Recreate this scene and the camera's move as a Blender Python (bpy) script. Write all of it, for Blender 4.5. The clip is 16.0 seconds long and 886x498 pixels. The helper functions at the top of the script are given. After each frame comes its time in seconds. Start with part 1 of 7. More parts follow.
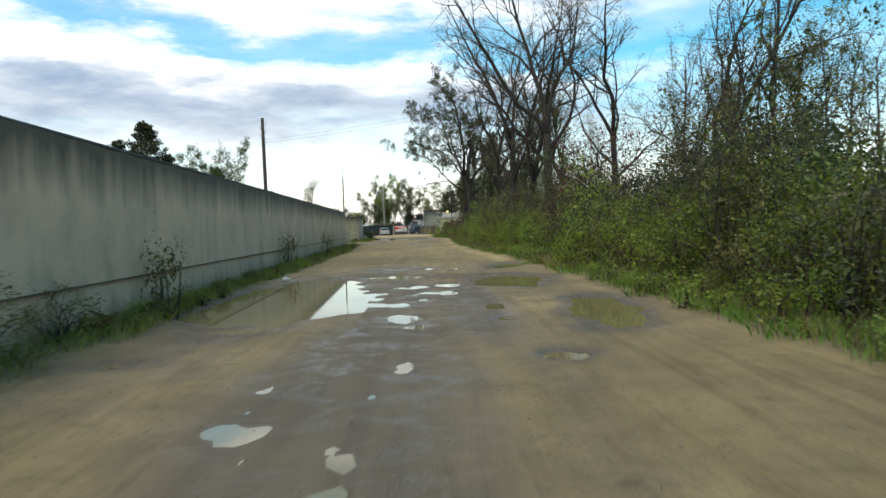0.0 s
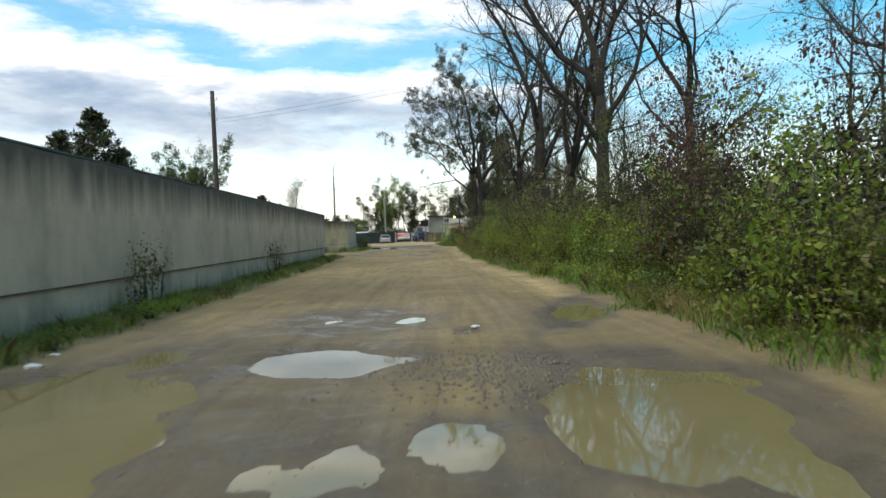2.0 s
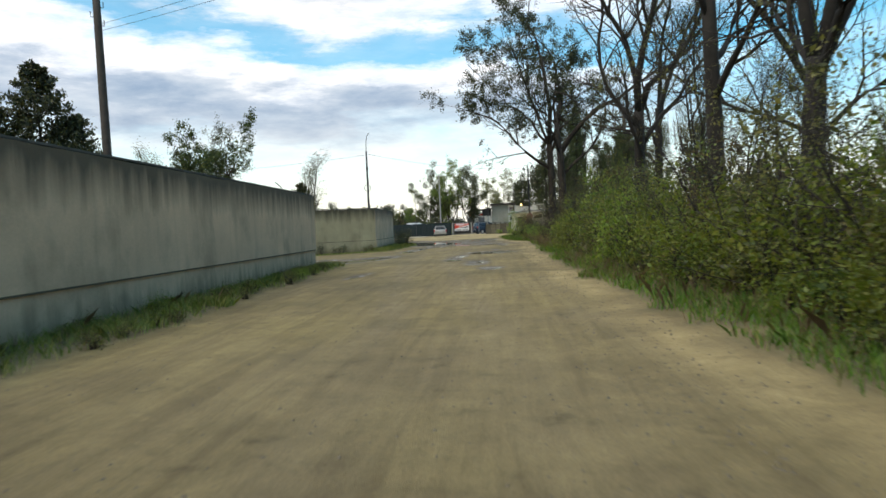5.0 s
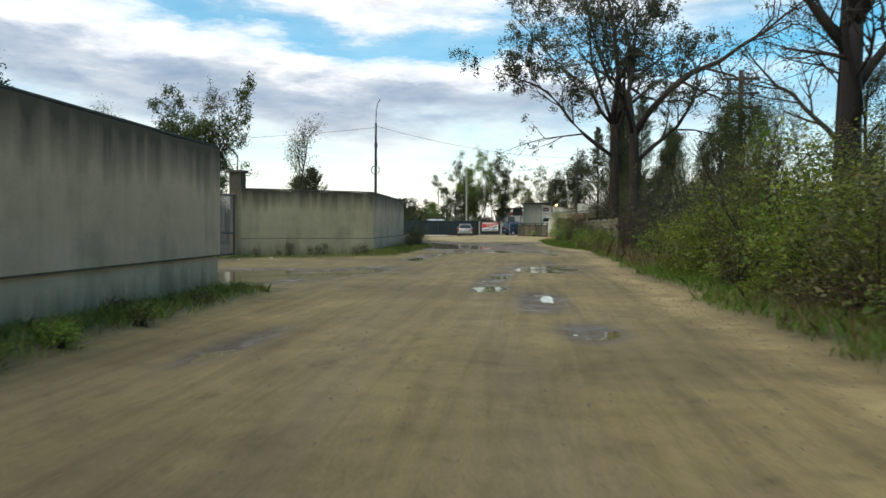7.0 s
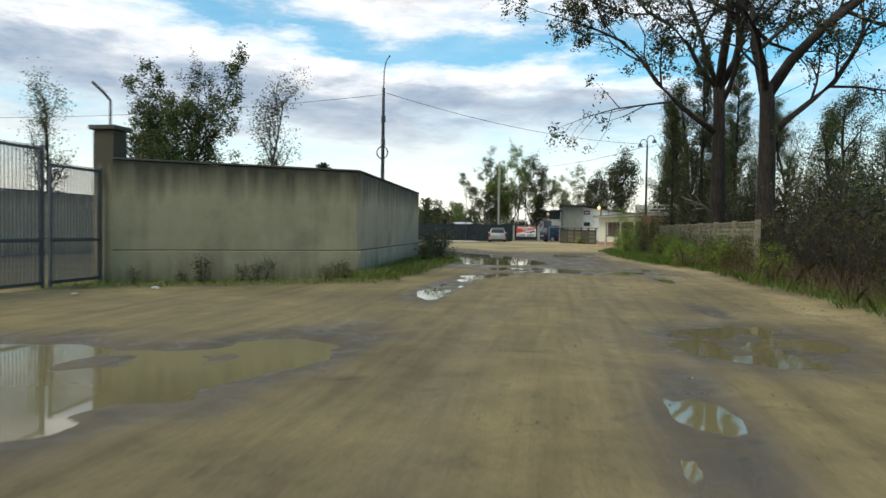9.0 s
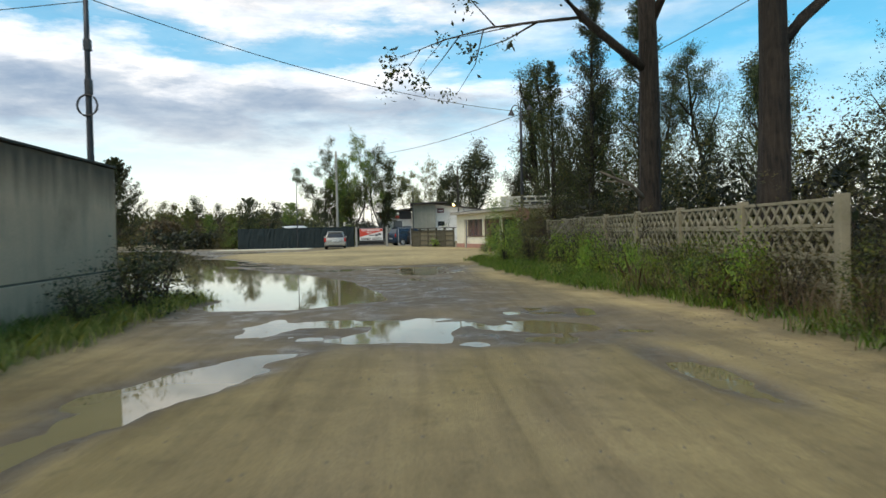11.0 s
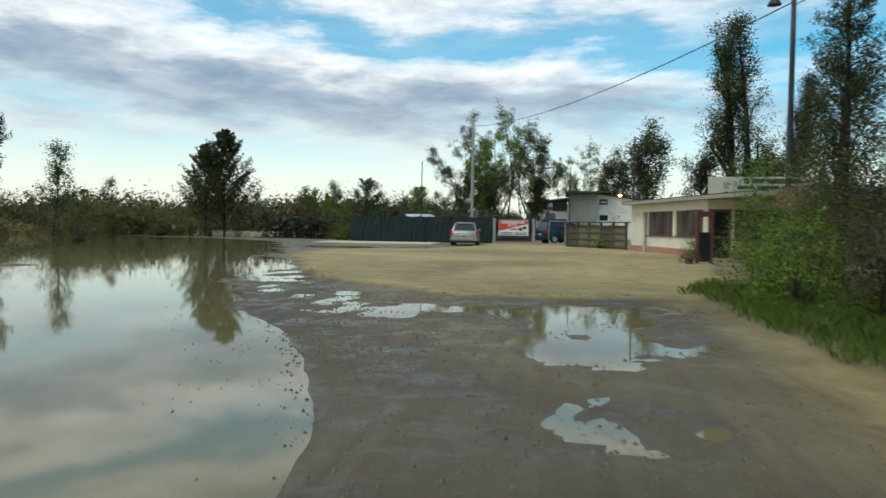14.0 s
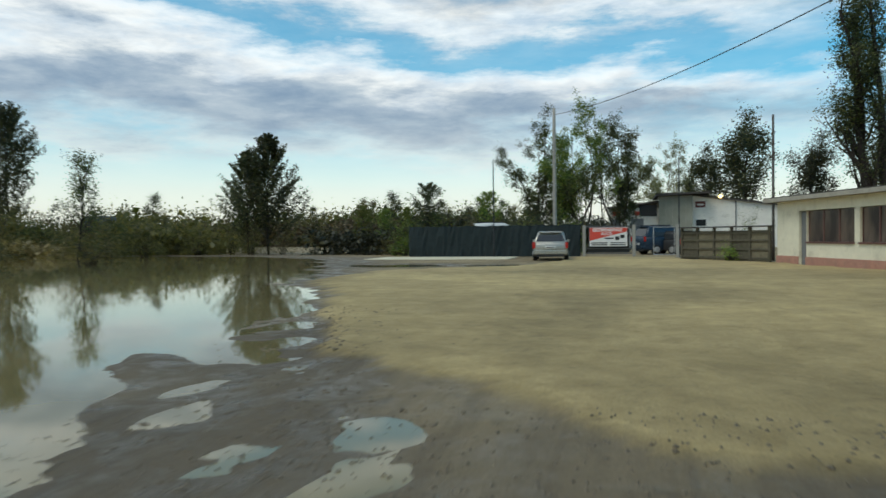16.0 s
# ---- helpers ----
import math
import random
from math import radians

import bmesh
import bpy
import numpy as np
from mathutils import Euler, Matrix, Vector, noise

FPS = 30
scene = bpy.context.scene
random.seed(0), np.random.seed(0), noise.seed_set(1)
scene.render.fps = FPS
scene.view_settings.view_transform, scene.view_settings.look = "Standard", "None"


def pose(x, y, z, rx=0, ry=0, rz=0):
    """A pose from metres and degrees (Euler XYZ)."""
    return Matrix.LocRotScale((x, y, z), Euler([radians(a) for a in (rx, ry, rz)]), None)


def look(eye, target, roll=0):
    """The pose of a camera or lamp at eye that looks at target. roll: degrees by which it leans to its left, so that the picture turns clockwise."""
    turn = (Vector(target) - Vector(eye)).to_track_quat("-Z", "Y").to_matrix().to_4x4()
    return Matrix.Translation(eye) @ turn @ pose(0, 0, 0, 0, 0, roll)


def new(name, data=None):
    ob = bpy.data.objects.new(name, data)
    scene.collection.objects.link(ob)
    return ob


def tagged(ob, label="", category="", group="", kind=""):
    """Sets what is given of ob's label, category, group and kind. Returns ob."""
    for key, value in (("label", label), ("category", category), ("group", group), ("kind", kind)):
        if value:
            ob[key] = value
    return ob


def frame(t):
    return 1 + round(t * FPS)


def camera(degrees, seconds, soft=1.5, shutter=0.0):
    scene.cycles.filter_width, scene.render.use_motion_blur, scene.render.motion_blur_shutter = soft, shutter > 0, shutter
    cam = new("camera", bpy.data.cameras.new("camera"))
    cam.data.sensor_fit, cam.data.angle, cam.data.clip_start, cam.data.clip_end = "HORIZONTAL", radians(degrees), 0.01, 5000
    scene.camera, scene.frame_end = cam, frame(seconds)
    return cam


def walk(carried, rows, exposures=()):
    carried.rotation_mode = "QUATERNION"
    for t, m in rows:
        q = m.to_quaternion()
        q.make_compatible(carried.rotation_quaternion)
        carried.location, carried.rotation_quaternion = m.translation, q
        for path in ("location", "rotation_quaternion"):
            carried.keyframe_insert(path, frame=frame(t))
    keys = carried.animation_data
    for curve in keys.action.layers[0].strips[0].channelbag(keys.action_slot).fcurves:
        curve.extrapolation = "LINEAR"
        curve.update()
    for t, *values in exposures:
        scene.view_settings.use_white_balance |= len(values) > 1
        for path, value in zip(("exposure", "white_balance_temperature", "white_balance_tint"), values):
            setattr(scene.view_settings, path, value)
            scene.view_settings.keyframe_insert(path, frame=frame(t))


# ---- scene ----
cam = camera(65.0, 16.0, soft=1.5, shutter=0.25)
PATH = [
    (0, (1.531, 5.928, 1.368), (1.566, 7.927, 1.304), -1.7),
    (0.5, (1.841, 8.907, 1.307), (1.85, 10.907, 1.278), -1.4),
    (1, (1.576, 11.954, 1.292), (1.57, 13.953, 1.218), -2.3),
    (1.5, (1.622, 14.78, 1.293), (1.62, 16.78, 1.236), -1.2),
    (2, (1.818, 17.861, 1.318), (1.833, 19.861, 1.275), -1.8),
    (2.5, (2.196, 20.573, 1.264), (2.208, 22.572, 1.189), -2.5),
    (3, (2.306, 23.341, 1.289), (2.324, 25.34, 1.23), -0.5),
    (3.5, (2.369, 26.52, 1.266), (2.333, 28.519, 1.25), -2.8),
    (4, (2.174, 29.723, 1.3), (2.072, 31.719, 1.244), -2.0),
    (4.2, (2.134, 30.829, 1.345), (2.004, 32.824, 1.28), -3.1),
    (6.3, (0.872, 44.231, 1.298), (0.638, 46.217, 1.263), -0.9),
    (6.5, (0.814, 45.488, 1.313), (0.58, 47.474, 1.295), -0.8),
    (7, (0.558, 48.504, 1.285), (0.322, 50.489, 1.218), 0.4),
    (7.5, (0.084, 51.92, 1.253), (-0.2, 53.899, 1.204), 1.0),
    (8, (-0.348, 54.788, 1.259), (-0.686, 56.758, 1.203), 1.1),
    (8.5, (-0.775, 57.868, 1.218), (-1.147, 59.832, 1.18), 1.9),
    (9, (-1.159, 60.791, 1.275), (-1.469, 62.766, 1.219), 0.9),
    (9.5, (-1.377, 64.537, 1.316), (-1.532, 66.531, 1.274), 1.3),
    (10, (-1.399, 67.633, 1.364), (-1.398, 69.632, 1.309), 1.2),
    (12.5, (0.162, 82.242, 1.263), (0.297, 84.237, 1.229), -1.9),
    (13, (-0.066, 84.2, 1.277), (-0.014, 86.199, 1.248), -0.8),
    (13.5, (-0.372, 86.523, 1.303), (-0.504, 88.517, 1.224), 0.1),
    (14, (-0.736, 88.577, 1.32), (-1.068, 90.548, 1.252), 0.8),
    (14.5, (-0.98, 90.213, 1.316), (-1.522, 92.137, 1.265), 1.4),
    (15, (-1.607, 91.401, 1.304), (-2.274, 93.286, 1.253), -0.0),
    (15.5, (-2.568, 93.48, 1.321), (-3.225, 95.368, 1.28), -1.6),
    (16, (-3.108, 96.993, 1.303), (-3.614, 98.928, 1.268), -0.6),
]
EXPOSURES = [(0, 0.2, 6750, 9), (4, 0.15, 6750, 9), (7, 0.0, 6750, 9), (10, -0.02, 6750, 9), (12.5, 0.04, 6650, 7), (14, -0.22, 6500, 4), (16, -0.36, 6400, 2)]
walk(cam, [(t, look(eye, target, roll)) for t, eye, target, roll in PATH], EXPOSURES)

# ---- sky and light ----
world = bpy.data.worlds.new("sky")
scene.world = world
world.use_nodes = True
wn, wl = world.node_tree.nodes, world.node_tree.links
wn.clear()


def wnode(kind, **values):
    n = wn.new(kind)
    for k, v in values.items():
        n.inputs[k].default_value = v
    return n


SUN_EL, SUN_AZ = radians(56), radians(214)      # azimuth clockwise from north (+y)
sky = wn.new("ShaderNodeTexSky")
sky.sky_type, sky.sun_disc = "NISHITA", False
sky.sun_elevation, sky.sun_rotation = SUN_EL, SUN_AZ
sky.air_density, sky.dust_density, sky.ozone_density = 1.0, 1.2, 1.5
coord = wn.new("ShaderNodeTexCoord")
split = wn.new("ShaderNodeSeparateXYZ")
wl.new(coord.outputs["Generated"], split.inputs[0])


def wmath(op, a, b=None, clamp=False):
    n = wn.new("ShaderNodeMath")
    n.operation, n.use_clamp = op, clamp
    for i, v in enumerate((a, b)):
        if v is None:
            continue
        if isinstance(v, (int, float)):
            n.inputs[i].default_value = v
        else:
            wl.new(v, n.inputs[i])
    return n.outputs[0]


# cloud laid out by heading and height above the horizon
up = wmath("MAXIMUM", split.outputs["Z"], 0.0)
head = wmath("ARCTAN2", split.outputs["X"], split.outputs["Y"])
sheet = wn.new("ShaderNodeCombineXYZ")
wl.new(wmath("MULTIPLY", head, 3.6), sheet.inputs[0])
wl.new(wmath("MULTIPLY", up, 13.0), sheet.inputs[1])


def wnoise(scale, detail, rough, distort, off):
    m = wn.new("ShaderNodeVectorMath")
    m.operation = "ADD"
    m.inputs[1].default_value = off
    wl.new(sheet.outputs[0], m.inputs[0])
    n = wn.new("ShaderNodeTexNoise")
    n.inputs["Scale"].default_value = scale
    n.inputs["Detail"].default_value = detail
    n.inputs["Roughness"].default_value = rough
    n.inputs["Distortion"].default_value = distort
    wl.new(m.outputs[0], n.inputs["Vector"])
    return n.outputs["Fac"]


def wramp(fac, stops):
    r = wn.new("ShaderNodeValToRGB")
    while len(r.color_ramp.elements) > 1:
        r.color_ramp.elements.remove(r.color_ramp.elements[-1])
    for i, (p, c) in enumerate(stops):
        e = r.color_ramp.elements[0] if i == 0 else r.color_ramp.elements.new(p)
        e.position, e.color = p, (*c, 1)
    wl.new(fac, r.inputs[0])
    return r.outputs[0]


# flat banks of cloud one over the other, their edges torn, grey below and bright along the upper rims
lumps, wisps, shreds = wnoise(0.7, 3, 0.5, 0.2, (5.9, 1.4, 0)), wnoise(1.7, 7, 0.6, 0.15, (2.3, 7.7, 0)), wnoise(6.0, 6, 0.65, 0.1, (8.1, 3.9, 0))
tier = wmath("ADD", up, wmath("MULTIPLY", wmath("SUBTRACT", lumps, 0.5), 0.15))
tier = wmath("ADD", tier, wmath("MULTIPLY", wmath("SUBTRACT", wisps, 0.5), 0.10))
tier = wmath("ADD", tier, wmath("MULTIPLY", wmath("SUBTRACT", shreds, 0.5), 0.03))
tier = wmath("ADD", tier, wmath("MULTIPLY", wmath("MAXIMUM", wmath("MINIMUM", head, 0.3), -0.8), wmath("MULTIPLY", up, 0.2)))


def grey(v):
    k = min(1, v)
    return (v * (0.26 + 0.72 * k), v * (0.71 + 0.27 * k), v * (1.26 - 0.26 * k))


cover = wramp(tier, [(0.05, grey(0.02)), (0.095, grey(0.25)), (0.125, grey(0.8)), (0.15, grey(1.0)), (0.205, grey(1.0)), (0.222, grey(0.75)), (0.238, grey(0.22)), (0.256, grey(0.3)), (0.275, grey(0.9)), (0.31, grey(1.0)), (0.345, grey(0.7)), (0.37, grey(0.35)), (0.42, grey(0.9)), (0.6, grey(0.75)), (0.8, grey(0.6))])
clear = wramp(wmath("ADD", head, wmath("MULTIPLY", wmath("SUBTRACT", wisps, 0.5), 0.9)), [(0.0, (1, 1, 1)), (0.38, (0.25, 0.25, 0.25))])
cover = wmath("MULTIPLY", cover, clear, True)
shade = wramp(tier, [(0.09, grey(1.15)), (0.118, grey(1.0)), (0.138, grey(0.76)), (0.160, grey(0.66)), (0.180, grey(0.80)), (0.196, grey(1.15)), (0.215, grey(1.35)), (0.26, grey(1.12)), (0.285, grey(1.3)), (0.31, grey(1.0)), (0.34, grey(0.7)), (0.37, grey(0.9)), (0.41, grey(1.2)), (0.5, grey(0.7)), (0.7, grey(1.0))])
streak = wramp(wnoise(2.6, 7, 0.62, 0.2, (1.1, 9.4, 0)), [(0.34, (0.74, 0.81, 0.90)), (0.62, (1.18, 1.15, 1.12))])
lit = wn.new("ShaderNodeMix")
lit.data_type, lit.blend_type = "RGBA", "MULTIPLY"
lit.inputs[0].default_value = 1.0
wl.new(shade, lit.inputs[6])
wl.new(streak, lit.inputs[7])
shade = lit.outputs[2]
cloud = wn.new("ShaderNodeMix")
cloud.data_type, cloud.blend_type = "RGBA", "MULTIPLY"
cloud.inputs[0].default_value = 1.0
wl.new(shade, cloud.inputs[6])
cloud.inputs[7].default_value = (8.8, 9.0, 9.3, 1)
tone = wn.new("ShaderNodeHueSaturation")
tone.inputs["Hue"].default_value, tone.inputs["Saturation"].default_value, tone.inputs["Value"].default_value = 0.475, 1.5, 2.0
wl.new(sky.outputs[0], tone.inputs["Color"])
# thin bright haze towards the horizon
haze = wramp(up, [(0.0, (0.88, 0.88, 0.88)), (0.06, (0.62, 0.62, 0.62)), (0.11, (0.32, 0.32, 0.32)), (0.15, (0.08, 0.08, 0.08)), (0.2, (0, 0, 0))])
mix1 = wn.new("ShaderNodeMix")
mix1.data_type = "RGBA"
wl.new(cover, mix1.inputs[0])
wl.new(tone.outputs[0], mix1.inputs[6])
wl.new(cloud.outputs[2], mix1.inputs[7])
mix2 = wn.new("ShaderNodeMix")
mix2.data_type = "RGBA"
wl.new(haze, mix2.inputs[0])
wl.new(mix1.outputs[2], mix2.inputs[6])
mix2.inputs[7].default_value = (13.2, 13.0, 12.2, 1)
back = wnode("ShaderNodeBackground", Strength=0.1)
wl.new(mix2.outputs[2], back.inputs["Color"])
wout = wn.new("ShaderNodeOutputWorld")
wl.new(back.outputs[0], wout.inputs[0])

lamp = bpy.data.lights.new("sun", "SUN")
lamp.energy, lamp.angle, lamp.color = 1.9, radians(30), (1.0, 0.95, 0.86)
sun = new("sun", lamp)
to_sun = Vector((math.sin(SUN_AZ) * math.cos(SUN_EL), math.cos(SUN_AZ) * math.cos(SUN_EL), math.sin(SUN_EL)))
sun.matrix_world = look(to_sun * 50, (0, 0, 0))

# ---- materials ----


def material(name):
    m = bpy.data.materials.new(name)
    m.use_nodes = True
    t = m.node_tree
    return m, t, t.nodes["Principled BSDF"]


def noise_node(t, scale, detail=5, rough=0.6, vec=None, distort=0.0):
    n = t.nodes.new("ShaderNodeTexNoise")
    n.inputs["Scale"].default_value, n.inputs["Detail"].default_value = scale, detail
    n.inputs["Roughness"].default_value, n.inputs["Distortion"].default_value = rough, distort
    if vec is not None:
        t.links.new(vec, n.inputs["Vector"])
    return n.outputs["Fac"]


def ramp_node(t, fac, stops):
    r = t.nodes.new("ShaderNodeValToRGB")
    while len(r.color_ramp.elements) > 1:
        r.color_ramp.elements.remove(r.color_ramp.elements[-1])
    for i, (p, c) in enumerate(stops):
        e = r.color_ramp.elements[0] if i == 0 else r.color_ramp.elements.new(p)
        c = c if isinstance(c, tuple) else (c, c, c)
        e.position, e.color = p, (*c, 1)
    t.links.new(fac, r.inputs[0])
    return r.outputs[0]


def mix_node(t, fac, a, b, blend="MIX"):
    n = t.nodes.new("ShaderNodeMix")
    n.data_type, n.blend_type = "RGBA", blend
    for i, v in ((0, fac), (6, a), (7, b)):
        if isinstance(v, (int, float)):
            n.inputs[i].default_value = v
        elif isinstance(v, tuple):
            n.inputs[i].default_value = (*v, 1)
        else:
            t.links.new(v, n.inputs[i])
    return n.outputs[2]


def math_node(t, op, a, b=None, clamp=False):
    n = t.nodes.new("ShaderNodeMath")
    n.operation, n.use_clamp = op, clamp
    for i, v in enumerate((a, b)):
        if v is None:
            continue
        if isinstance(v, (int, float)):
            n.inputs[i].default_value = v
        else:
            t.links.new(v, n.inputs[i])
    return n.outputs[0]


def bump_node(t, p, height, strength, distance):
    b = t.nodes.new("ShaderNodeBump")
    b.inputs["Strength"].default_value, b.inputs["Distance"].default_value = strength, distance
    t.links.new(height, b.inputs["Height"])
    t.links.new(b.outputs[0], p.inputs["Normal"])


def place(t, scale=(1, 1, 1)):
    c = t.nodes.new("ShaderNodeTexCoord")
    m = t.nodes.new("ShaderNodeMapping")
    m.inputs["Scale"].default_value = scale
    t.links.new(c.outputs["Object"], m.inputs["Vector"])
    return m.outputs[0]


def plain(name, colour, rough=0.6, metal=0.0, vary=0.25, scale=6.0, bump=0.15, dirt=None):
    """A surface of one paint or stuff, uneven at two scales."""
    m, t, p = material(name)
    vec = place(t)
    big, fine = noise_node(t, scale, 4, 0.6, vec), noise_node(t, scale * 9, 5, 0.7, vec)
    lo, hi = tuple(c * (1 - vary) for c in colour), tuple(min(1, c * (1 + vary)) for c in colour)
    col = ramp_node(t, big, [(0.3, lo), (0.7, hi)])
    col = mix_node(t, 0.35, col, ramp_node(t, fine, [(0.3, lo), (0.7, hi)]))
    if dirt:
        col = mix_node(t, ramp_node(t, noise_node(t, scale * 0.5, 6, 0.7, vec), [(0.52, 0.0), (0.7, 0.7)]), col, dirt)
    t.links.new(col, p.inputs["Base Color"])
    t.links.new(ramp_node(t, fine, [(0.3, max(0.02, rough - 0.12)), (0.7, min(1, rough + 0.12))]), p.inputs["Roughness"])
    p.inputs["Metallic"].default_value = metal
    if bump:
        bump_node(t, p, fine, bump, 0.01)
    return m


def leaf(name, stops, thin=0.35):
    """Leaves: every leaf its own tone, and some light through them."""
    m, t, p = material(name)
    g = t.nodes.new("ShaderNodeNewGeometry")
    col = ramp_node(t, g.outputs["Random Per Island"], stops)
    oi = t.nodes.new("ShaderNodeObjectInfo")
    hue = t.nodes.new("ShaderNodeHueSaturation")
    t.links.new(col, hue.inputs["Color"])
    t.links.new(math_node(t, "ADD", math_node(t, "MULTIPLY", oi.outputs["Random"], 0.6), 0.5), hue.inputs["Value"])
    t.links.new(math_node(t, "ADD", math_node(t, "MULTIPLY", oi.outputs["Random"], 0.05), 0.475), hue.inputs["Hue"])
    col = hue.outputs[0]
    t.links.new(col, p.inputs["Base Color"])
    p.inputs["Roughness"].default_value = 0.55
    tr = t.nodes.new("ShaderNodeBsdfTranslucent")
    t.links.new(mix_node(t, 1.0, col, (1.7, 1.6, 0.9), "MULTIPLY"), tr.inputs["Color"])
    mx = t.nodes.new("ShaderNodeMixShader")
    mx.inputs[0].default_value = thin
    t.links.new(p.outputs[0], mx.inputs[1])
    t.links.new(tr.outputs[0], mx.inputs[2])
    t.links.new(mx.outputs[0], t.nodes["Material Output"].inputs[0])
    return m


LEAF_GREEN = leaf("leaf_green", [(0.0, (0.045, 0.075, 0.014)), (0.5, (0.115, 0.17, 0.026)), (0.8, (0.20, 0.25, 0.040)), (1.0, (0.32, 0.31, 0.06))])
LEAF_MID = leaf("leaf_mid", [(0.0, (0.020, 0.032, 0.010)), (0.5, (0.048, 0.070, 0.018)), (0.85, (0.10, 0.125, 0.028)), (1.0, (0.20, 0.19, 0.05))], 0.25)
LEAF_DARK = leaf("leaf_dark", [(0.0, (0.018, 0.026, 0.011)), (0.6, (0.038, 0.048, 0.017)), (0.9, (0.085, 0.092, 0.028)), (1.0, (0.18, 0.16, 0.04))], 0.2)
LEAF_OLIVE = leaf("leaf_olive", [(0.0, (0.055, 0.056, 0.02)), (0.5, (0.11, 0.11, 0.035)), (1.0, (0.23, 0.185, 0.06))])
LEAF_RUSSET = leaf("leaf_russet", [(0.0, (0.05, 0.032, 0.02)), (0.5, (0.105, 0.06, 0.032)), (0.8, (0.10, 0.085, 0.03)), (1.0, (0.17, 0.085, 0.045))])
LEAF_TAN = leaf("leaf_tan", [(0.0, (0.085, 0.062, 0.032)), (0.6, (0.155, 0.115, 0.058)), (1.0, (0.25, 0.20, 0.10))])
LEAF_RED = leaf("leaf_red", [(0.0, (0.035, 0.014, 0.016)), (0.5, (0.085, 0.025, 0.022)), (0.85, (0.07, 0.04, 0.02)), (1.0, (0.20, 0.035, 0.03))], 0.2)
LEAF_BRIGHT = leaf("leaf_bright", [(0.0, (0.12, 0.19, 0.022)), (0.6, (0.22, 0.31, 0.040)), (1.0, (0.34, 0.36, 0.06))], 0.4)
LEAF_PALE = leaf("leaf_pale", [(0.0, (0.11, 0.13, 0.07)), (0.6, (0.18, 0.19, 0.10)), (1.0, (0.29, 0.26, 0.13))], 0.4)
GRASS = leaf("grass_blades", [(0.0, (0.10, 0.125, 0.03)), (0.5, (0.17, 0.21, 0.045)), (0.8, (0.26, 0.27, 0.07)), (1.0, (0.38, 0.32, 0.15))])
GRASS_FRESH = leaf("fresh_grass", [(0.0, (0.07, 0.14, 0.016)), (0.6, (0.14, 0.26, 0.026)), (0.9, (0.23, 0.32, 0.045)), (1.0, (0.34, 0.29, 0.11))])
GRASS_DRY = leaf("dry_grass", [(0.0, (0.16, 0.12, 0.06)), (0.6, (0.27, 0.20, 0.10)), (1.0, (0.36, 0.28, 0.15))])
BARK = plain("bark", (0.024, 0.019, 0.014), 0.95, 0, 0.45, 5, 0.5)
BARK_PALE = plain("pale_bark", (0.19, 0.155, 0.11), 0.9, 0, 0.35, 6, 0.5)


def furrowed(name, dark, pale):
    """Old bark: long furrows up the trunk, pale ridges between them."""
    m, t, p = material(name)
    ridge = noise_node(t, 1.0, 6, 0.65, place(t, (14, 14, 1.6)), 0.8)
    patch = noise_node(t, 1.2, 5, 0.6, place(t))
    col = mix_node(t, ramp_node(t, ridge, [(0.38, 0.0), (0.62, 1.0)]), dark, pale)
    col = mix_node(t, ramp_node(t, patch, [(0.5, 0.0), (0.7, 0.55)]), col, tuple(c * 1.7 for c in pale))
    t.links.new(col, p.inputs["Base Color"])
    p.inputs["Roughness"].default_value = 0.95
    bump_node(t, p, ridge, 1.0, 0.06)
    return m


BARK_OLD = furrowed("furrowed_bark", (0.012, 0.009, 0.006), (0.046, 0.033, 0.021))
TWIG = plain("twig", (0.036, 0.027, 0.019), 0.9, 0, 0.35, 8, 0.2)


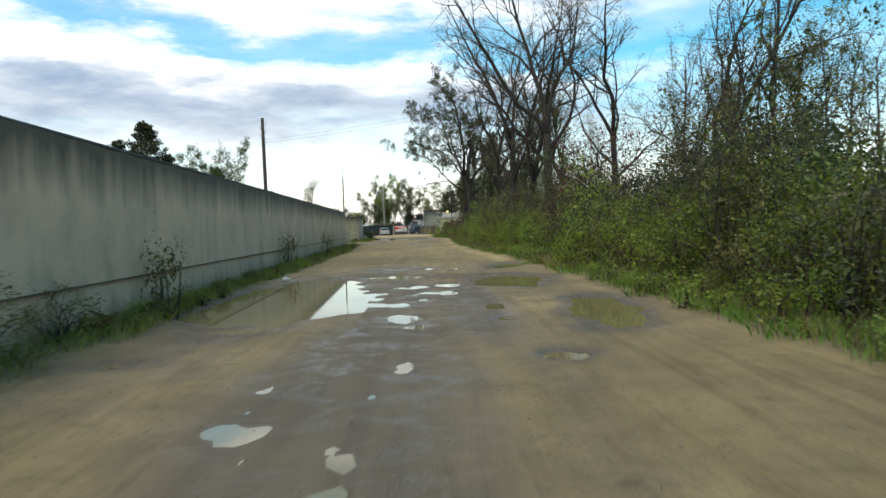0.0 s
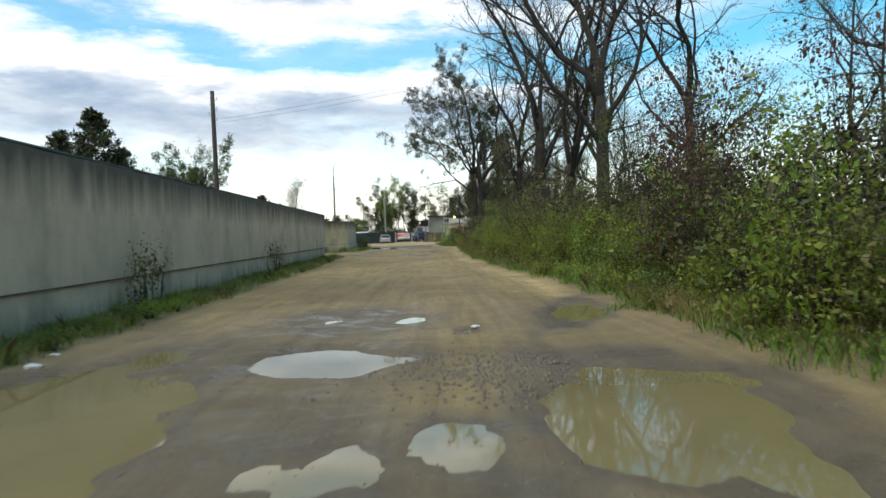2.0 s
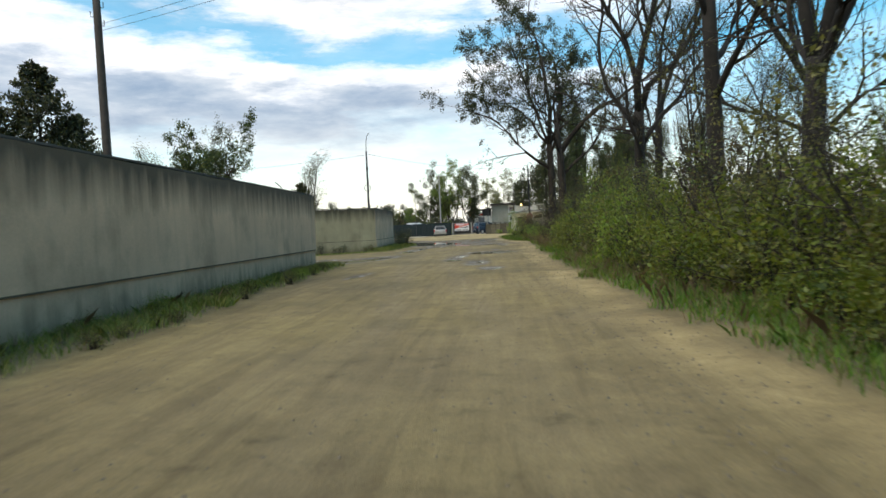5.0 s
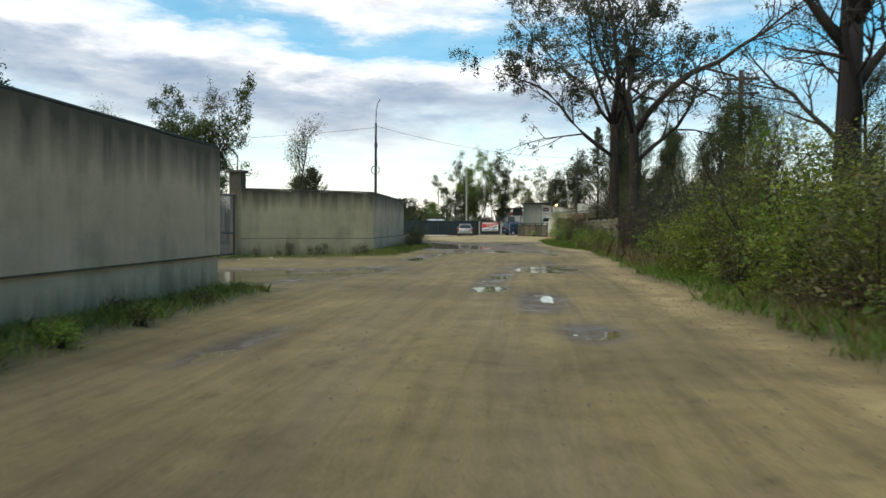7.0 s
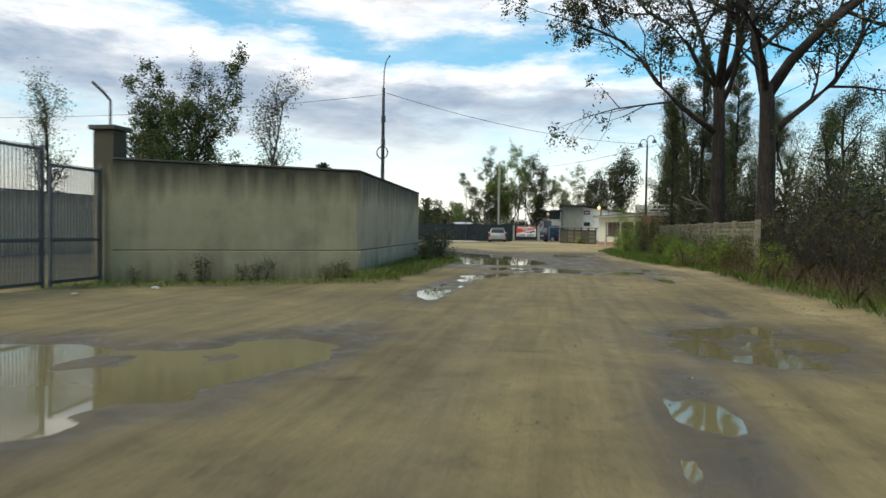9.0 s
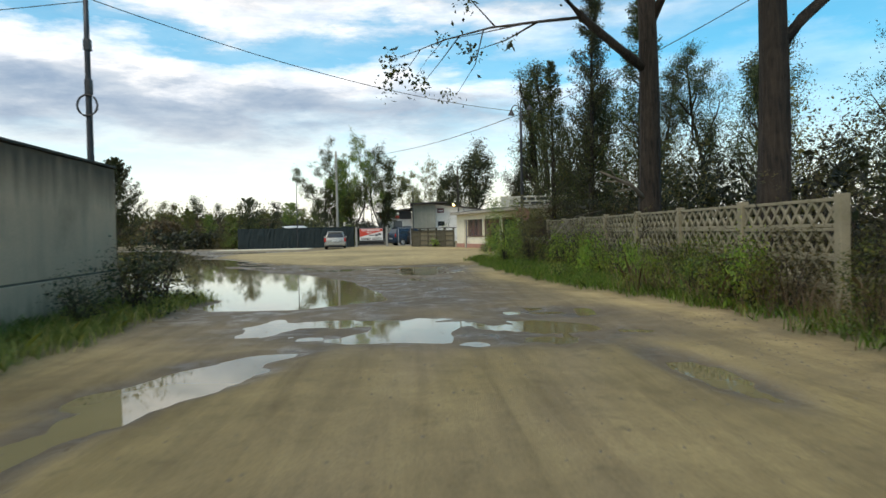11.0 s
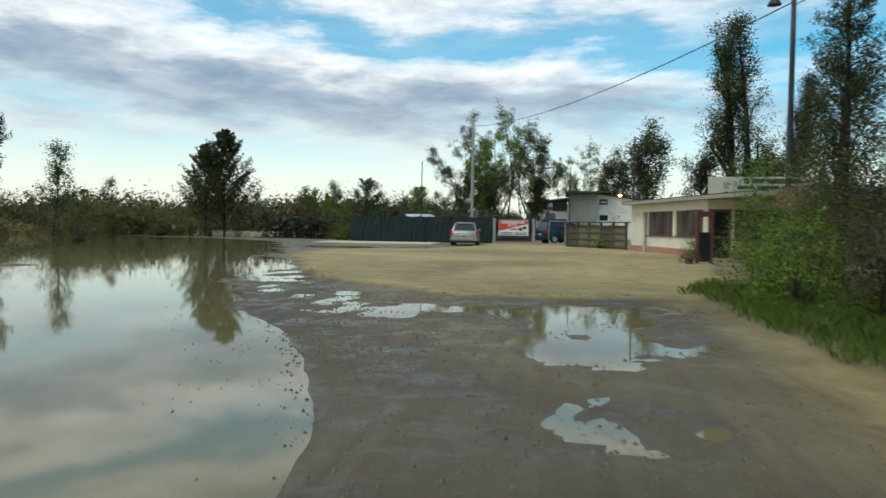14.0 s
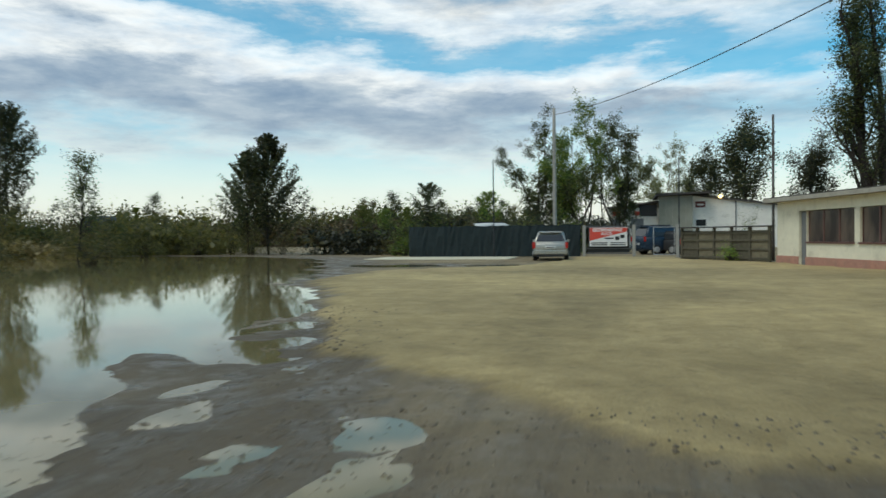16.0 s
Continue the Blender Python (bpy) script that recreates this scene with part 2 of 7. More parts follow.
def concrete(name, base, streak):
    """Rendered concrete: blotches, vertical water streaks, grime from the top edge and moss at the foot."""
    m, t, p = material(name)
    vec = place(t)
    col = ramp_node(t, noise_node(t, 0.7, 6, 0.65, vec), [(0.3, tuple(c * 0.78 for c in base)), (0.7, tuple(c * 1.15 for c in base))])
    col = mix_node(t, 0.3, col, ramp_node(t, noise_node(t, 22, 6, 0.7, vec), [(0.3, tuple(c * 0.7 for c in base)), (0.7, tuple(c * 1.2 for c in base))]))
    down = place(t, (2.6, 2.6, 0.16))
    runs = ramp_node(t, noise_node(t, 1.0, 5, 0.6, down, 0.0), [(0.5, 0.0), (0.72, 1.0)])
    sep = t.nodes.new("ShaderNodeSeparateXYZ")
    c = t.nodes.new("ShaderNodeTexCoord")
    t.links.new(c.outputs["Object"], sep.inputs[0])
    z = sep.outputs["Z"]
    wob = math_node(t, "ADD", z, math_node(t, "MULTIPLY", noise_node(t, 1.0, 5, 0.6, place(t, (3.5, 3.5, 0.3))), 1.1))
    top = ramp_node(t, math_node(t, "DIVIDE", wob, 4.0), [(0.60, 0.0), (0.78, 0.92)])
    col = mix_node(t, math_node(t, "MULTIPLY", runs, 0.2), col, streak)
    col = mix_node(t, top, col, tuple(s * 0.55 for s in streak))
    foot = ramp_node(t, math_node(t, "SUBTRACT", wob, 0.55), [(0.0, 0.75), (0.5, 0.0)])
    col = mix_node(t, foot, col, (0.10, 0.10, 0.045))
    stain = ramp_node(t, noise_node(t, 0.8, 6, 0.6, place(t, (1.0, 1.0, 0.75)), 0.1), [(0.5, 0.0), (0.72, 0.42)])
    col = mix_node(t, stain, col, tuple(s * 0.9 for s in streak))
    t.links.new(col, p.inputs["Base Color"])
    p.inputs["Roughness"].default_value = 0.92
    bump_node(t, p, mix_node(t, 0.5, noise_node(t, 30, 6, 0.7, vec), noise_node(t, 4, 4, 0.6, vec)), 0.35, 0.03)
    return m


RENDER_GREY = concrete("grey_render", (0.68, 0.47, 0.305), (0.15, 0.12, 0.078))
JOINT = plain("render_joint", (0.13, 0.105, 0.068), 0.95, 0, 0.3, 3, 0.4)
RENDER_OCHRE = concrete("ochre_render", (0.37, 0.32, 0.19), (0.085, 0.073, 0.045))
COPING = plain("coping", (0.075, 0.072, 0.06), 0.95, 0, 0.4, 3, 0.5)
CAST = plain("cast_concrete", (0.275, 0.24, 0.155), 0.92, 0, 0.35, 5, 0.5, (0.11, 0.105, 0.045))
STEEL = plain("painted_steel", (0.10, 0.105, 0.11), 0.5, 0.3, 0.25, 8, 0.1, (0.10, 0.06, 0.035))
GALVANISED = plain("galvanised", (0.33, 0.33, 0.32), 0.5, 0.4, 0.2, 8, 0.1)
DARK_METAL = plain("dark_metal", (0.035, 0.037, 0.04), 0.5, 0.3, 0.3, 8, 0.1)
POLE_WOOD = plain("pole_wood", (0.055, 0.045, 0.036), 0.9, 0, 0.35, 7, 0.4)
POLE_CONCRETE = plain("pole_concrete", (0.30, 0.285, 0.25), 0.9, 0, 0.2, 5, 0.3)
OLD_BOARD = plain("old_board", (0.085, 0.075, 0.05), 0.9, 0, 0.4, 5, 0.4, (0.06, 0.065, 0.03))
DAMP_BOARD = plain("damp_board", (0.16, 0.14, 0.09), 0.9, 0, 0.4, 4, 0.4, (0.07, 0.07, 0.035))
WHITE_WALL = plain("white_render", (0.74, 0.72, 0.66), 0.85, 0, 0.12, 2.5, 0.25, (0.34, 0.32, 0.27))
CREAM_WALL = plain("cream_render", (0.74, 0.70, 0.54), 0.85, 0, 0.12, 2.5, 0.25, (0.40, 0.37, 0.28))
PINK_PLINTH = plain("brick_pink_plinth", (0.42, 0.22, 0.16), 0.9, 0, 0.2, 6, 0.3, (0.22, 0.16, 0.12))
GREY_BLOCK = plain("grey_cladding", (0.26, 0.26, 0.21), 0.8, 0, 0.2, 2, 0.2, (0.15, 0.15, 0.11))
ROOF_FELT = plain("roof_felt", (0.055, 0.05, 0.045), 0.9, 0, 0.35, 4, 0.3)
ROOF_EDGE = plain("roof_edge", (0.33, 0.31, 0.26), 0.85, 0, 0.25, 4, 0.2)
SHUTTER = plain("grey_shutter", (0.17, 0.175, 0.18), 0.6, 0.1, 0.15, 5, 0.1)
RED_PAINT = plain("dark_red_paint", (0.125, 0.032, 0.027), 0.55, 0, 0.3, 7, 0.1)
FRAME_BROWN = plain("brown_frame", (0.12, 0.055, 0.045), 0.6, 0, 0.3, 7, 0.1)
NET = plain("dark_net", (0.008, 0.017, 0.018), 0.85, 0, 0.4, 4, 0.4)
RUBBER = plain("tyre_rubber", (0.02, 0.02, 0.02), 0.85, 0, 0.3, 10, 0.1)
SILVER = plain("silver_paint", (0.36, 0.345, 0.30), 0.32, 0.5, 0.06, 4, 0.0)
BLUE_PAINT = plain("blue_paint", (0.012, 0.026, 0.046), 0.3, 0.1, 0.15, 4, 0.0)
WHITE_PAINT = plain("white_paint", (0.6, 0.6, 0.58), 0.35, 0.0, 0.08, 4, 0.0)
TRUCK_BLUE = plain("truck_blue", (0.015, 0.04, 0.11), 0.5, 0.0, 0.2, 3, 0.0)
BLACK_TRIM = plain("black_trim", (0.02, 0.02, 0.02), 0.6, 0, 0.2, 8, 0.0)
RED_LENS = plain("red_lens", (0.40, 0.02, 0.015), 0.2, 0, 0.1, 8, 0.0)
BANNER_RED = plain("banner_red", (0.58, 0.06, 0.035), 0.6, 0, 0.08, 4, 0.0)
BANNER_WHITE = plain("banner_white", (0.70, 0.69, 0.66), 0.6, 0, 0.06, 4, 0.0)
BANNER_BLACK = plain("banner_black", (0.02, 0.02, 0.02), 0.6, 0, 0.1, 4, 0.0)
BOARD_CREAM = plain("board_cream", (0.52, 0.50, 0.40), 0.7, 0, 0.1, 3, 0.1, (0.33, 0.30, 0.22))
LITTER = plain("pale_litter", (0.55, 0.55, 0.52), 0.6, 0, 0.1, 9, 0.0)

GLASS, _t, _p = material("dark_window_glass")
_p.inputs["Base Color"].default_value = (0.025, 0.028, 0.03, 1)
_p.inputs["Roughness"].default_value = 0.06
_p.inputs["IOR"].default_value = 1.5

# brown mottling put into the pane colour stands for curtains and room behind
SHOP_GLASS, _t, _p = material("brown_shop_glass")
_t.links.new(ramp_node(_t, noise_node(_t, 1.2, 3, 0.5, place(_t, (1.6, 1.6, 0.5))), [(0.35, (0.045, 0.038, 0.034)), (0.65, (0.15, 0.115, 0.09))]), _p.inputs["Base Color"])
_p.inputs["Roughness"].default_value = 0.16

LAMP_ON, _t, _p = material("lit_lamp")
_p.inputs["Base Color"].default_value = (1, 0.8, 0.4, 1)
_p.inputs["Emission Color"].default_value = (1, 0.66, 0.22, 1)
_p.inputs["Emission Strength"].default_value = 6

# muddy standing water
WATER, _t, _p = material("muddy_water")
_v = place(_t)
_c = ramp_node(_t, noise_node(_t, 0.45, 4, 0.6, _v), [(0.3, (0.165, 0.14, 0.065)), (0.7, (0.225, 0.185, 0.085))])
_t.links.new(_c, _p.inputs["Base Color"])
_p.inputs["Roughness"].default_value = 0.035
_p.inputs["IOR"].default_value = 1.36
bump_node(_t, _p, noise_node(_t, 1.6, 3, 0.5, _v), 0.02, 0.02)

# the ground: mud, dry sand and soil under weeds, by three maps laid on the mesh
GROUND, _t, _p = material("track_ground")
_v = place(_t)


def ground_map(name):
    a = _t.nodes.new("ShaderNodeAttribute")
    a.attribute_name = name
    return a.outputs["Fac"]


_n1, _n2, _n3 = noise_node(_t, 0.5, 7, 0.65, _v, 0.3), noise_node(_t, 5, 7, 0.7, _v), noise_node(_t, 45, 6, 0.75, _v)
_n4 = noise_node(_t, 1.7, 6, 0.68, _v, 0.5)
_along = noise_node(_t, 1.0, 5, 0.6, place(_t, (1.1, 0.16, 1)), 0.8)
_mud = ramp_node(_t, _n1, [(0.3, (0.20, 0.152, 0.084)), (0.55, (0.265, 0.20, 0.104)), (0.75, (0.33, 0.255, 0.126))])
_mud = mix_node(_t, 0.5, _mud, ramp_node(_t, _n4, [(0.3, (0.15, 0.114, 0.064)), (0.7, (0.32, 0.245, 0.128))]))
_sand = ramp_node(_t, _n1, [(0.3, (0.215, 0.158, 0.068)), (0.7, (0.335, 0.255, 0.115))])
_sand = mix_node(_t, 0.45, _sand, ramp_node(_t, _n4, [(0.32, (0.15, 0.114, 0.057)), (0.68, (0.38, 0.293, 0.14))]))
_sand = mix_node(_t, ramp_node(_t, _along, [(0.45, 0.0), (0.68, 0.7)]), _sand, (0.21, 0.157, 0.083))
_pale = mix_node(_t, ramp_node(_t, _n4, [(0.35, 0.0), (0.65, 1.0)]), (0.31, 0.25, 0.13), (0.44, 0.36, 0.20))
_pale = mix_node(_t, ramp_node(_t, _n2, [(0.5, 0.0), (0.75, 0.6)]), _pale, (0.25, 0.20, 0.11))
_sand = mix_node(_t, 1.0, _sand, (0.87, 0.87, 0.75), "MULTIPLY")
_pale = mix_node(_t, 1.0, _pale, (1.03, 0.955, 0.78), "MULTIPLY")
_soil = ramp_node(_t, _n2, [(0.3, (0.075, 0.07, 0.033)), (0.7, (0.17, 0.145, 0.075))])
_col = mix_node(_t, ground_map("sand"), _mud, _sand)
_col = mix_node(_t, ground_map("pad"), _col, _pale)
_col = mix_node(_t, ground_map("verge"), _col, _soil)
_wet = math_node(_t, "MULTIPLY", ground_map("wet"), ramp_node(_t, _n4, [(0.25, 0.55), (0.6, 1.0)]), True)
_col = mix_node(_t, math_node(_t, "MULTIPLY", _wet, 0.76), _col, (0.072, 0.055, 0.036))
_tread = noise_node(_t, 1.0, 6, 0.62, place(_t, (4.2, 0.22, 1)), 0.6)
_col = mix_node(_t, math_node(_t, "SUBTRACT", 0.75, math_node(_t, "MULTIPLY", ground_map("pad"), 0.6)), _col, mix_node(_t, 1.0, _col, ramp_node(_t, _tread, [(0.34, (0.74, 0.72, 0.70)), (0.5, (1.0, 1.0, 1.0)), (0.68, (1.2, 1.21, 1.23))]), "MULTIPLY"))
_pits = ramp_node(_t, noise_node(_t, 2.6, 6, 0.7, _v, 0.4), [(0.30, 0.58), (0.42, 1.0), (0.64, 1.0), (0.74, 1.3)])
_col = mix_node(_t, 0.75, _col, mix_node(_t, 1.0, _col, _pits, "MULTIPLY"))
_grit = ramp_node(_t, _n3, [(0.3, 0.45), (0.7, 1.5)])
_col = mix_node(_t, 0.5, _col, mix_node(_t, 1.0, _col, _grit, "MULTIPLY"))
_speck = _t.nodes.new("ShaderNodeTexVoronoi")
_speck.inputs["Scale"].default_value = 16
_t.links.new(_v, _speck.inputs["Vector"])
_col = mix_node(_t, math_node(_t, "MULTIPLY", ramp_node(_t, _speck.outputs["Distance"], [(0.12, 0.55), (0.26, 0.0)]), ramp_node(_t, _n4, [(0.45, 0.0), (0.62, 1.0)])), _col, (0.12, 0.098, 0.068))
_blotch = ramp_node(_t, noise_node(_t, 0.16, 6, 0.65, _v, 0.6), [(0.35, 0.68), (0.65, 1.2)])
_col = mix_node(_t, 1.0, _col, _blotch, "MULTIPLY")
_t.links.new(_col, _p.inputs["Base Color"])
_rough = math_node(_t, "SUBTRACT", 0.95, math_node(_t, "MULTIPLY", _wet, math_node(_t, "ADD", 0.24, math_node(_t, "MULTIPLY", ramp_node(_t, _n4, [(0.45, 0.0), (0.62, 1.0)]), 0.44))))
_t.links.new(_rough, _p.inputs["Roughness"])
bump_node(_t, _p, mix_node(_t, 0.45, mix_node(_t, 0.4, _n2, _tread), _n3), 0.75, 0.045)

# ---- builders ----


def mesh_from(name, verts, faces, smooth=False):
    me = bpy.data.meshes.new(name)
    me.from_pydata(verts, [], faces)
    me.update()
    if smooth:
        me.shade_smooth()
    return me


def mesh_of(name, bm, smooth=False):
    me = bpy.data.meshes.new(name)
    bm.normal_update()
    bm.to_mesh(me)
    bm.free()
    if smooth:
        me.shade_smooth()
    return me


def part(name, data, mat, parent=None, label=""):
    """Links a bmesh or mesh as one object, under a thing or a part if one is given."""
    me = mesh_of(name, data) if isinstance(data, bmesh.types.BMesh) else data
    if not me.materials:
        me.materials.append(mat)
    ob = new(name, me)
    if parent is not None:
        ob.parent = parent
    return tagged(ob, label)


def thing(name, label, category, at=(0, 0, 0), turn=0.0, group="", kind=""):
    ob = new(name)
    ob.empty_display_size = 0.2
    ob.matrix_world = pose(*at, 0, 0, turn)
    return tagged(ob, label, category, group, kind)


def add_box(bm, lo, hi, bevel=0.0):
    """A box between two corners, its edges rounded a little."""
    size = [b - a for a, b in zip(lo, hi)]
    mid = [(a + b) / 2 for a, b in zip(lo, hi)]
    r = bmesh.ops.create_cube(bm, size=1, matrix=Matrix.Translation(mid) @ Matrix.Diagonal((*size, 1)))
    if bevel:
        edges = {e for v in r["verts"] for e in v.link_edges}
        bmesh.ops.bevel(bm, geom=list(edges), offset=bevel, segments=2, affect="EDGES", profile=0.6)


def box(lo, hi, bevel=0.01):
    bm = bmesh.new()
    add_box(bm, lo, hi, bevel)
    return bm


def prism(outline, depth, axis="y", bevel=0.0):
    """An outline in the x-z plane (or x-y for axis z), drawn out by depth."""
    bm = bmesh.new()
    if axis == "y":
        vs = [bm.verts.new((a, 0, b)) for a, b in outline]
        way = (0, depth, 0)
    elif axis == "x":
        vs = [bm.verts.new((0, a, b)) for a, b in outline]
        way = (depth, 0, 0)
    else:
        vs = [bm.verts.new((a, b, 0)) for a, b in outline]
        way = (0, 0, depth)
    f = bm.faces.new(vs)
    r = bmesh.ops.extrude_face_region(bm, geom=[f])
    bmesh.ops.translate(bm, verts=[g for g in r["geom"] if isinstance(g, bmesh.types.BMVert)], vec=way)
    bmesh.ops.recalc_face_normals(bm, faces=bm.faces)
    if bevel:
        bmesh.ops.bevel(bm, geom=list(bm.edges), offset=bevel, segments=2, affect="EDGES")
    return bm


class Soup:
    """Collects tubes and leaves, many to one mesh."""

    def __init__(self):
        self.v, self.f, self.n = [], [], 0

    def tube(self, pts, radii, sides=5):
        pts = [Vector(p) for p in pts]
        for i, p in enumerate(pts):
            d = (pts[min(i + 1, len(pts) - 1)] - pts[max(i - 1, 0)]).normalized()
            a = d.orthogonal().normalized()
            b = d.cross(a)
            for k in range(sides):
                w = 2 * math.pi * k / sides
                self.v.append(p + (a * math.cos(w) + b * math.sin(w)) * radii[i])
        for i in range(len(pts) - 1):
            for k in range(sides):
                k2 = (k + 1) % sides
                q = self.n + i * sides
                self.f.append((q + k, q + k2, q + sides + k2, q + sides + k))
        self.f.append(tuple(self.n + k for k in reversed(range(sides))))
        self.f.append(tuple(self.n + (len(pts) - 1) * sides + k for k in range(sides)))
        self.n += len(pts) * sides

    def mesh(self, name, smooth=True):
        return mesh_from(name, self.v, self.f, smooth)


def leaf_mesh(name, centres, size, rng, slim=0.55, flat=0.0, scale=None):
    """Diamond leaves at the given places, each turned its own way."""
    c = np.asarray(centres, float)
    n = len(c)
    s = size * rng.uniform(0.55, 1.3, (n, 1))
    if scale is not None:
        s = s * np.asarray(scale)[:, None]
    a = rng.normal(size=(n, 3))
    a[:, 2] *= 1 - flat
    a /= np.linalg.norm(a, axis=1, keepdims=True)
    b = np.cross(a, rng.normal(size=(n, 3)))
    b /= np.linalg.norm(b, axis=1, keepdims=True)
    fold = np.cross(a, b) * s * 0.12
    v = np.stack([c - a * s * 0.5, c + b * s * slim * 0.5 + fold, c + a * s * 0.5, c - b * s * slim * 0.5 + fold], 1).reshape(-1, 3)
    me = bpy.data.meshes.new(name)
    me.vertices.add(4 * n)
    me.vertices.foreach_set("co", v.ravel())
    me.loops.add(4 * n)
    me.loops.foreach_set("vertex_index", np.arange(4 * n))
    me.polygons.add(n)
    me.polygons.foreach_set("loop_start", np.arange(0, 4 * n, 4))
    me.update(calc_edges=True)
    return me


def blade_mesh(name, roots, height, rng, width=0.012, lean=0.45):
    """Blades of grass, two-segment and bent over."""
    c = np.asarray(roots, float)
    n = len(c)
    h = height * rng.uniform(0.45, 1.25, (n, 1))
    az = rng.uniform(0, 2 * np.pi, n)
    side = np.stack([np.cos(az), np.sin(az), np.zeros(n)], 1) * width * rng.uniform(0.6, 1.4, (n, 1))
    way = rng.normal(size=(n, 3)) * lean
    way[:, 2] = 0
    mid = c + way * h * 0.3 + np.array([0, 0, 1]) * h * 0.6
    tip = c + way * h * 1.0 + np.array([0, 0, 1]) * h
    v = np.stack([c - side, c + side, mid + side * 0.8, tip, mid - side * 0.8], 1).reshape(-1, 3)
    me = bpy.data.meshes.new(name)
    me.vertices.add(5 * n)
    me.vertices.foreach_set("co", v.ravel())
    me.loops.add(5 * n)
    me.loops.foreach_set("vertex_index", np.arange(5 * n))
    me.polygons.add(n)
    me.polygons.foreach_set("loop_start", np.arange(0, 5 * n, 5))
    me.update(calc_edges=True)
    return me


def grow(rng, height, radius, spread=0.5, kids=(9, 6, 5), angles=(38, 42, 45), ratio=(0.5, 0.45, 0.5), bare=0.3, lift=0.25, forks=1, wobble=0.10, stem=0.0, tilts=(), lengths=(), taper=0.55):
    """A branching skeleton: a list of (level, points, radii)."""
    out = []

    def limb(start, way, length, r0, level):
        n = (8, 8, 4, 2)[level]
        pts, rad = [Vector(start)], [r0]
        d = Vector(way).normalized()
        for i in range(n):
            d = (d + Vector(rng.normal(size=3)) * wobble * (1 + 0.4 * level) + Vector((0, 0, lift * (0.25 if level == 0 else 0.5)))).normalized()
            pts.append(pts[-1] + d * length / n)
            rad.append(max(0.004, r0 * (1 - (i + 1) / n * (0.75 if level == 0 else 0.85))))
        out.append((level, pts, rad))
        if level >= len(kids):
            return
        for k in range(kids[level]):
            f = (bare if level == 0 else 0.2) + (1 - (bare if level == 0 else 0.2)) * (k + rng.uniform(0, 1)) / kids[level]
            f = min(f, 0.98)
            j = min(int(f * n), n - 1)
            p = pts[j].lerp(pts[j + 1], f * n - j)
            d0 = (pts[j + 1] - pts[j]).normalized()
            a = d0.orthogonal().normalized()
            a.rotate(Matrix.Rotation(rng.uniform(0, 2 * math.pi), 3, d0))
            ang = radians(angles[level]) * rng.uniform(0.65, 1.25)
            w = d0 * math.cos(ang) + a * math.sin(ang)
            rr = rad[j] * (0.68 if level == 0 else 0.6)
            limb(p, w, length * ratio[level] * (1.15 - (taper if level == 0 else 0.55) * f) * rng.uniform(0.7, 1.25) * (1 + spread * (level == 0)), rr, level + 1)

    if stem:
        # one trunk that divides into great limbs, given by tilt and heading in degrees
        pts, rad = [Vector((0, 0, -0.15))], [radius * 1.35]
        for i in range(7):
            f = (i + 1) / 7
            pts.append(Vector((0.10 * math.sin(3.1 * f), 0.08 * math.sin(2.2 * f + 1) - 0.07, stem * f)))
            rad.append(radius * (1.0 - 0.30 * f + 0.5 * max(0, 0.2 - f)))
        out.append((0, pts, rad))
        for (tilt, head, low), length in zip(tilts, lengths):
            a, b = radians(tilt), radians(head)
            j = max(1, min(7, round(7 * low)))
            thick = (0.86, 0.72, 0.5)[0 if length == max(lengths) else 1 if tilt < 29 else 2]
            limb(pts[j] - Vector((0, 0, 0.45 if low == 1 else 0.1)), (math.sin(a) * math.cos(b), math.sin(a) * math.sin(b), math.cos(a)), length, rad[j] * thick, 1)
        return out
    for q in range(forks):
        tilt = 0.0 if forks == 1 else 0.16
        az = 2 * math.pi * q / forks + rng.uniform(-0.4, 0.4)
        limb((0.12 * math.cos(az) * (forks > 1), 0.12 * math.sin(az) * (forks > 1), -0.1), (tilt * math.cos(az), tilt * math.sin(az), 1), height * (0.92 if forks == 1 else 0.85) * rng.uniform(0.9, 1.05), radius, 0)
    return out


def tree_meshes(seed, height, radius, leaves=0, leaf_size=0.12, sides=7, cloud=0.25, leaf_levels=(2, 3), limbs=False, bunch=16, **how):
    """Trunk with limbs, fine twigs and leaves, as up to three meshes."""
    rng = np.random.default_rng(seed)
    skeleton = grow(rng, height, radius, **how)
    twigs, spots, out = Soup(), [], []
    last = max(l for l, *_ in skeleton)
    for level, pts, rad in skeleton:
        if level == 0 or (level == 1 and limbs):
            wood = Soup()
            wood.tube(pts, rad, sides if level == 0 else 6)
            name = "limb" if level else "trunk"
            out.append((name, wood.mesh(name)))
        else:
            twigs.tube(pts, rad, 4 if level == 1 else 3)
        if level in leaf_levels or level == last:
            spots += [tuple(p) for p in pts[1:]]
    out.append(("branchwork", twigs.mesh("branchwork")))
    if leaves:
        s = np.array(spots)
        heads = s[rng.integers(0, len(s), leaves // bunch)] + rng.normal(size=(leaves // bunch, 3)) * cloud * 0.6
        pick = np.repeat(heads, bunch, 0) + rng.normal(size=(len(heads) * bunch, 3)) * cloud * rng.uniform(0.35, 0.9, (len(heads) * bunch, 1))
        out.append(("foliage", leaf_mesh("foliage", pick, leaf_size, rng)))
    return out


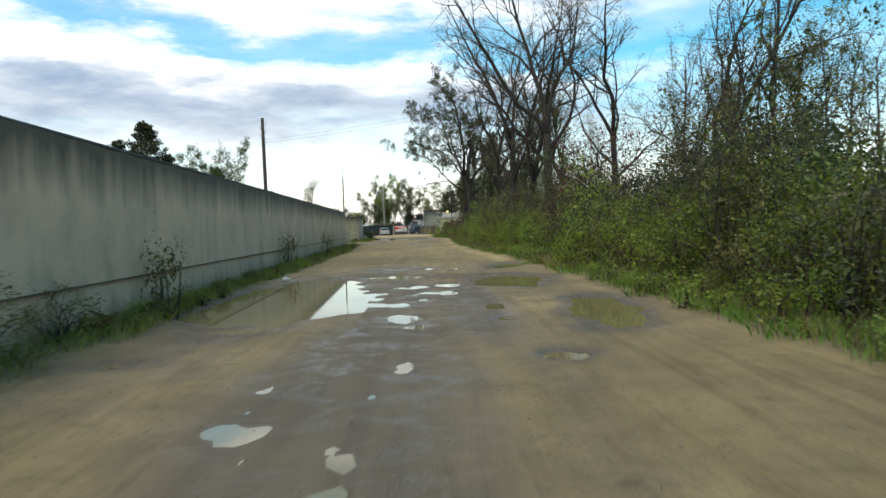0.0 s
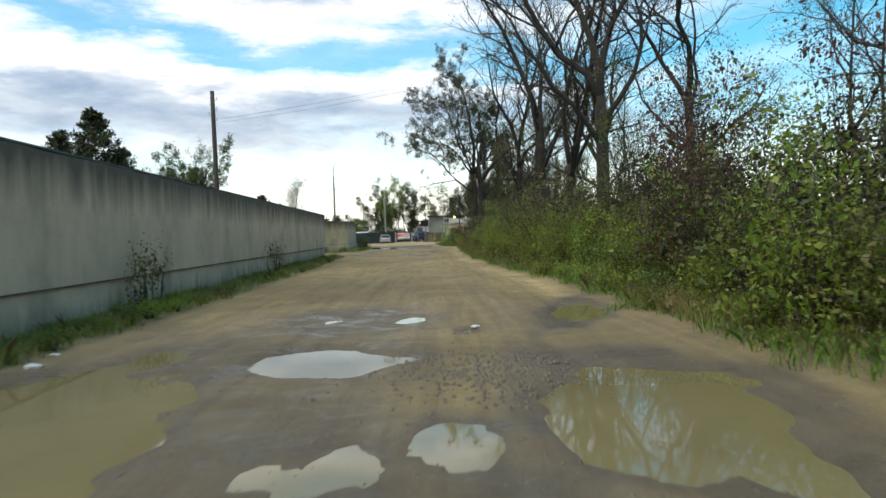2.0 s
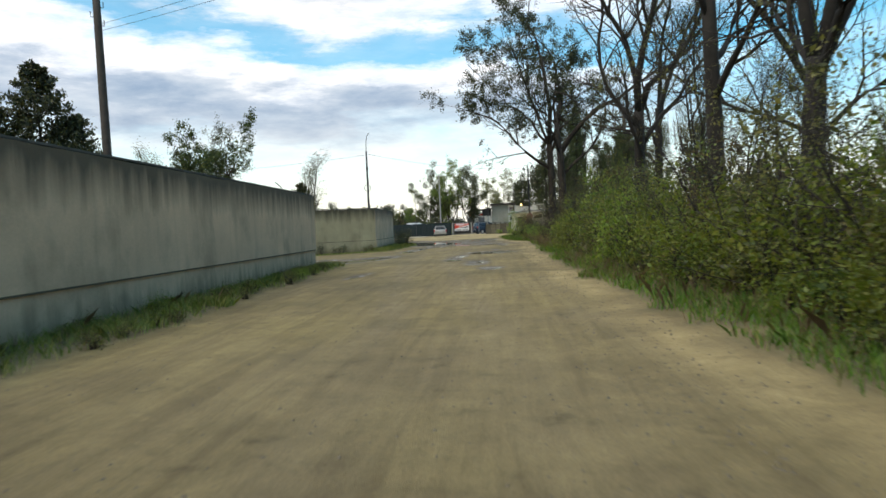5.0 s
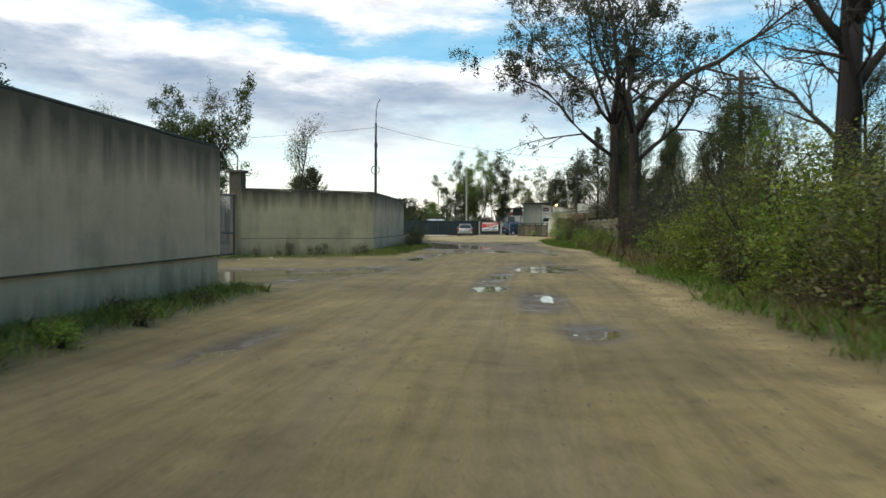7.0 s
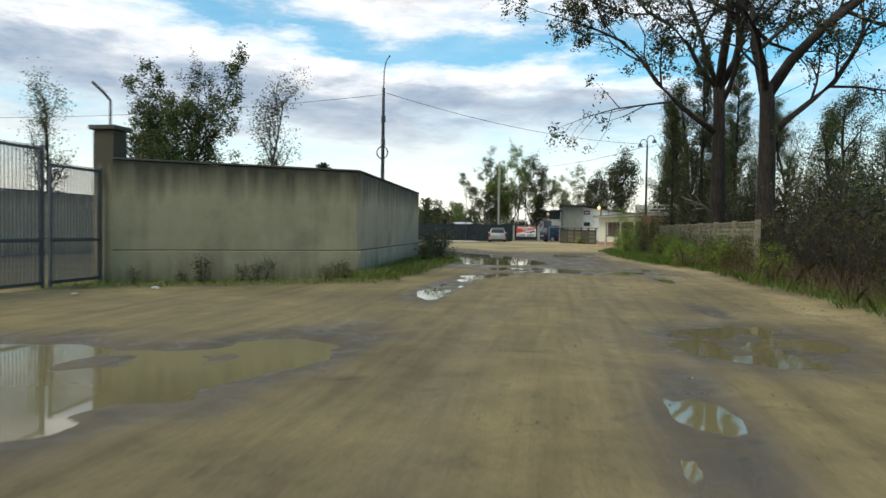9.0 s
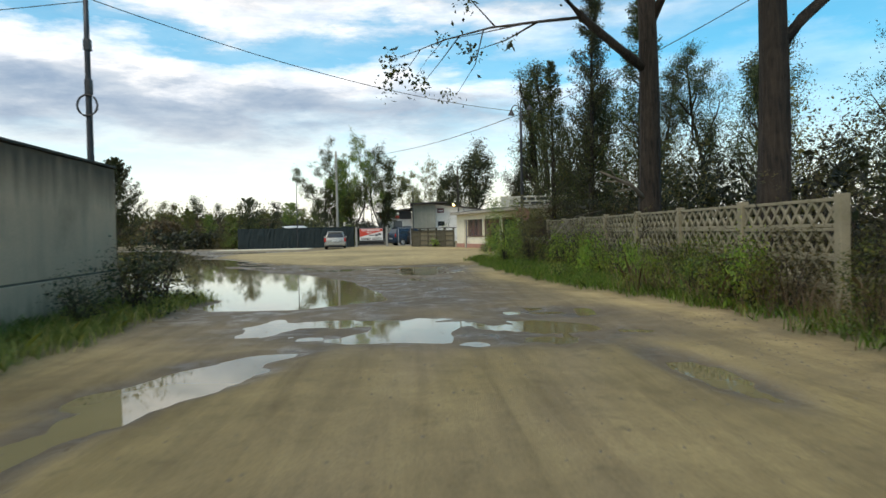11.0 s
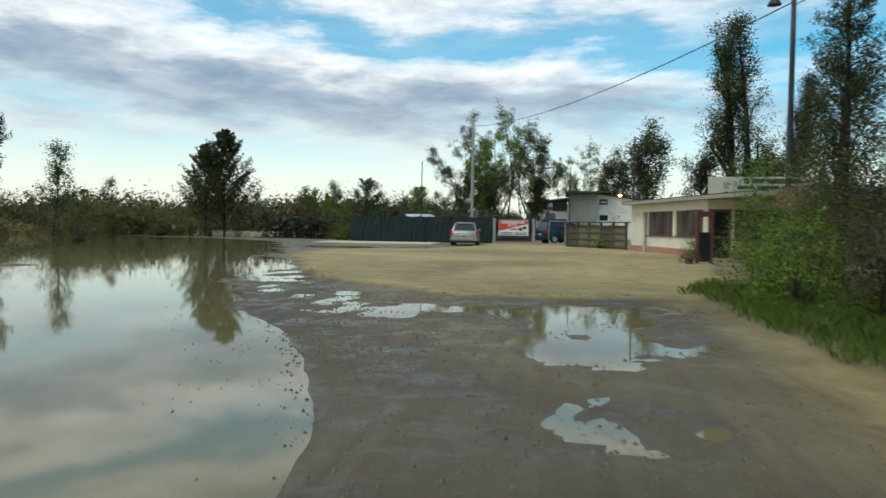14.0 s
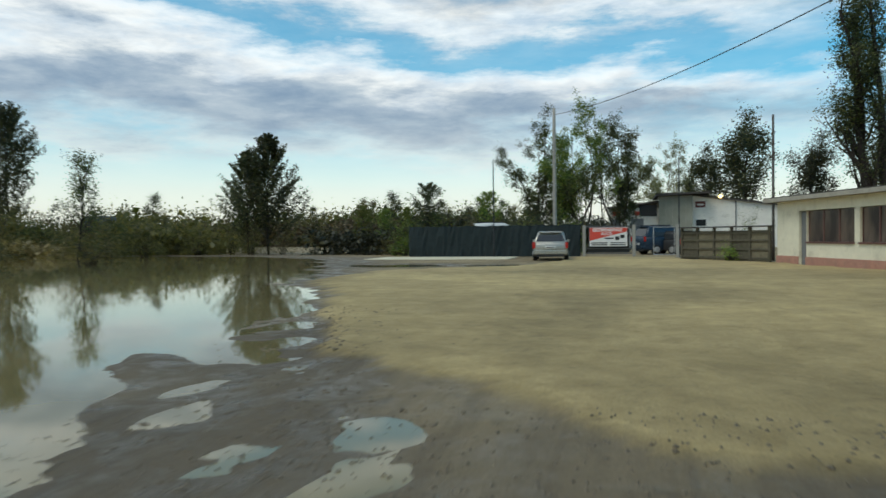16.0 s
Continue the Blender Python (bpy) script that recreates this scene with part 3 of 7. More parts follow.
def plume_meshes(seed, height, width, branches, per, leaf_size, rise=35, shape="cone", trunk=0.1, scatter=0.10):
    """A tree leafy to its foot: rising branches round one stem, long below and short towards the tip, or fullest in the middle."""
    rng = np.random.default_rng(seed)
    stem, wood, spots = Soup(), Soup(), []
    sway = [Vector((0.06 * math.sin(5 * k / 8 + seed), 0.05 * math.cos(4 * k / 8 + seed), height * k / 8 - 0.1 * (k == 0))) for k in range(9)]
    stem.tube(sway, [trunk * (1 - 0.93 * k / 8) for k in range(9)], 6)
    for b in range(branches):
        e = 0.03 + 0.95 * ((b + rng.uniform(0, 1)) / branches) ** 0.9
        full = (1 - e) ** 0.75 if shape == "cone" else math.sin(math.pi * min(1, 0.1 + 0.88 * e)) ** 0.6
        reach = (0.12 + width * 0.5 * full) * rng.uniform(0.7, 1.2)
        az, up = rng.uniform(0, 2 * math.pi), radians(rise + rng.uniform(-14, 14))
        a = sway[min(7, int(e * 8))].lerp(sway[min(8, int(e * 8) + 1)], e * 8 % 1)
        way = Vector((math.cos(az) * math.cos(up), math.sin(az) * math.cos(up), math.sin(up)))
        tip = a + way * reach + Vector((0, 0, 0.12 * reach))
        wood.tube([a, a + way * reach * 0.55, tip], [0.02, 0.013, 0.004], 3)
        f = rng.uniform(0.2, 1.05, per)[:, None] ** 0.8
        spots.append(np.array(a) + (np.array(tip) - np.array(a)) * f + rng.normal(size=(per, 3)) * scatter * (0.5 + reach * 0.5) * (1.25 - 0.7 * f))
    c = np.concatenate(spots)
    c = c[c[:, 2] > 0.05]
    return [("trunk", stem.mesh("trunk")), ("branchwork", wood.mesh("branchwork")), ("foliage", leaf_mesh("foliage", c, leaf_size, rng, 0.5))]


def plant_tree(name, label, meshes, at, turn=0, scale=1.0, bark=None, leaves=None, group="", twig=None, category="tree"):
    t = thing(name, label, category, at, turn, group)
    t.scale = (scale, scale, scale)
    for n, me in meshes:
        mat = {"trunk": bark or BARK, "limb": bark or BARK, "branchwork": twig or TWIG, "foliage": leaves or LEAF_GREEN}[n]
        ob = part(n, me, mat, t)
        ob.material_slots[0].link = "OBJECT"
        ob.material_slots[0].material = mat
        if n in ("branchwork", "foliage"):
            tagged(ob, kind="stuff")
    return t


def bush_meshes(seed, width, height, clumps, per, leaf_size, stems=9, spread=0.17, ragged=0.25):
    """A shrub: bent stems that end in clumps of leaves, open between them."""
    rng = np.random.default_rng(seed)
    wood, spots = Soup(), []
    heads = []
    for k in range(clumps):
        az, e = rng.uniform(0, 2 * np.pi), rng.uniform(0.0, 1.0)
        r = width * 0.5 * math.sqrt(rng.uniform(0.08, 1.0)) * (1 - 0.45 * e)
        heads.append(np.array([r * math.cos(az), r * math.sin(az), height * (0.08 + 0.9 * e ** 0.85) * rng.uniform(1 - ragged, 1 + ragged * 0.5)]))
    for h in heads:
        spots.append(h + rng.normal(size=(per, 3)) * spread * np.array([1, 1, 1.15]))
    for h in heads[:stems * 2]:
        foot = Vector((rng.normal() * 0.12, rng.normal() * 0.12, -0.05))
        mid = Vector(h) * 0.5 + Vector((rng.normal() * 0.1, rng.normal() * 0.1, height * 0.12))
        wood.tube([foot, mid, Vector(h)], [0.018, 0.011, 0.004], 4)
    # broader leaves deep inside each clump close it
    inner = [h + rng.normal(size=(max(3, per // 5), 3)) * spread * 0.7 - np.array([0, 0, spread * 0.35]) for h in heads]
    s, q = np.concatenate(spots), np.concatenate(inner)
    grade = np.concatenate([np.full(len(s), 0.82), np.full(len(q), 1.9)])
    s = np.concatenate([s, q])
    keep = s[:, 2] > 0.02
    return [("stemwork", wood.mesh("stemwork")), ("foliage", leaf_mesh("foliage", s[keep], leaf_size, rng, scale=grade[keep]))]


def plant_bush(label, meshes, at, turn, scale, mat, group="", name="bush", category="bush"):
    t = thing(name, label, category, at, turn, group)
    t.scale = (scale[0], scale[1], scale[2])
    tagged(part("stemwork", meshes[0][1], TWIG, t), kind="stuff")
    me = meshes[1][1]
    ob = tagged(new("foliage", me), kind="stuff")
    if not me.materials:
        me.materials.append(mat)
    ob.parent = t
    ob.material_slots[0].link = "OBJECT"
    ob.material_slots[0].material = mat
    return t


# ---- the plan ----
EDGE_Y = [-30, 12, 23, 28, 35, 45, 52, 64, 77, 84, 87, 91, 95, 99, 103, 106]
RIGHT_X = [5.3, 5.15, 4.9, 4.5, 4.6, 3.9, 3.5, 3.4, 3.5, 3.9, 3.1, 2.45, 2.2, 1.75, 1.6, 3.0]
LEFT_Y = [-30, 15, 22, 33, 45, 54, 60]
LEFT_X = [-1.7, -2.35, -2.75, -2.7, -3.1, -3.7, -4.0]


def wall_x(y):
    return -2.55 - 0.042 * y


def right_edge(y):
    return np.interp(y, EDGE_Y, RIGHT_X)


def left_edge(y):
    return np.interp(y, LEFT_Y, LEFT_X)


# puddles: centre, half widths, turn in degrees, depth
PUDDLES = [
    (-1.3, 20.6, 1.35, 5.6, -3, 0.07), (-0.2, 18.7, 0.65, 1.9, 0, 0.06), (0.6, 25.2, 0.85, 0.95, 0, 0.065), (3.45, 23.4, 1.0, 1.7, 8, 0.05), (4.0, 29.0, 0.55, 2.0, -14, 0.042), (4.2, 16.6, 0.6, 1.8, -10, 0.04), (2.9, 13.0, 0.3, 0.35, 0, 0.045),
    (1.15, 16.3, 0.34, 0.4, 0, 0.05), (1.9, 22.3, 0.28, 0.45, 10, 0.045), (2.2, 27.0, 0.2, 0.4, 0, 0.045), (-0.25, 28.2, 0.3, 0.22, 0, 0.045),
    (-0.18, 62.5, 0.34, 0.6, 0, 0.055), (0.88, 61.3, 0.28, 0.42, 0, 0.06),
    (-3.5, 74.2, 0.3, 1.7, 8, 0.05), (-3.3, 78.4, 0.3, 1.6, -14, 0.045), (-2.4, 81.4, 0.35, 0.8, -50, 0.04),
    (-0.25, 98.3, 0.85, 2.4, -8, 0.06), (-1.5, 99.4, 0.7, 0.9, 0, 0.045), (-3.2, 99.2, 0.7, 0.28, 8, 0.04),
    (-6.3, 64.8, 1.8, 2.4, 8, 0.045), (-4.4, 66.4, 0.9, 2.2, -16, 0.036), (-8.4, 127.4, 1.6, 1.0, 0, 0.045), (-13.0, 127.0, 2.4, 1.6, 0, 0.05), 
]
# stretches lying just at the water's level, half film and half mud
FILMS = [
    (0.9, 12.5, 1.0, 5.5, 0, 4), (0.8, 20.5, 0.8, 3.5, 0, 6), (0.5, 28.6, 1.3, 1.9, 0, 6), (2.2, 18.0, 0.6, 4.0, 0, 5), (-2.45, 55.6, 0.2, 1.2, -4, 2), (1.1, 69.2, 1.3, 1.7, 0, -5), (-0.15, 65.3, 0.36, 2.6, -4, 5), (0.8, 60.3, 0.5, 1.7, 0, -1), (1.35, 57.0, 0.4, 0.8, 0, 1),
    (-3.4, 76.2, 0.42, 3.6, -4, -4), (-2.9, 80.2, 0.5, 1.2, -40, -8), (-0.5, 83.2, 2.9, 1.6, -10, -5), (1.2, 84.8, 1.2, 1.0, -12, -5), (1.8, 80.2, 0.3, 1.5, 4, -1), (1.35, 72.6, 0.2, 1.2, 4, 0), (-2.9, 98.6, 1.3, 0.5, 8, 0), (-0.2, 93.4, 0.7, 0.9, 0, 1), (0.3, 97.6, 1.3, 2.2, -10, 0), (-3.6, 99.2, 2.0, 1.0, -6, -5), (-0.2, 100.0, 2.0, 0.7, 4, -6), (-5.2, 100.6, 1.2, 1.6, 25, -5),
    (-6.2, 101.3, 0.8, 2.4, 30, 1), (-8.2, 106.0, 0.8, 2.0, 30, 1),
]
# the flooded yard: its dry shore, walked from near to far
SHORE = [(-0.9, 87.4), (-1.1, 89.6), (-1.5, 91.0), (-1.9, 92.8), (-2.9, 95.2), (-4.2, 97.4), (-5.5, 99.2), (-6.3, 101.4), (-6.9, 103.4), (-7.6, 105.6), (-8.1, 108.0), (-9.1, 111.2), (-11.2, 114.4), (-13.6, 118.4), (-16.0, 124.0), (-17.6, 131.0),
         (-21.0, 137.5), (-29.0, 143.0), (-42.0, 145.0), (-58.0, 141.0), (-78.0, 131.0), (-85.0, 112.0), (-50.0, 97.0), (-25.0, 92.0), (-9.0, 90.6), (-6.2, 88.8), (-4.6, 86.0), (-2.6, 85.8)]
# low bars of mud that just break the surface
BARS = [(-17.6, 106.2, 2.4, 0.8, 12), (-7.6, 103.0, 0.35, 0.9, 35)]
SAND = [(-6.6, 104.6), (-5.4, 103.4), (-4.3, 102.6), (-2.5, 100.9), (-0.9, 100.8), (2.2, 101.6), (4.3, 113), (5.4, 121), (3.2, 129), (-0.3, 133.5), (-0.5, 137.5), (-5.5, 138.5), (-6.2, 131),
        (-7.4, 126), (-10.0, 123.6), (-12.2, 121.5), (-12.2, 116.0), (-9.6, 111.8), (-8.2, 108.0)]


def signed(px, py, poly):
    """Distance to a polygon's outline, positive inside."""
    best = np.full(px.shape, 1e9)
    inside = np.zeros(px.shape, bool)
    for (ax, ay), (bx, by) in zip(poly, poly[1:] + poly[:1]):
        dx, dy = bx - ax, by - ay
        k = np.clip(((px - ax) * dx + (py - ay) * dy) / (dx * dx + dy * dy), 0, 1)
        best = np.minimum(best, np.hypot(px - ax - k * dx, py - ay - k * dy))
        cross = ((ay > py) != (by > py)) & (px < dx * (py - ay) / (dy if dy else 1e-9) + ax)
        inside ^= cross
    return np.where(inside, best, -best)


def rough_field(px, py, scale, seed, octaves=4):
    """Smooth random relief on a lattice, about -1 to 1."""
    total, amp = np.zeros(px.shape), 1.0
    for o in range(octaves):
        r = np.random.default_rng(seed + o)
        table = r.uniform(-1, 1, (256, 256))
        a, b = px / scale + 57.3 * o, py / scale + 31.7 * o
        i, j = np.floor(a).astype(int), np.floor(b).astype(int)
        f, g = a - i, b - j
        f, g = f * f * (3 - 2 * f), g * g * (3 - 2 * g)
        q = lambda s, t: table[(i + s) % 256, (j + t) % 256]
        total += amp * ((q(0, 0) * (1 - f) + q(1, 0) * f) * (1 - g) + (q(0, 1) * (1 - f) + q(1, 1) * f) * g)
        amp, scale = amp * 0.5, scale * 0.5
    return total / 1.6


def ellipse(px, py, cx, cy, rx, ry, turn):
    c, s = math.cos(radians(turn)), math.sin(radians(turn))
    dx, dy = px - cx, py - cy
    return np.sqrt(((c * dx + s * dy) / rx) ** 2 + ((c * dy - s * dx) / ry) ** 2)


def ground_fields(px, py):
    """Height and the maps of the ground: sand, verge, wet, pad."""
    big, small, tiny = rough_field(px, py, 3.0, 11), rough_field(px, py, 0.7, 23), rough_field(px, py * 0.55, 0.42, 61, 3)
    h = 0.036 + 0.012 * big + 0.010 * small
    warp = 0.42 * big + 0.42 * small
    wet = np.zeros(px.shape)
    for cx, cy, rx, ry, turn, deep in PUDDLES:
        q = ellipse(px, py, cx, cy, rx, ry, turn) + warp * min(1, 0.5 / min(rx, ry) + 0.35)
        h -= deep * 1.15 * np.clip((1.25 - q) / 0.45, 0, 1) ** 1.2
        wet = np.maximum(wet, np.clip((1.62 - q) / 0.5, 0, 1))
    d = signed(px, py, SHORE) + 0.22 * big + 0.26 * small
    h -= 0.042 * np.clip((d + 0.8) / 1.4, 0, 1) + 0.05 * np.clip((d - 1.4) / 2.2, 0, 1)
    wet = np.maximum(wet, np.clip((d + 3.6) / 2.6, 0, 1))
    for cx, cy, rx, ry, turn in BARS:
        h += 0.11 * np.clip(1.3 - ellipse(px, py, cx, cy, rx, ry, turn) + 0.4 * small, 0, 0.9)
    # film of water broken by mud
    film = np.clip((d + 1.5) / 0.9, 0, 1) * np.clip((0.5 - d) / 0.5, 0, 1) * np.clip((py - 97) / 2, 0, 1) * (py < 126) * 0.9
    level = np.full(px.shape, -0.0045)
    for cx, cy, rx, ry, turn, mm in FILMS:
        q = ellipse(px, py, cx, cy, rx, ry, turn) + 0.45 * warp
        level = np.where(q < 1.35, mm * 0.001, level)
        film = np.maximum(film, np.clip((1.35 - q) / 0.6, 0, 1))
    sd = signed(px, py, SAND) + 0.22 * big + 0.3 * small
    pad = np.clip(sd / 0.14 + 0.3, 0, 1)
    film *= 1 - pad
    h = h * (1 - 0.9 * film) + film * (level + 0.012 * tiny + 0.007 * small + 0.005 * big - 0.02 * np.clip(d - 0.5, 0, 1))
    wet = np.maximum(wet, film)
    fork = np.clip((py - 84) / 6, 0, 1) * np.clip((103.5 - py) / 2, 0, 1) * np.clip((px + 9) / 3, 0, 1) * np.clip((1.6 - px) / 1.0, 0, 1)
    wet = np.maximum(wet, fork * np.clip(0.8 + 0.5 * big, 0, 1))
    h += 0.045 * pad
    wet *= 1 - pad
    # dry sandy stretches of the track
    dry = np.clip((py - 27) / 6, 0, 1) * np.clip((86 - py) / 6, 0, 1) * 0.85 + 0.62 * np.clip((29 - py) / 5, 0, 1)
    dry = np.maximum(dry, np.clip((py - 84) / 4, 0, 1) * np.clip((px - 0.4) / 1.0, 0, 1) * np.clip((106 - py) / 3, 0, 1))
    dry = np.clip(dry + 0.4 * big, 0, 1) * (1 - 0.8 * wet)
    edge = np.clip(1.25 - np.abs(right_edge(py) - 0.4 - px + 0.25 * big) / 0.42, 0, 1) * (py > 29) * (py < 101) * np.clip(0.75 + 0.9 * small, 0, 1)
    sand = np.maximum.reduce([pad, dry])
    # grey mud between the ruts near the start
    wet = np.maximum(wet, np.clip((30 - py) / 5, 0, 1) * np.clip((1.25 - np.abs(px - 0.8)) * 1.2, 0, 1) * np.clip(0.42 + 0.9 * big + 0.4 * small, 0, 1) * 0.85)
    wet = np.maximum(wet, np.clip((py - 80.5) / 2, 0, 1) * np.clip((90 - py) / 2, 0, 1) * np.clip((px + 4.2) / 1.0, 0, 1) * np.clip((2.0 - px) / 0.8, 0, 1) * np.clip(0.45 + 0.9 * small, 0, 1) * 0.9)
    # verges
    re, le = right_edge(py) + 0.4 * small + 0.25 * big, left_edge(py) + 0.35 * small + 0.15 * big
    right = np.clip((px - re) / 0.5, 0, 1) * (py < 106)
    left = np.clip((le - px) / 0.5, 0, 1) * (py < 60.6)
    side = np.clip((-4.6 + 0.3 * small - px) / 0.5, 0, 1) * (py > 76.5) * (py < 88.5)
    foot = np.clip((1.2 - np.abs((py - 74.2) - (px + 10.4) * 0.62 + 0.7)) / 0.5, 0, 1) * (px < -5) * (px > -11)
    far = np.clip((np.hypot(px + 10, (py - 100)) - 96) / 10, 0, 1) * np.clip((py - 60) / 5, 0, 1)
    far = np.maximum(far, (px < -11.5) * (py < 86) * 1.0)
    far = np.maximum(far, np.clip((px - 6.5) / 1, 0, 1) * (py < 106))
    verge = np.maximum.reduce([right, left, side, foot * 0.7, far])
    h += 0.06 * np.maximum.reduce([right, left, side]) + 0.08 * far
    wet *= 1 - verge
    # shallow wheel ruts on the dry stretch
    mid = np.interp(py, [0, 30, 45, 60, 70, 82], [1.6, 2.1, 0.8, -1.0, -1.4, 0.1]) + 0.2 * big
    for off in (-0.75, 0.75):
        rut = np.exp(-((px - mid - off) / 0.30) ** 2) * (py < 84) * (1 - verge) * np.clip(0.7 + big, 0, 1)
        h -= 0.010 * rut
        sand = sand - 0.5 * rut * np.clip(0.8 + 0.8 * small, 0, 1)
        wet = np.maximum(wet, 0.16 * rut)
    return h, np.clip(sand, 0, 1), np.clip(verge, 0, 1), np.clip(wet, 0, 1), np.clip(np.maximum(pad, edge), 0, 1)


def build_ground():
    xs = np.concatenate([-np.geomspace(17.5, 1500, 40)[::-1], np.arange(-17, -9, 0.5), np.arange(-9, 6.5, 0.13), np.arange(6.5, 14, 0.6), np.geomspace(14.5, 1500, 36)])
    ys = np.concatenate([-np.geomspace(20, 1500, 24)[::-1], np.arange(-18, 8, 1.0), np.arange(8, 36, 0.16), np.arange(36, 58, 0.26), np.arange(58, 108, 0.16), np.arange(108, 145, 0.35), np.geomspace(146, 2500, 44)])
    gx, gy = np.meshgrid(xs, ys)
    h, sand, verge, wet, pad = ground_fields(gx, gy)
    v = np.stack([gx, gy, h], -1).reshape(-1, 3)
    w, n = len(xs), len(ys)
    i = (np.arange(n - 1)[:, None] * w + np.arange(w - 1)).ravel()
    f = np.stack([i, i + 1, i + w + 1, i + w], 1)
    me = bpy.data.meshes.new("ground")
    me.vertices.add(len(v))
    me.vertices.foreach_set("co", v.ravel())
    me.loops.add(4 * len(f))
    me.loops.foreach_set("vertex_index", f.ravel())
    me.polygons.add(len(f))
    me.polygons.foreach_set("loop_start", np.arange(0, 4 * len(f), 4))
    me.update(calc_edges=True)
    for name, data in (("sand", sand), ("verge", verge), ("wet", wet), ("pad", pad)):
        a = me.attributes.new(name, "FLOAT", "POINT")
        a.data.foreach_set("value", data.ravel().astype(np.float32))
    me.shade_smooth()
    return tagged(part("ground", me, GROUND), "rutted earth track of mud, sand and weedy soil", "ground", kind="structure")


build_ground()

# standing water: flat sheets that fill the hollows
def water_sheet(x0, y0, x1, y1, label):
    me = mesh_from("puddle_water", [(x0, y0, 0), (x1, y0, 0), (x1, y1, 0), (x0, y1, 0)], [(0, 1, 2, 3)])
    return tagged(part("water", me, WATER), label, "puddle", kind="structure")


water_sheet(-2.6, 6, 5.0, 36, "brown muddy water standing in potholes of the track")
water_sheet(-9.4, 53, 3.3, 84.5, "shallow muddy water in ruts and before the gate")
water_sheet(-95, 84.504, 2.6, 152, "wide flooded yard reflecting the sky")

# ---- walls ----


def wall_run(name, a, b, height, thick, mat, label, plinth=0.72, coping=True):
    """A rendered wall from a to b with a plinth that stands a little proud and a worn coping."""
    ax, ay = a
    bx, by = b
    length = math.hypot(bx - ax, by - ay)
    t = thing(name, label, "wall", (ax, ay, 0), math.degrees(math.atan2(by - ay, bx - ax)), kind="structure")
    rng = random.Random(name)
    bm = bmesh.new()
    n = max(2, int(length / 0.6))
    # the face is cast panel by panel, so its top is not quite straight
    rows = []
    for i in range(n + 1):
        x = length * i / n
        top = height + rng.uniform(-0.012, 0.012)
        rows.append([bm.verts.new(p) for p in ((x, 0, plinth), (x, rng.uniform(-0.006, 0.006), top), (x, thick, top), (x, thick, plinth))])
    for p, q in zip(rows, rows[1:]):
        for k in range(4):
            bm.faces.new((p[k], q[k], q[(k + 1) % 4], p[(k + 1) % 4]))
    bm.faces.new(rows[0][::-1])
    bm.faces.new(rows[-1])
    bmesh.ops.recalc_face_normals(bm, faces=bm.faces)
    part("panel", bm, mat, t)
    part("plinth", box((-0.012, -0.045, -0.3), (length + 0.012, thick + 0.045, plinth - 0.004), 0.012), mat, t)
    part("joint", box((-0.008, -0.004, plinth - 0.03), (length + 0.008, thick + 0.004, plinth + 0.028), 0.0), JOINT, t)
    if coping:
        part("coping", box((-0.02, -0.03, height + 0.016), (length + 0.02, thick + 0.03, height + 0.06), 0.012), COPING, t)
    return t


# the long wall is a row of bays, its face towards the track
wall_run("wall_west", (wall_x(60.9), 60.9), (wall_x(-22), -22.0), 2.68, -0.28, RENDER_GREY, "long grey rendered concrete boundary wall, stained")
wall_run("wall_gate", (-10.35, 74.25), (-5.85, 77.22), 2.63, 0.26, RENDER_OCHRE, "ochre-grey rendered wall beside the gate, streaked")
wall_run("wall_yard", (-5.84, 77.26), (-6.32, 87.4), 2.63, 0.26, RENDER_GREY, "grey rendered yard wall running along the track")
wall_run("wall_inner", (-19.0, 60.0), (-19.0, 92.0), 2.35, 0.25, RENDER_GREY, "grey wall seen through the bars of the gate")

# ---- gate ----


def gate_pillar(at):
    t = thing("gate_pillar", "square rendered gate pillar with a dark cap", "pillar", at)
    part("shaft", box((-0.24, -0.24, -0.2), (0.24, 0.24, 3.28), 0.02), RENDER_OCHRE, t)
    part("cap", box((-0.31, -0.31, 3.285), (0.31, 0.31, 3.38), 0.02), COPING, t)
    s = Soup()
    s.tube([(0, 0, 3.37), (0, 0, 3.95)], [0.025, 0.025], 6)
    s.tube([(0, 0, 3.94), (-0.12, -0.05, 4.1), (-0.34, -0.12, 4.32)], [0.028, 0.03, 0.034], 6)
    part("bracket", s.mesh("bracket"), DARK_METAL, t, "bent dark metal bracket")
    return t


gate_pillar((-10.62, 74.55, 0))


def gate_leaf(at, length, height, turn, wicket=False):
    t = thing("gate_leaf", "tall grey barred steel gate leaf, shut" if not wicket else "narrow barred steel wicket beside the gate", "gate", at, turn, "gate leaves")
    part("top_rail", box((0, -0.02, height - 0.09), (length, 0.02, height - 0.04), 0.004), STEEL, t)
    part("middle_rail", box((0, -0.02, 0.92), (length, 0.02, 0.98), 0.004), STEEL, t)
    part("bottom_rail", box((0, -0.02, 0.12), (length, 0.02, 0.18), 0.004), STEEL, t)
    for x in (0.03, length - 0.03):
        part("stile", box((x - 0.03, -0.03, 0.05), (x + 0.03, 0.03, height + 0.02), 0.005), STEEL, t)
    bar = mesh_of("bar", box((-0.014, -0.010, 0.1), (0.014, 0.010, height), 0.0))
    n = int(length / 0.09)
    for i in range(1, n):
        ob = part("bar", bar, STEEL, t)
        ob.location = (length * i / n, 0.03, 0)
    return t


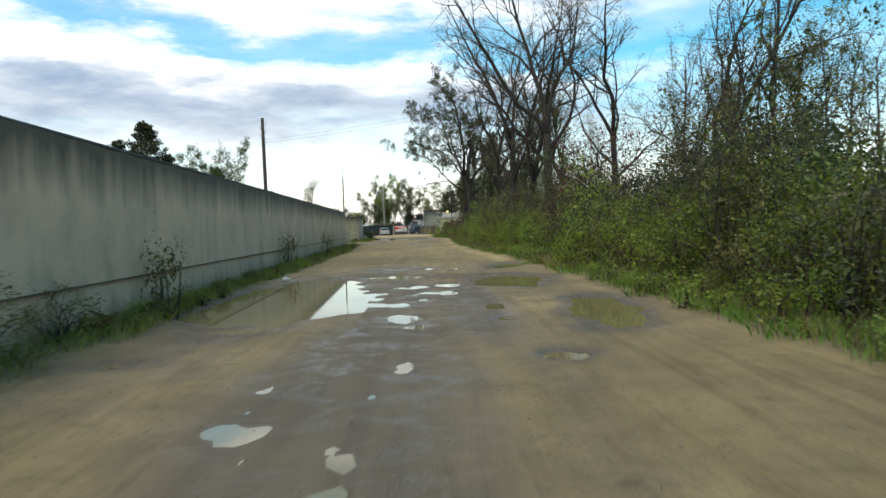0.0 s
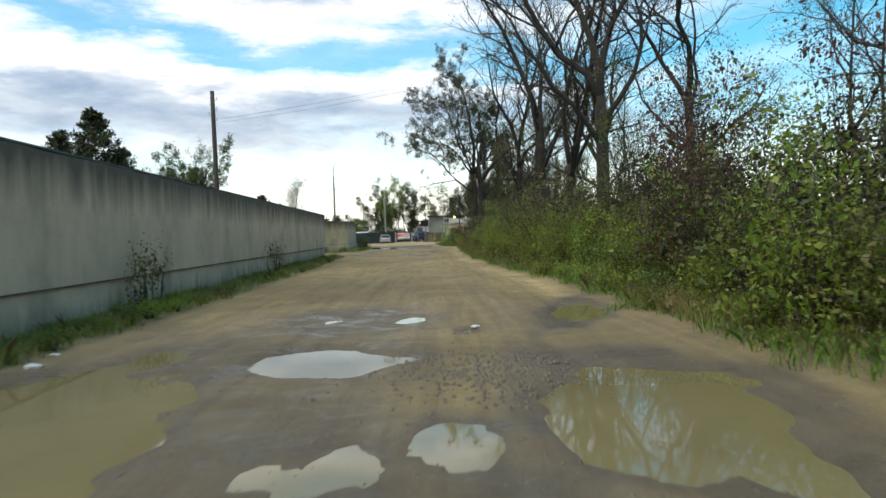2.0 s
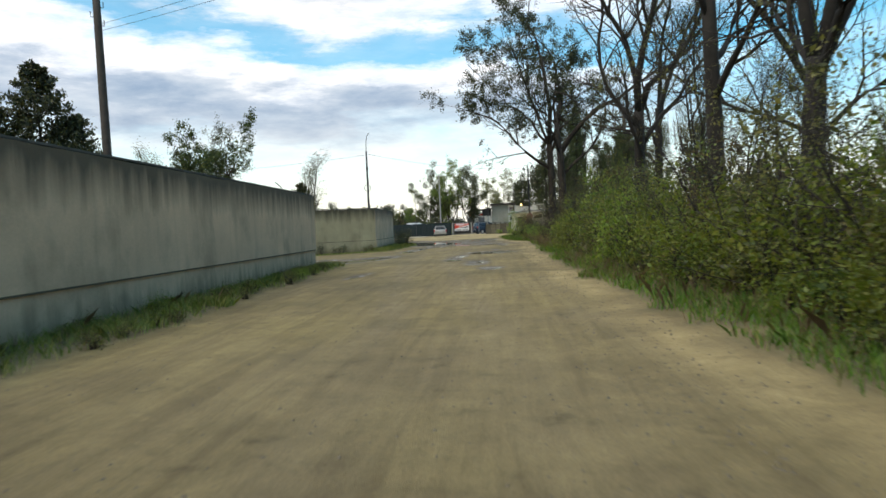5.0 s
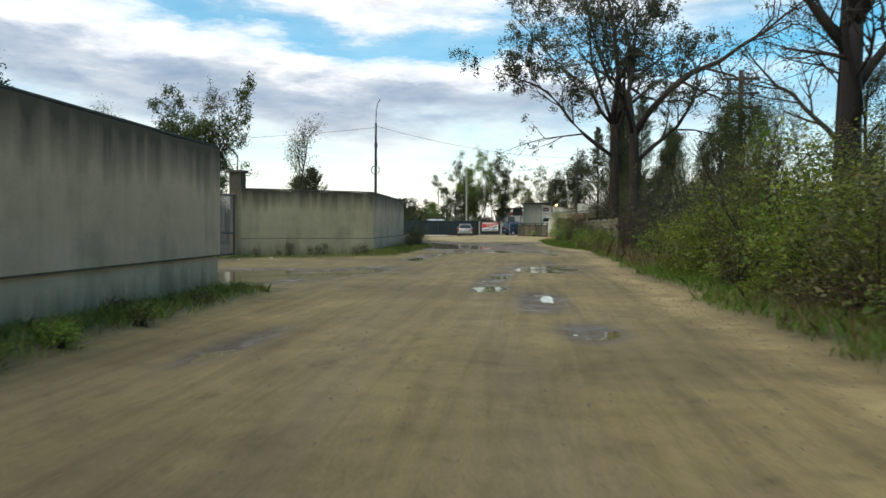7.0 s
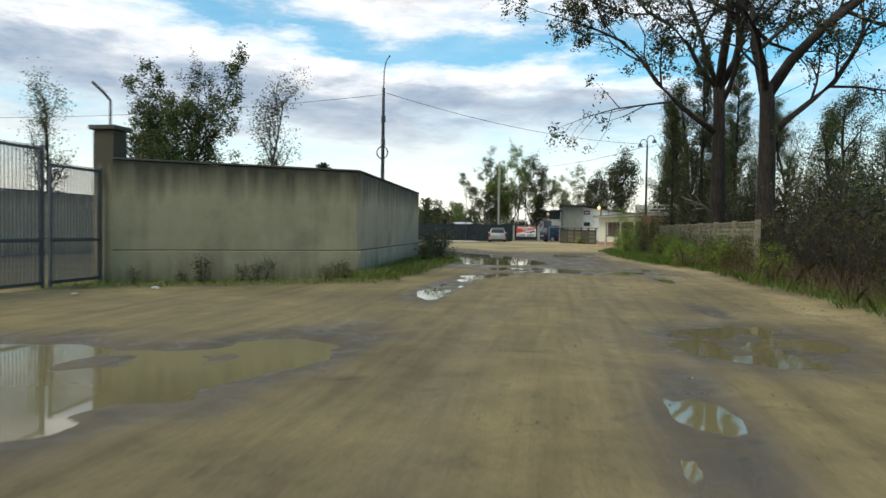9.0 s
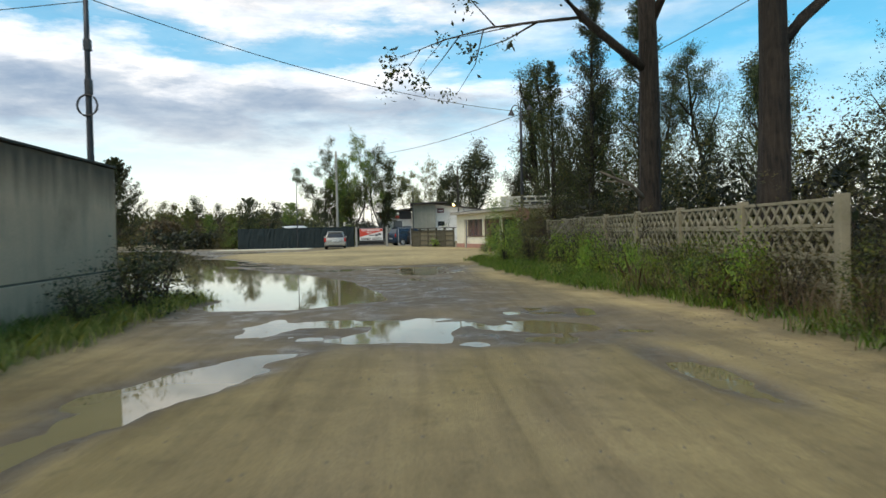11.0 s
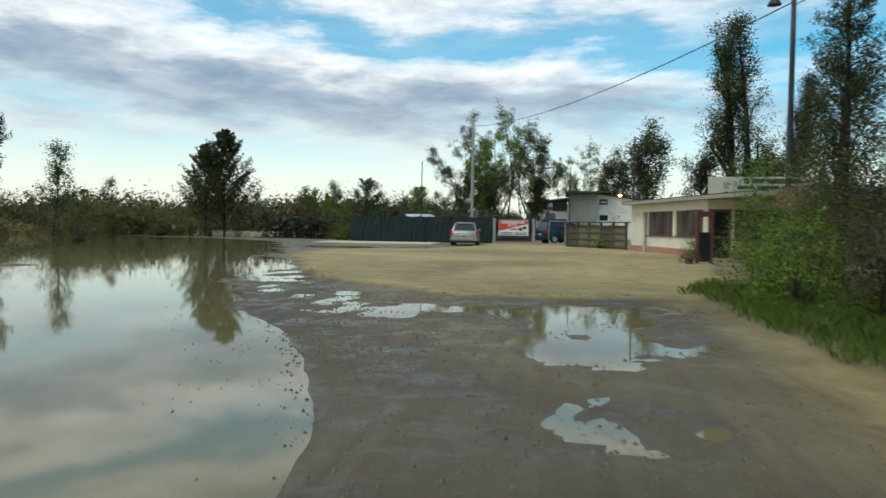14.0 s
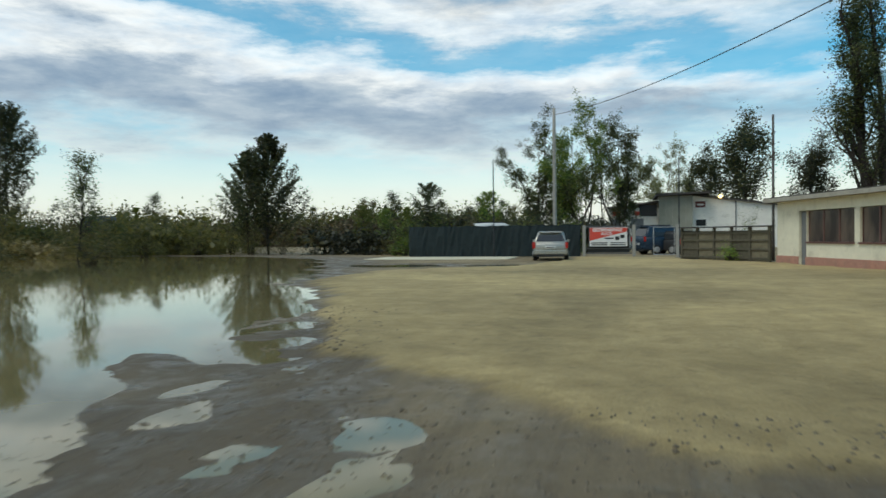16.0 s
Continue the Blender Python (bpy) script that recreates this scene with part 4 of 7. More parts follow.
gate_leaf((-10.62, 72.7, 0), 1.55, 2.45, 90, True)
gate_leaf((-10.62, 68.0, 0), 4.55, 2.72, 90)
gate_leaf((-10.62, 63.4, 0), 4.55, 2.72, 90)
post = thing("gate_post", "dark steel gate post with a small arm", "gate post", (-10.75, 67.95, 0))
part("shaft", box((-0.06, -0.06, 0), (0.06, 0.06, 3.05), 0.01), DARK_METAL, post)
part("arm", box((-0.03, 0.0, 2.98), (0.03, 0.4, 3.02), 0.005), DARK_METAL, post)

# ---- poles and wires ----


def pole(label, at, height, r0, r1, mat, lean=(0, 0), name="utility_pole", category="pole"):
    t = thing(name, label, category, at)
    s = Soup()
    n = 6
    s.tube([(lean[0] * i / n, lean[1] * i / n, -0.3 + (height + 0.3) * i / n) for i in range(n + 1)], [r0 + (r1 - r0) * i / n for i in range(n + 1)], 10)
    part("shaft", s.mesh("shaft"), mat, t)
    return t


p1 = pole("dark wooden utility pole behind the wall with insulators", (-10.1, 56.07, 0), 9.5, 0.15, 0.11, POLE_WOOD, (-0.12, 0))
for z, side in ((9.0, 0.22), (8.75, -0.2), (8.45, 0.2), (8.2, -0.22), (7.9, 0.2)):
    s = Soup()
    s.tube([(-0.1, 0, z), (side - 0.1, 0, z), (side - 0.1, 0, z + 0.16)], [0.015, 0.015, 0.02], 5)
    part("insulator", s.mesh("insulator"), DARK_METAL, p1)
p2 = pole("slender dark lamp pole with a curved tip and coil box", (-9.15, 92.9, 0), 7.9, 0.11, 0.065, DARK_METAL, name="lamp_pole", category="lamp pole")
s = Soup()
s.tube([(0, 0, 7.85), (0.02, 0, 8.7), (0.12, -0.02, 9.15), (0.3, -0.05, 9.4)], [0.03, 0.028, 0.025, 0.03], 6)
part("tip", s.mesh("tip"), DARK_METAL, p2)
part("box", box((-0.07, -0.09, 5.15), (0.09, 0.09, 5.55), 0.02), DARK_METAL, p2)
part("clamp", box((-0.08, -0.08, 6.3), (0.1, 0.08, 6.6), 0.02), DARK_METAL, p2)
s = Soup()
ring = [(0.26 * math.cos(a), -0.1, 4.85 + 0.28 * math.sin(a)) for a in np.linspace(0, 2 * math.pi, 17)]
s.tube(ring, [0.03] * len(ring), 6)
part("cable_coil", s.mesh("cable_coil"), BLACK_TRIM, p2)
p3 = pole("wooden utility pole with two crossarms among trees", (9.5, 79.3, 0), 7.9, 0.14, 0.11, POLE_WOOD)
for z in (7.5, 6.9, 6.3):
    part("crossarm", box((-0.75, -0.05, z), (0.75, 0.05, z + 0.1), 0.01), POLE_WOOD, p3)
    for x in (-0.6, 0.6):
        part("insulator", box((x - 0.04, -0.04, z + 0.1), (x + 0.04, 0.04, z + 0.24), 0.015), GALVANISED, p3)
lp = pole("tall dark street lamp with two arched arms", (4.68, 106.6, 0), 6.9, 0.09, 0.055, DARK_METAL, name="street_lamp", category="street lamp")
for side, top in ((-1, 7.25), (1, 7.5)):
    s = Soup()
    arc = [(side * (0.22 - 0.22 * math.cos(a)), 0, top - 0.35 + 0.3 * math.sin(a)) for a in np.linspace(0, math.pi * 0.95, 9)]
    s.tube([(0, 0, 6.6)] + arc, [0.025] * (len(arc) + 1), 6)
    part("arm", s.mesh("arm"), DARK_METAL, lp)
    e = arc[-1]
    bm = bmesh.new()
    bmesh.ops.create_cone(bm, cap_ends=True, segments=14, radius1=0.17, radius2=0.04, depth=0.22, matrix=Matrix.Translation((e[0], 0, e[2] - 0.1)))
    part("shade", bm, DARK_METAL, lp)
pole("thin dark post beside the cream building", (3.62, 132.4, 0), 6.85, 0.07, 0.05, POLE_WOOD, name="post", category="post")
pole("thin metal mast at the netted fence", (-10.85, 138.9, 0), 6.0, 0.05, 0.03, DARK_METAL, name="mast", category="mast")
pole("tall pale concrete utility pole behind the netted fence", (-7.25, 140.0, 0), 9.1, 0.125, 0.09, POLE_CONCRETE)
pole("thin metal mast beside the yard gate", (-0.12, 138.6, 0), 5.6, 0.05, 0.03, DARK_METAL, name="mast", category="mast")


def wire(a, b, sag, r=0.012):
    s = Soup()
    a, b = Vector(a), Vector(b)
    n = 24
    s.tube([a.lerp(b, i / n) - Vector((0, 0, 4 * sag * (i / n) * (1 - i / n))) for i in range(n + 1)], [r] * (n + 1), 4)
    return tagged(part("overhead_wire", s.mesh("overhead_wire"), BLACK_TRIM), "thin dark overhead wire hung between poles", "wire", "overhead wires")


wire((-9.15, 92.9, 7.6), (-42.0, 95.0, 7.4), 0.6)
wire((-10.2, 56.07, 7.75), (10.0, 49.5, 9.8), 0.35, 0.006)
wire((-10.2, 56.07, 7.95), (10.0, 49.5, 10.0), 0.3, 0.006)
wire((-9.15, 92.9, 7.7), (4.68, 106.6, 6.9), 0.5)
wire((4.68, 106.6, 6.8), (-7.25, 140.0, 8.7), 0.7, 0.016)
wire((9.5, 79.3, 7.6), (14, 60, 9.5), 0.5)
wire((9.5, 79.3, 7.6), (4.68, 106.6, 6.7), 0.5)
wire((9.5, 79.3, 7.0), (16, 62, 9.0), 0.5)

# ---- lattice fence of cast concrete ----


def lattice_fence(x, ys):
    t = thing("lattice_fence", "weathered cast concrete fence with diamond lattice panels", "fence", (x, 0, 0))
    pst = mesh_of("post", box((-0.07, -0.075, -0.2), (0.07, 0.075, 1.72), 0.012))
    for y in ys:
        ob = part("post", pst, CAST, t)
        ob.location = (0, y, 0)
    span = ys[1] - ys[0] - 0.15
    bm = bmesh.new()
    add_box(bm, (-0.03, 0, 0), (0.03, span, 0.05), 0.006)
    add_box(bm, (-0.03, 0, 0.35), (0.03, span, 0.40), 0.006)
    cells = 9
    w = span / cells
    for i in range(cells):
        for flip in (0, 1):
            m = Matrix.Translation((0, (i + 0.5) * w, 0.2)) @ Matrix.Rotation((1 if flip else -1) * math.atan2(0.32, w), 4, "X")
            ln = math.hypot(w, 0.32)
            bmesh.ops.create_cube(bm, size=1, matrix=m @ Matrix.Diagonal((0.04 - 0.006 * flip, ln, 0.05, 1)))
    panel = mesh_of("panel", bm)
    for y in ys[:-1]:
        for r in range(4):
            ob = part("lattice_panel", panel, CAST, t)
            ob.matrix_basis = pose(0, y + 0.075, 0.06 + r * 0.405, random.uniform(-0.4, 0.4), 0, 0)
    return t


lattice_fence(4.9, [82.8 + 2.7 * i for i in range(8)])

lattice_fence(7.7, [13.6 + 2.7 * i for i in range(5)])
pst = mesh_of("post", box((-0.06, -0.06, -0.2), (0.06, 0.06, 2.0), 0.012))
for i in range(11):
    ob = tagged(part("fence_post", pst, DAMP_BOARD), "bare weathered concrete fence post standing in the thicket", "fence post", "posts in the thicket")
    ob.matrix_world = pose(7.0 - 0.02 * i, 28.4 + 3.3 * i, 0, (i * 37) % 5 - 2, (i * 53) % 5 - 2, 0)

# faded eight-sided road sign on the lamp post, seen from its back
rs = thing("road_sign", "faded brownish red eight-sided road sign on the lamp post", "road sign", (4.68, 106.5, 2.05))
part("plate", prism([(0.34 * math.cos(radians(22.5 + 45 * k)), 0.34 * math.sin(radians(22.5 + 45 * k))) for k in range(8)], -0.012), plain("faded_plate", (0.24, 0.12, 0.085), 0.7, 0, 0.3, 9, 0.1, (0.12, 0.08, 0.06)), rs).location = (0, -0.02, 0)
part("clamp", box((-0.12, -0.019, -0.03), (0.12, 0.02, 0.03), 0.004), DARK_METAL, rs)

# ---- the yard's far side ----


def text_mesh(words, size, mat, parent, at, turn=(90, 0, 0), name="lettering", stretch=1.0):
    cu = bpy.data.curves.new(name, "FONT")
    cu.body, cu.size, cu.extrude, cu.align_x, cu.align_y = words, size, 0.003, "CENTER", "CENTER"
    cu.offset = 0.006
    tmp = bpy.data.objects.new(name, cu)
    scene.collection.objects.link(tmp)
    me = bpy.data.meshes.new_from_object(tmp.evaluated_get(bpy.context.evaluated_depsgraph_get()))
    bpy.data.objects.remove(tmp)
    ob = part(name, me, mat, parent)
    ob.matrix_basis = pose(*at, *turn) @ Matrix.Diagonal((stretch, 1, 1, 1))
    return ob


def banner(at):
    t = thing("banner", "red and white vinyl banner with lettering on the yard gate", "banner", at)
    w, h = 2.1, 1.08
    part("sheet", box((-w / 2, -0.012, 0), (w / 2, 0.0, h), 0.003), BANNER_WHITE, t)
    part("red_field", prism([(-w / 2 + 0.01, h * 0.98), (w / 2 - 0.01, h * 0.98), (w / 2 - 0.01, h * 0.78), (-w / 2 + 0.01, h * 0.30)], -0.006), BANNER_RED, t).location = (0, -0.013, 0)
    text_mesh("DEZMEMBRARI", 0.25, BANNER_WHITE, t, (-0.05, -0.024, h * 0.86), name="upper_words")
    text_mesh("AUTO", 0.22, BANNER_WHITE, t, (-0.1, -0.024, h * 0.66), name="lower_words")
    bm = bmesh.new()
    add_box(bm, (-0.2, -0.018, 0.42), (0.3, -0.013, 0.50))
    add_box(bm, (0.38, -0.018, 0.36), (0.62, -0.013, 0.56))
    add_box(bm, (0.66, -0.018, 0.46), (0.9, -0.013, 0.66))
    part("picture_shapes", bm, BANNER_BLACK, t)
    for z in (0.17, 0.06):
        part("small_print_bar", box((-0.95, -0.018, z), (-0.05, -0.013, z + 0.055), 0), BANNER_BLACK, t)
        part("small_print_bar", box((0.1, -0.018, z), (0.95, -0.013, z + 0.055), 0), BANNER_BLACK, t)
    return t


def yard_gate():
    t = thing("yard_gate", "sliding steel frame gate of the breaker's yard", "gate", (-5.45, 138.2, 0), -2)
    for x in (0.06, 2.85, 5.2):
        part("post", box((x - 0.09, -0.09, -0.1), (x + 0.09, 0.09, 1.88), 0.015), POLE_CONCRETE, t)
    for z in (0.22, 0.5, 1.78):
        part("rail", box((0.15, -0.03, z), (2.76, 0.03, z + 0.06), 0.008), STEEL, t)
    part("dark_sheet", box((0.3, 0.04, 0.3), (2.6, 0.07, 1.72), 0.004), BANNER_BLACK, t)
    for x in (3.9, 5.02):
        part("bar", box((x, -0.025, 0.15), (x + 0.05, 0.025, 1.75), 0.008), GALVANISED, t)
    for z in (0.15, 1.7):
        part("rail", box((3.9, -0.02, z), (5.05, 0.02, z + 0.05), 0.006), GALVANISED, t)
    return t


yard_gate()
banner((-4.02, 138.0, 0.66))


def net_fence(x0, x1, y, height):
    t = thing("net_fence", "chain fence hung with dark shade netting", "fence", (x0, y, 0))
    n = 60
    verts, faces = [], []
    rng = random.Random(5)
    for i in range(n + 1):
        x = (x1 - x0) * i / n
        for j, z in enumerate((0.06, height * 0.35, height * 0.7, height)):
            verts.append((x, rng.uniform(-0.05, 0.05) + (0.02 if j % 2 else 0), z + (rng.uniform(-0.05, 0.03) if j == 3 else 0)))
    for i in range(n):
        for j in range(3):
            a = i * 4 + j
            faces.append((a, a + 4, a + 5, a + 1))
    part("netting", mesh_from("netting", verts, faces), NET, t)
    k = int((x1 - x0) / 2.4)
    for i in range(k + 1):
        x = (x1 - x0) * i / k
        part("post", box((x - 0.03, 0.07, -0.1), (x + 0.03, 0.13, height + 0.08), 0.01), DARK_METAL, t)
    return t


net_fence(-16.4, -5.7, 139.3, 1.95)
tagged(part("concrete_strip", box((-17.6, 134.4, 0.0), (-9.3, 138.6, 0.07), 0.02), plain("pale_slab", (0.58, 0.53, 0.38), 0.9, 0, 0.2, 3, 0.3)), "pale concrete slab in front of the netted fence", "slab", kind="structure")


def board_fence(a, b):
    ax, ay = a
    bx, by = b
    ln = math.hypot(bx - ax, by - ay)
    t = thing("board_fence", "low concrete panel fence with timber rails and a dark top", "fence", (ax, ay, 0), math.degrees(math.atan2(by - ay, bx - ax)))
    n = 5
    for i in range(n + 1):
        x = ln * i / n
        part("post", box((x - 0.06, -0.06, -0.1), (x + 0.06, 0.06, 1.62), 0.012), OLD_BOARD, t)
    for z in (0.15, 0.55, 0.95, 1.3):
        part("rail", box((0, -0.05, z), (ln, -0.01, z + 0.09), 0.008), OLD_BOARD, t)
    for i in range(n):
        x = ln * i / n
        part("panel", box((x + 0.07, 0.0, 0.05), (x + ln / n - 0.07, 0.04, 1.45), 0.008), OLD_BOARD if i in (0, 3) else DAMP_BOARD, t)
    part("top_sheet", box((-0.05, -0.22, 1.6), (ln + 0.05, 0.3, 1.66), 0.02), ROOF_FELT, t)
    return t


board_fence((-0.3, 134.0), (3.0, 129.9))


def opening_wall(name, length, height, thick, holes, mat, parent):
    """A wall along x with rectangular holes (x0, x1, z0, z1) that go right through it."""
    xs = sorted({0, length, *[h[0] for h in holes], *[h[1] for h in holes]})
    zs = sorted({0, height, *[h[2] for h in holes], *[h[3] for h in holes]})
    bm = bmesh.new()
    for x0, x1 in zip(xs, xs[1:]):
        for z0, z1 in zip(zs, zs[1:]):
            cx, cz = (x0 + x1) / 2, (z0 + z1) / 2
            if not any(h[0] < cx < h[1] and h[2] < cz < h[3] for h in holes):
                add_box(bm, (x0, 0, z0), (x1, thick, z1))
    bmesh.ops.remove_doubles(bm, verts=bm.verts, dist=0.001)
    return part(name, bm, mat, parent)


def window(parent, x0, x1, z0, z1, frame_mat, panes=2, depth=0.08):
    w = part("window", box((x0, depth + 0.03, z0), (x1, depth + 0.045, z1), 0), SHOP_GLASS, parent)
    for i in range(panes + 1):
        x = x0 + (x1 - x0) * i / panes
        part("mullion", box((max(x0, x - 0.035), depth, z0), (min(x1, x + 0.035), depth + 0.06, z1), 0.004), frame_mat, w)
    part("sill", box((x0 - 0.05, -0.06, z0 - 0.07), (x1 + 0.05, depth + 0.02, z0 - 0.004), 0.01), frame_mat, w)
    return w


def cream_building():
    t = thing("roadside_building", "single-storey cream building with shop windows and pink plinth", "building", (3.25, 129.6, 0), math.degrees(math.atan2(-0.963, 0.27)))
    ln = 8.95
    # front to the yard
    opening_wall("wall", ln, 2.62, 0.25, [(1.75, 2.3, 0.0, 2.2), (2.32, 5.45, 0.95, 2.2), (5.75, 8.6, 0.95, 2.2)], CREAM_WALL, t)
    part("plinth", box((-0.02, -0.05, -0.1), (1.74, 0.0, 0.36), 0.008), PINK_PLINTH, t)
    part("plinth", box((2.31, -0.05, -0.1), (ln + 0.02, 0.0, 0.36), 0.008), PINK_PLINTH, t)
    window(t, 2.34, 5.43, 0.97, 2.18, FRAME_BROWN, 3)
    window(t, 5.77, 8.58, 0.97, 2.18, FRAME_BROWN, 3)
    d = part("door", box((1.77, 0.1, 0.0), (2.28, 0.14, 2.15), 0.006), SHUTTER, t, "grey sheet metal door leaf")
    part("handle", box((2.18, 0.05, 1.0), (2.24, 0.1, 1.06), 0.006), DARK_METAL, d)
    # end walls and back
    part("end_wall", box((-0.002, 0.255, 0), (0.25, 6.5, 2.62), 0.01), WHITE_WALL, t)
    part("back_wall", box((0, 6.505, 0), (ln + 4, 6.75, 2.62), 0.01), WHITE_WALL, t)
    # roof, rising to the ridge
    part("roof", prism([(-0.45, 2.62), (-0.45, 2.78), (3.4, 3.15), (7.1, 2.78), (7.1, 2.62)], ln + 5.0, "x"), ROOF_EDGE, t, "pale sheet roof with a dark felt top").location = (-0.4, 0, 0.0)
    part("roof_top", prism([(-0.44, 2.785), (3.4, 3.155), (3.4, 3.19), (-0.44, 2.82)], ln + 4.9, "x"), ROOF_FELT, t).location = (-0.35, 0, 0)
    return t


cream_building()


def shop_front():
    t = thing("shop_front", "shop front with dark glazing and a red door frame", "shop front", (5.68, 120.95, 0), 0)
    opening_wall("wall", 6.2, 2.62, 0.22, [(0.05, 1.0, 0.0, 2.2), (1.15, 5.6, 0.85, 2.2)], CREAM_WALL, t)
    window(t, 1.17, 5.58, 0.87, 2.18, BLACK_TRIM, 4)
    part("plinth", box((1.02, -0.05, -0.1), (6.2, 0.0, 0.4), 0.008), PINK_PLINTH, t)
    d = part("door", box((0.09, 0.06, 0.02), (0.96, 0.1, 2.16), 0.006), GLASS, t)
    bm = bmesh.new()
    for lo, hi in (((0.05, 0.0, 0), (0.16, 0.12, 2.2)), ((0.89, 0.0, 0), (1.0, 0.12, 2.2)), ((0.16, 0.0, 2.08), (0.89, 0.12, 2.2)), ((0.16, 0.0, 0.9), (0.89, 0.12, 1.0))):
        add_box(bm, lo, hi, 0.006)
    part("door_frame", bm, RED_PAINT, d)
    part("fascia", box((-0.3, -0.35, 2.63), (6.4, 0.3, 2.76), 0.01), ROOF_EDGE, t)
    return t


shop_front()


def roof_sign():
    t = thing("roof_sign", "cream sign board with faded lettering on the shop roof", "sign", (5.62, 120.7, 2.76), -1.5)
    part("board", box((0, -0.04, 0.0), (4.8, 0.0, 0.85), 0.01), BOARD_CREAM, t)
    for x in (0.4, 2.4, 4.4):
        part("strut", box((x - 0.03, 0.0, -0.02), (x + 0.03, 0.35, 0.6), 0.006), DARK_METAL, t)
    part("emblem", prism([(0.62, 0.12), (0.86, 0.12), (0.74, 0.0)], -0.008, "y"), BLACK_TRIM, t).location = (0, -0.041, 0.08)
    part("emblem", box((0.62, -0.049, 0.34), (0.86, -0.041, 0.62), 0), ROOF_EDGE, t)
    # the lettering is too worn to read: bars of its size
    for z, h, spans in ((0.56, 0.2, ((1.45, 1.7), (1.78, 2.3), (2.38, 3.2), (3.3, 3.75))), (0.31, 0.15, ((1.2, 1.9), (2.0, 2.9), (3.0, 4.1))), (0.08, 0.15, ((1.6, 2.6), (2.75, 3.7)))):
        for a, b in spans:
            part("lettering_bar", box((a, -0.05, z), (b, -0.041, z + h), 0), BLACK_TRIM if z < 0.5 else DARK_METAL, t)
    return t


roof_sign()


def red_kiosk():
    t = thing("fuel_stand", "narrow dark red metal stand in front of the shop", "stand", (4.1, 114.6, 0), 20)
    for x in (0, 0.55):
        part("upright", box((x - 0.05, -0.05, 0), (x + 0.05, 0.05, 1.75), 0.01), RED_PAINT, t)
    part("head", box((-0.06, -0.08, 1.76), (0.61, 0.1, 1.95), 0.02), RED_PAINT, t)
    part("panel", box((0.06, -0.02, 0.15), (0.49, 0.03, 1.2), 0.01), GLASS, t)
    return t


red_kiosk()


def breakers_building():
    t = thing("workshop", "white workshop with grey block front and dark canopy", "building", (-4.6, 168.0, 0))
    # low wing with two roller doors
    opening_wall("wing_wall", 4.7, 3.9, 0.25, [(0.15, 1.15, 0.0, 2.9), (2.1, 3.3, 0.0, 2.9)], WHITE_WALL, t)
    for x0, x1 in ((0.16, 1.14), (2.11, 3.29)):
        part("shutter", box((x0, 0.08, 0), (x1, 0.12, 2.89), 0.01), SHUTTER, t)
    part("wing_roof", prism([(-0.2, 3.9), (4.7, 4.45), (4.7, 4.6), (-0.2, 4.05)], 9, "y"), ROOF_FELT, t).location = (0, -0.3, 0)
    part("dark_vent", box((2.9, -0.06, 3.1), (4.55, 0.0, 4.2), 0.01), BLACK_TRIM, t)
    for x in (0.35, 2.4):
        part("red_notice", box((x, -0.03, 3.2), (x + 0.7, -0.004, 3.6), 0), BANNER_RED, t)
    # grey block
    part("block", box((4.7, -1.2, 0), (7.75, 8, 5.0), 0.02), GREY_BLOCK, t)
    for x in (5.3, 5.9, 6.5, 7.1):
        part("seam", box((x, -1.215, 0), (x + 0.03, -1.2, 4.98), 0), ROOF_EDGE, t)
    part("canopy", prism([(4.4, 5.0), (9.3, 5.15), (9.3, 5.32), (4.4, 5.2)], 9, "y"), ROOF_FELT, t).location = (0, -1.9, 0)
    # white hall whose roof falls away
    part("hall", prism([(7.76, 0), (17.0, 0), (17.0, 3.7), (7.76, 5.0)], 9, "y"), WHITE_WALL, t).location = (0, -0.4, 0)
    part("hall_roof", prism([(7.76, 5.0), (17.3, 3.68), (17.3, 3.84), (7.76, 5.15)], 9.4, "y"), ROOF_FELT, t).location = (0, -0.7, 0)
    part("red_notice", box((8.05, -0.44, 3.85), (8.95, -0.41, 4.45), 0), RED_PAINT, t)
    part("notice_bar", box((8.2, -0.445, 4.05), (8.8, -0.441, 4.2), 0), BANNER_WHITE, t)
    part("dark_window", box((8.1, -0.44, 2.1), (9.0, -0.41, 2.7), 0), GLASS, t)
    part("drainpipe", box((11.6, -0.5, 0), (11.7, -0.42, 4.4), 0.02), SHUTTER, t)
    l = part("lamp_arm", box((10.2, -0.9, 4.9), (10.26, -0.4, 4.95), 0.01), DARK_METAL, t)
    bm = bmesh.new()
    bmesh.ops.create_uvsphere(bm, u_segments=12, v_segments=8, radius=0.17, matrix=Matrix.Translation((10.23, -0.95, 4.85)))
    part("lamp_globe", bm, LAMP_ON, l, "lit amber globe")
    return t


breakers_building()

# ---- vehicles ----


def loft(rings):
    bm = bmesh.new()
    loops = [[bm.verts.new(p) for p in r] for r in rings]
    for a, b in zip(loops, loops[1:]):
        for k in range(len(a)):
            k2 = (k + 1) % len(a)
            bm.faces.new((a[k], a[k2], b[k2], b[k]))
    bm.faces.new(loops[0][::-1])
    bm.faces.new(loops[-1])
    bmesh.ops.recalc_face_normals(bm, faces=bm.faces)
    return bm


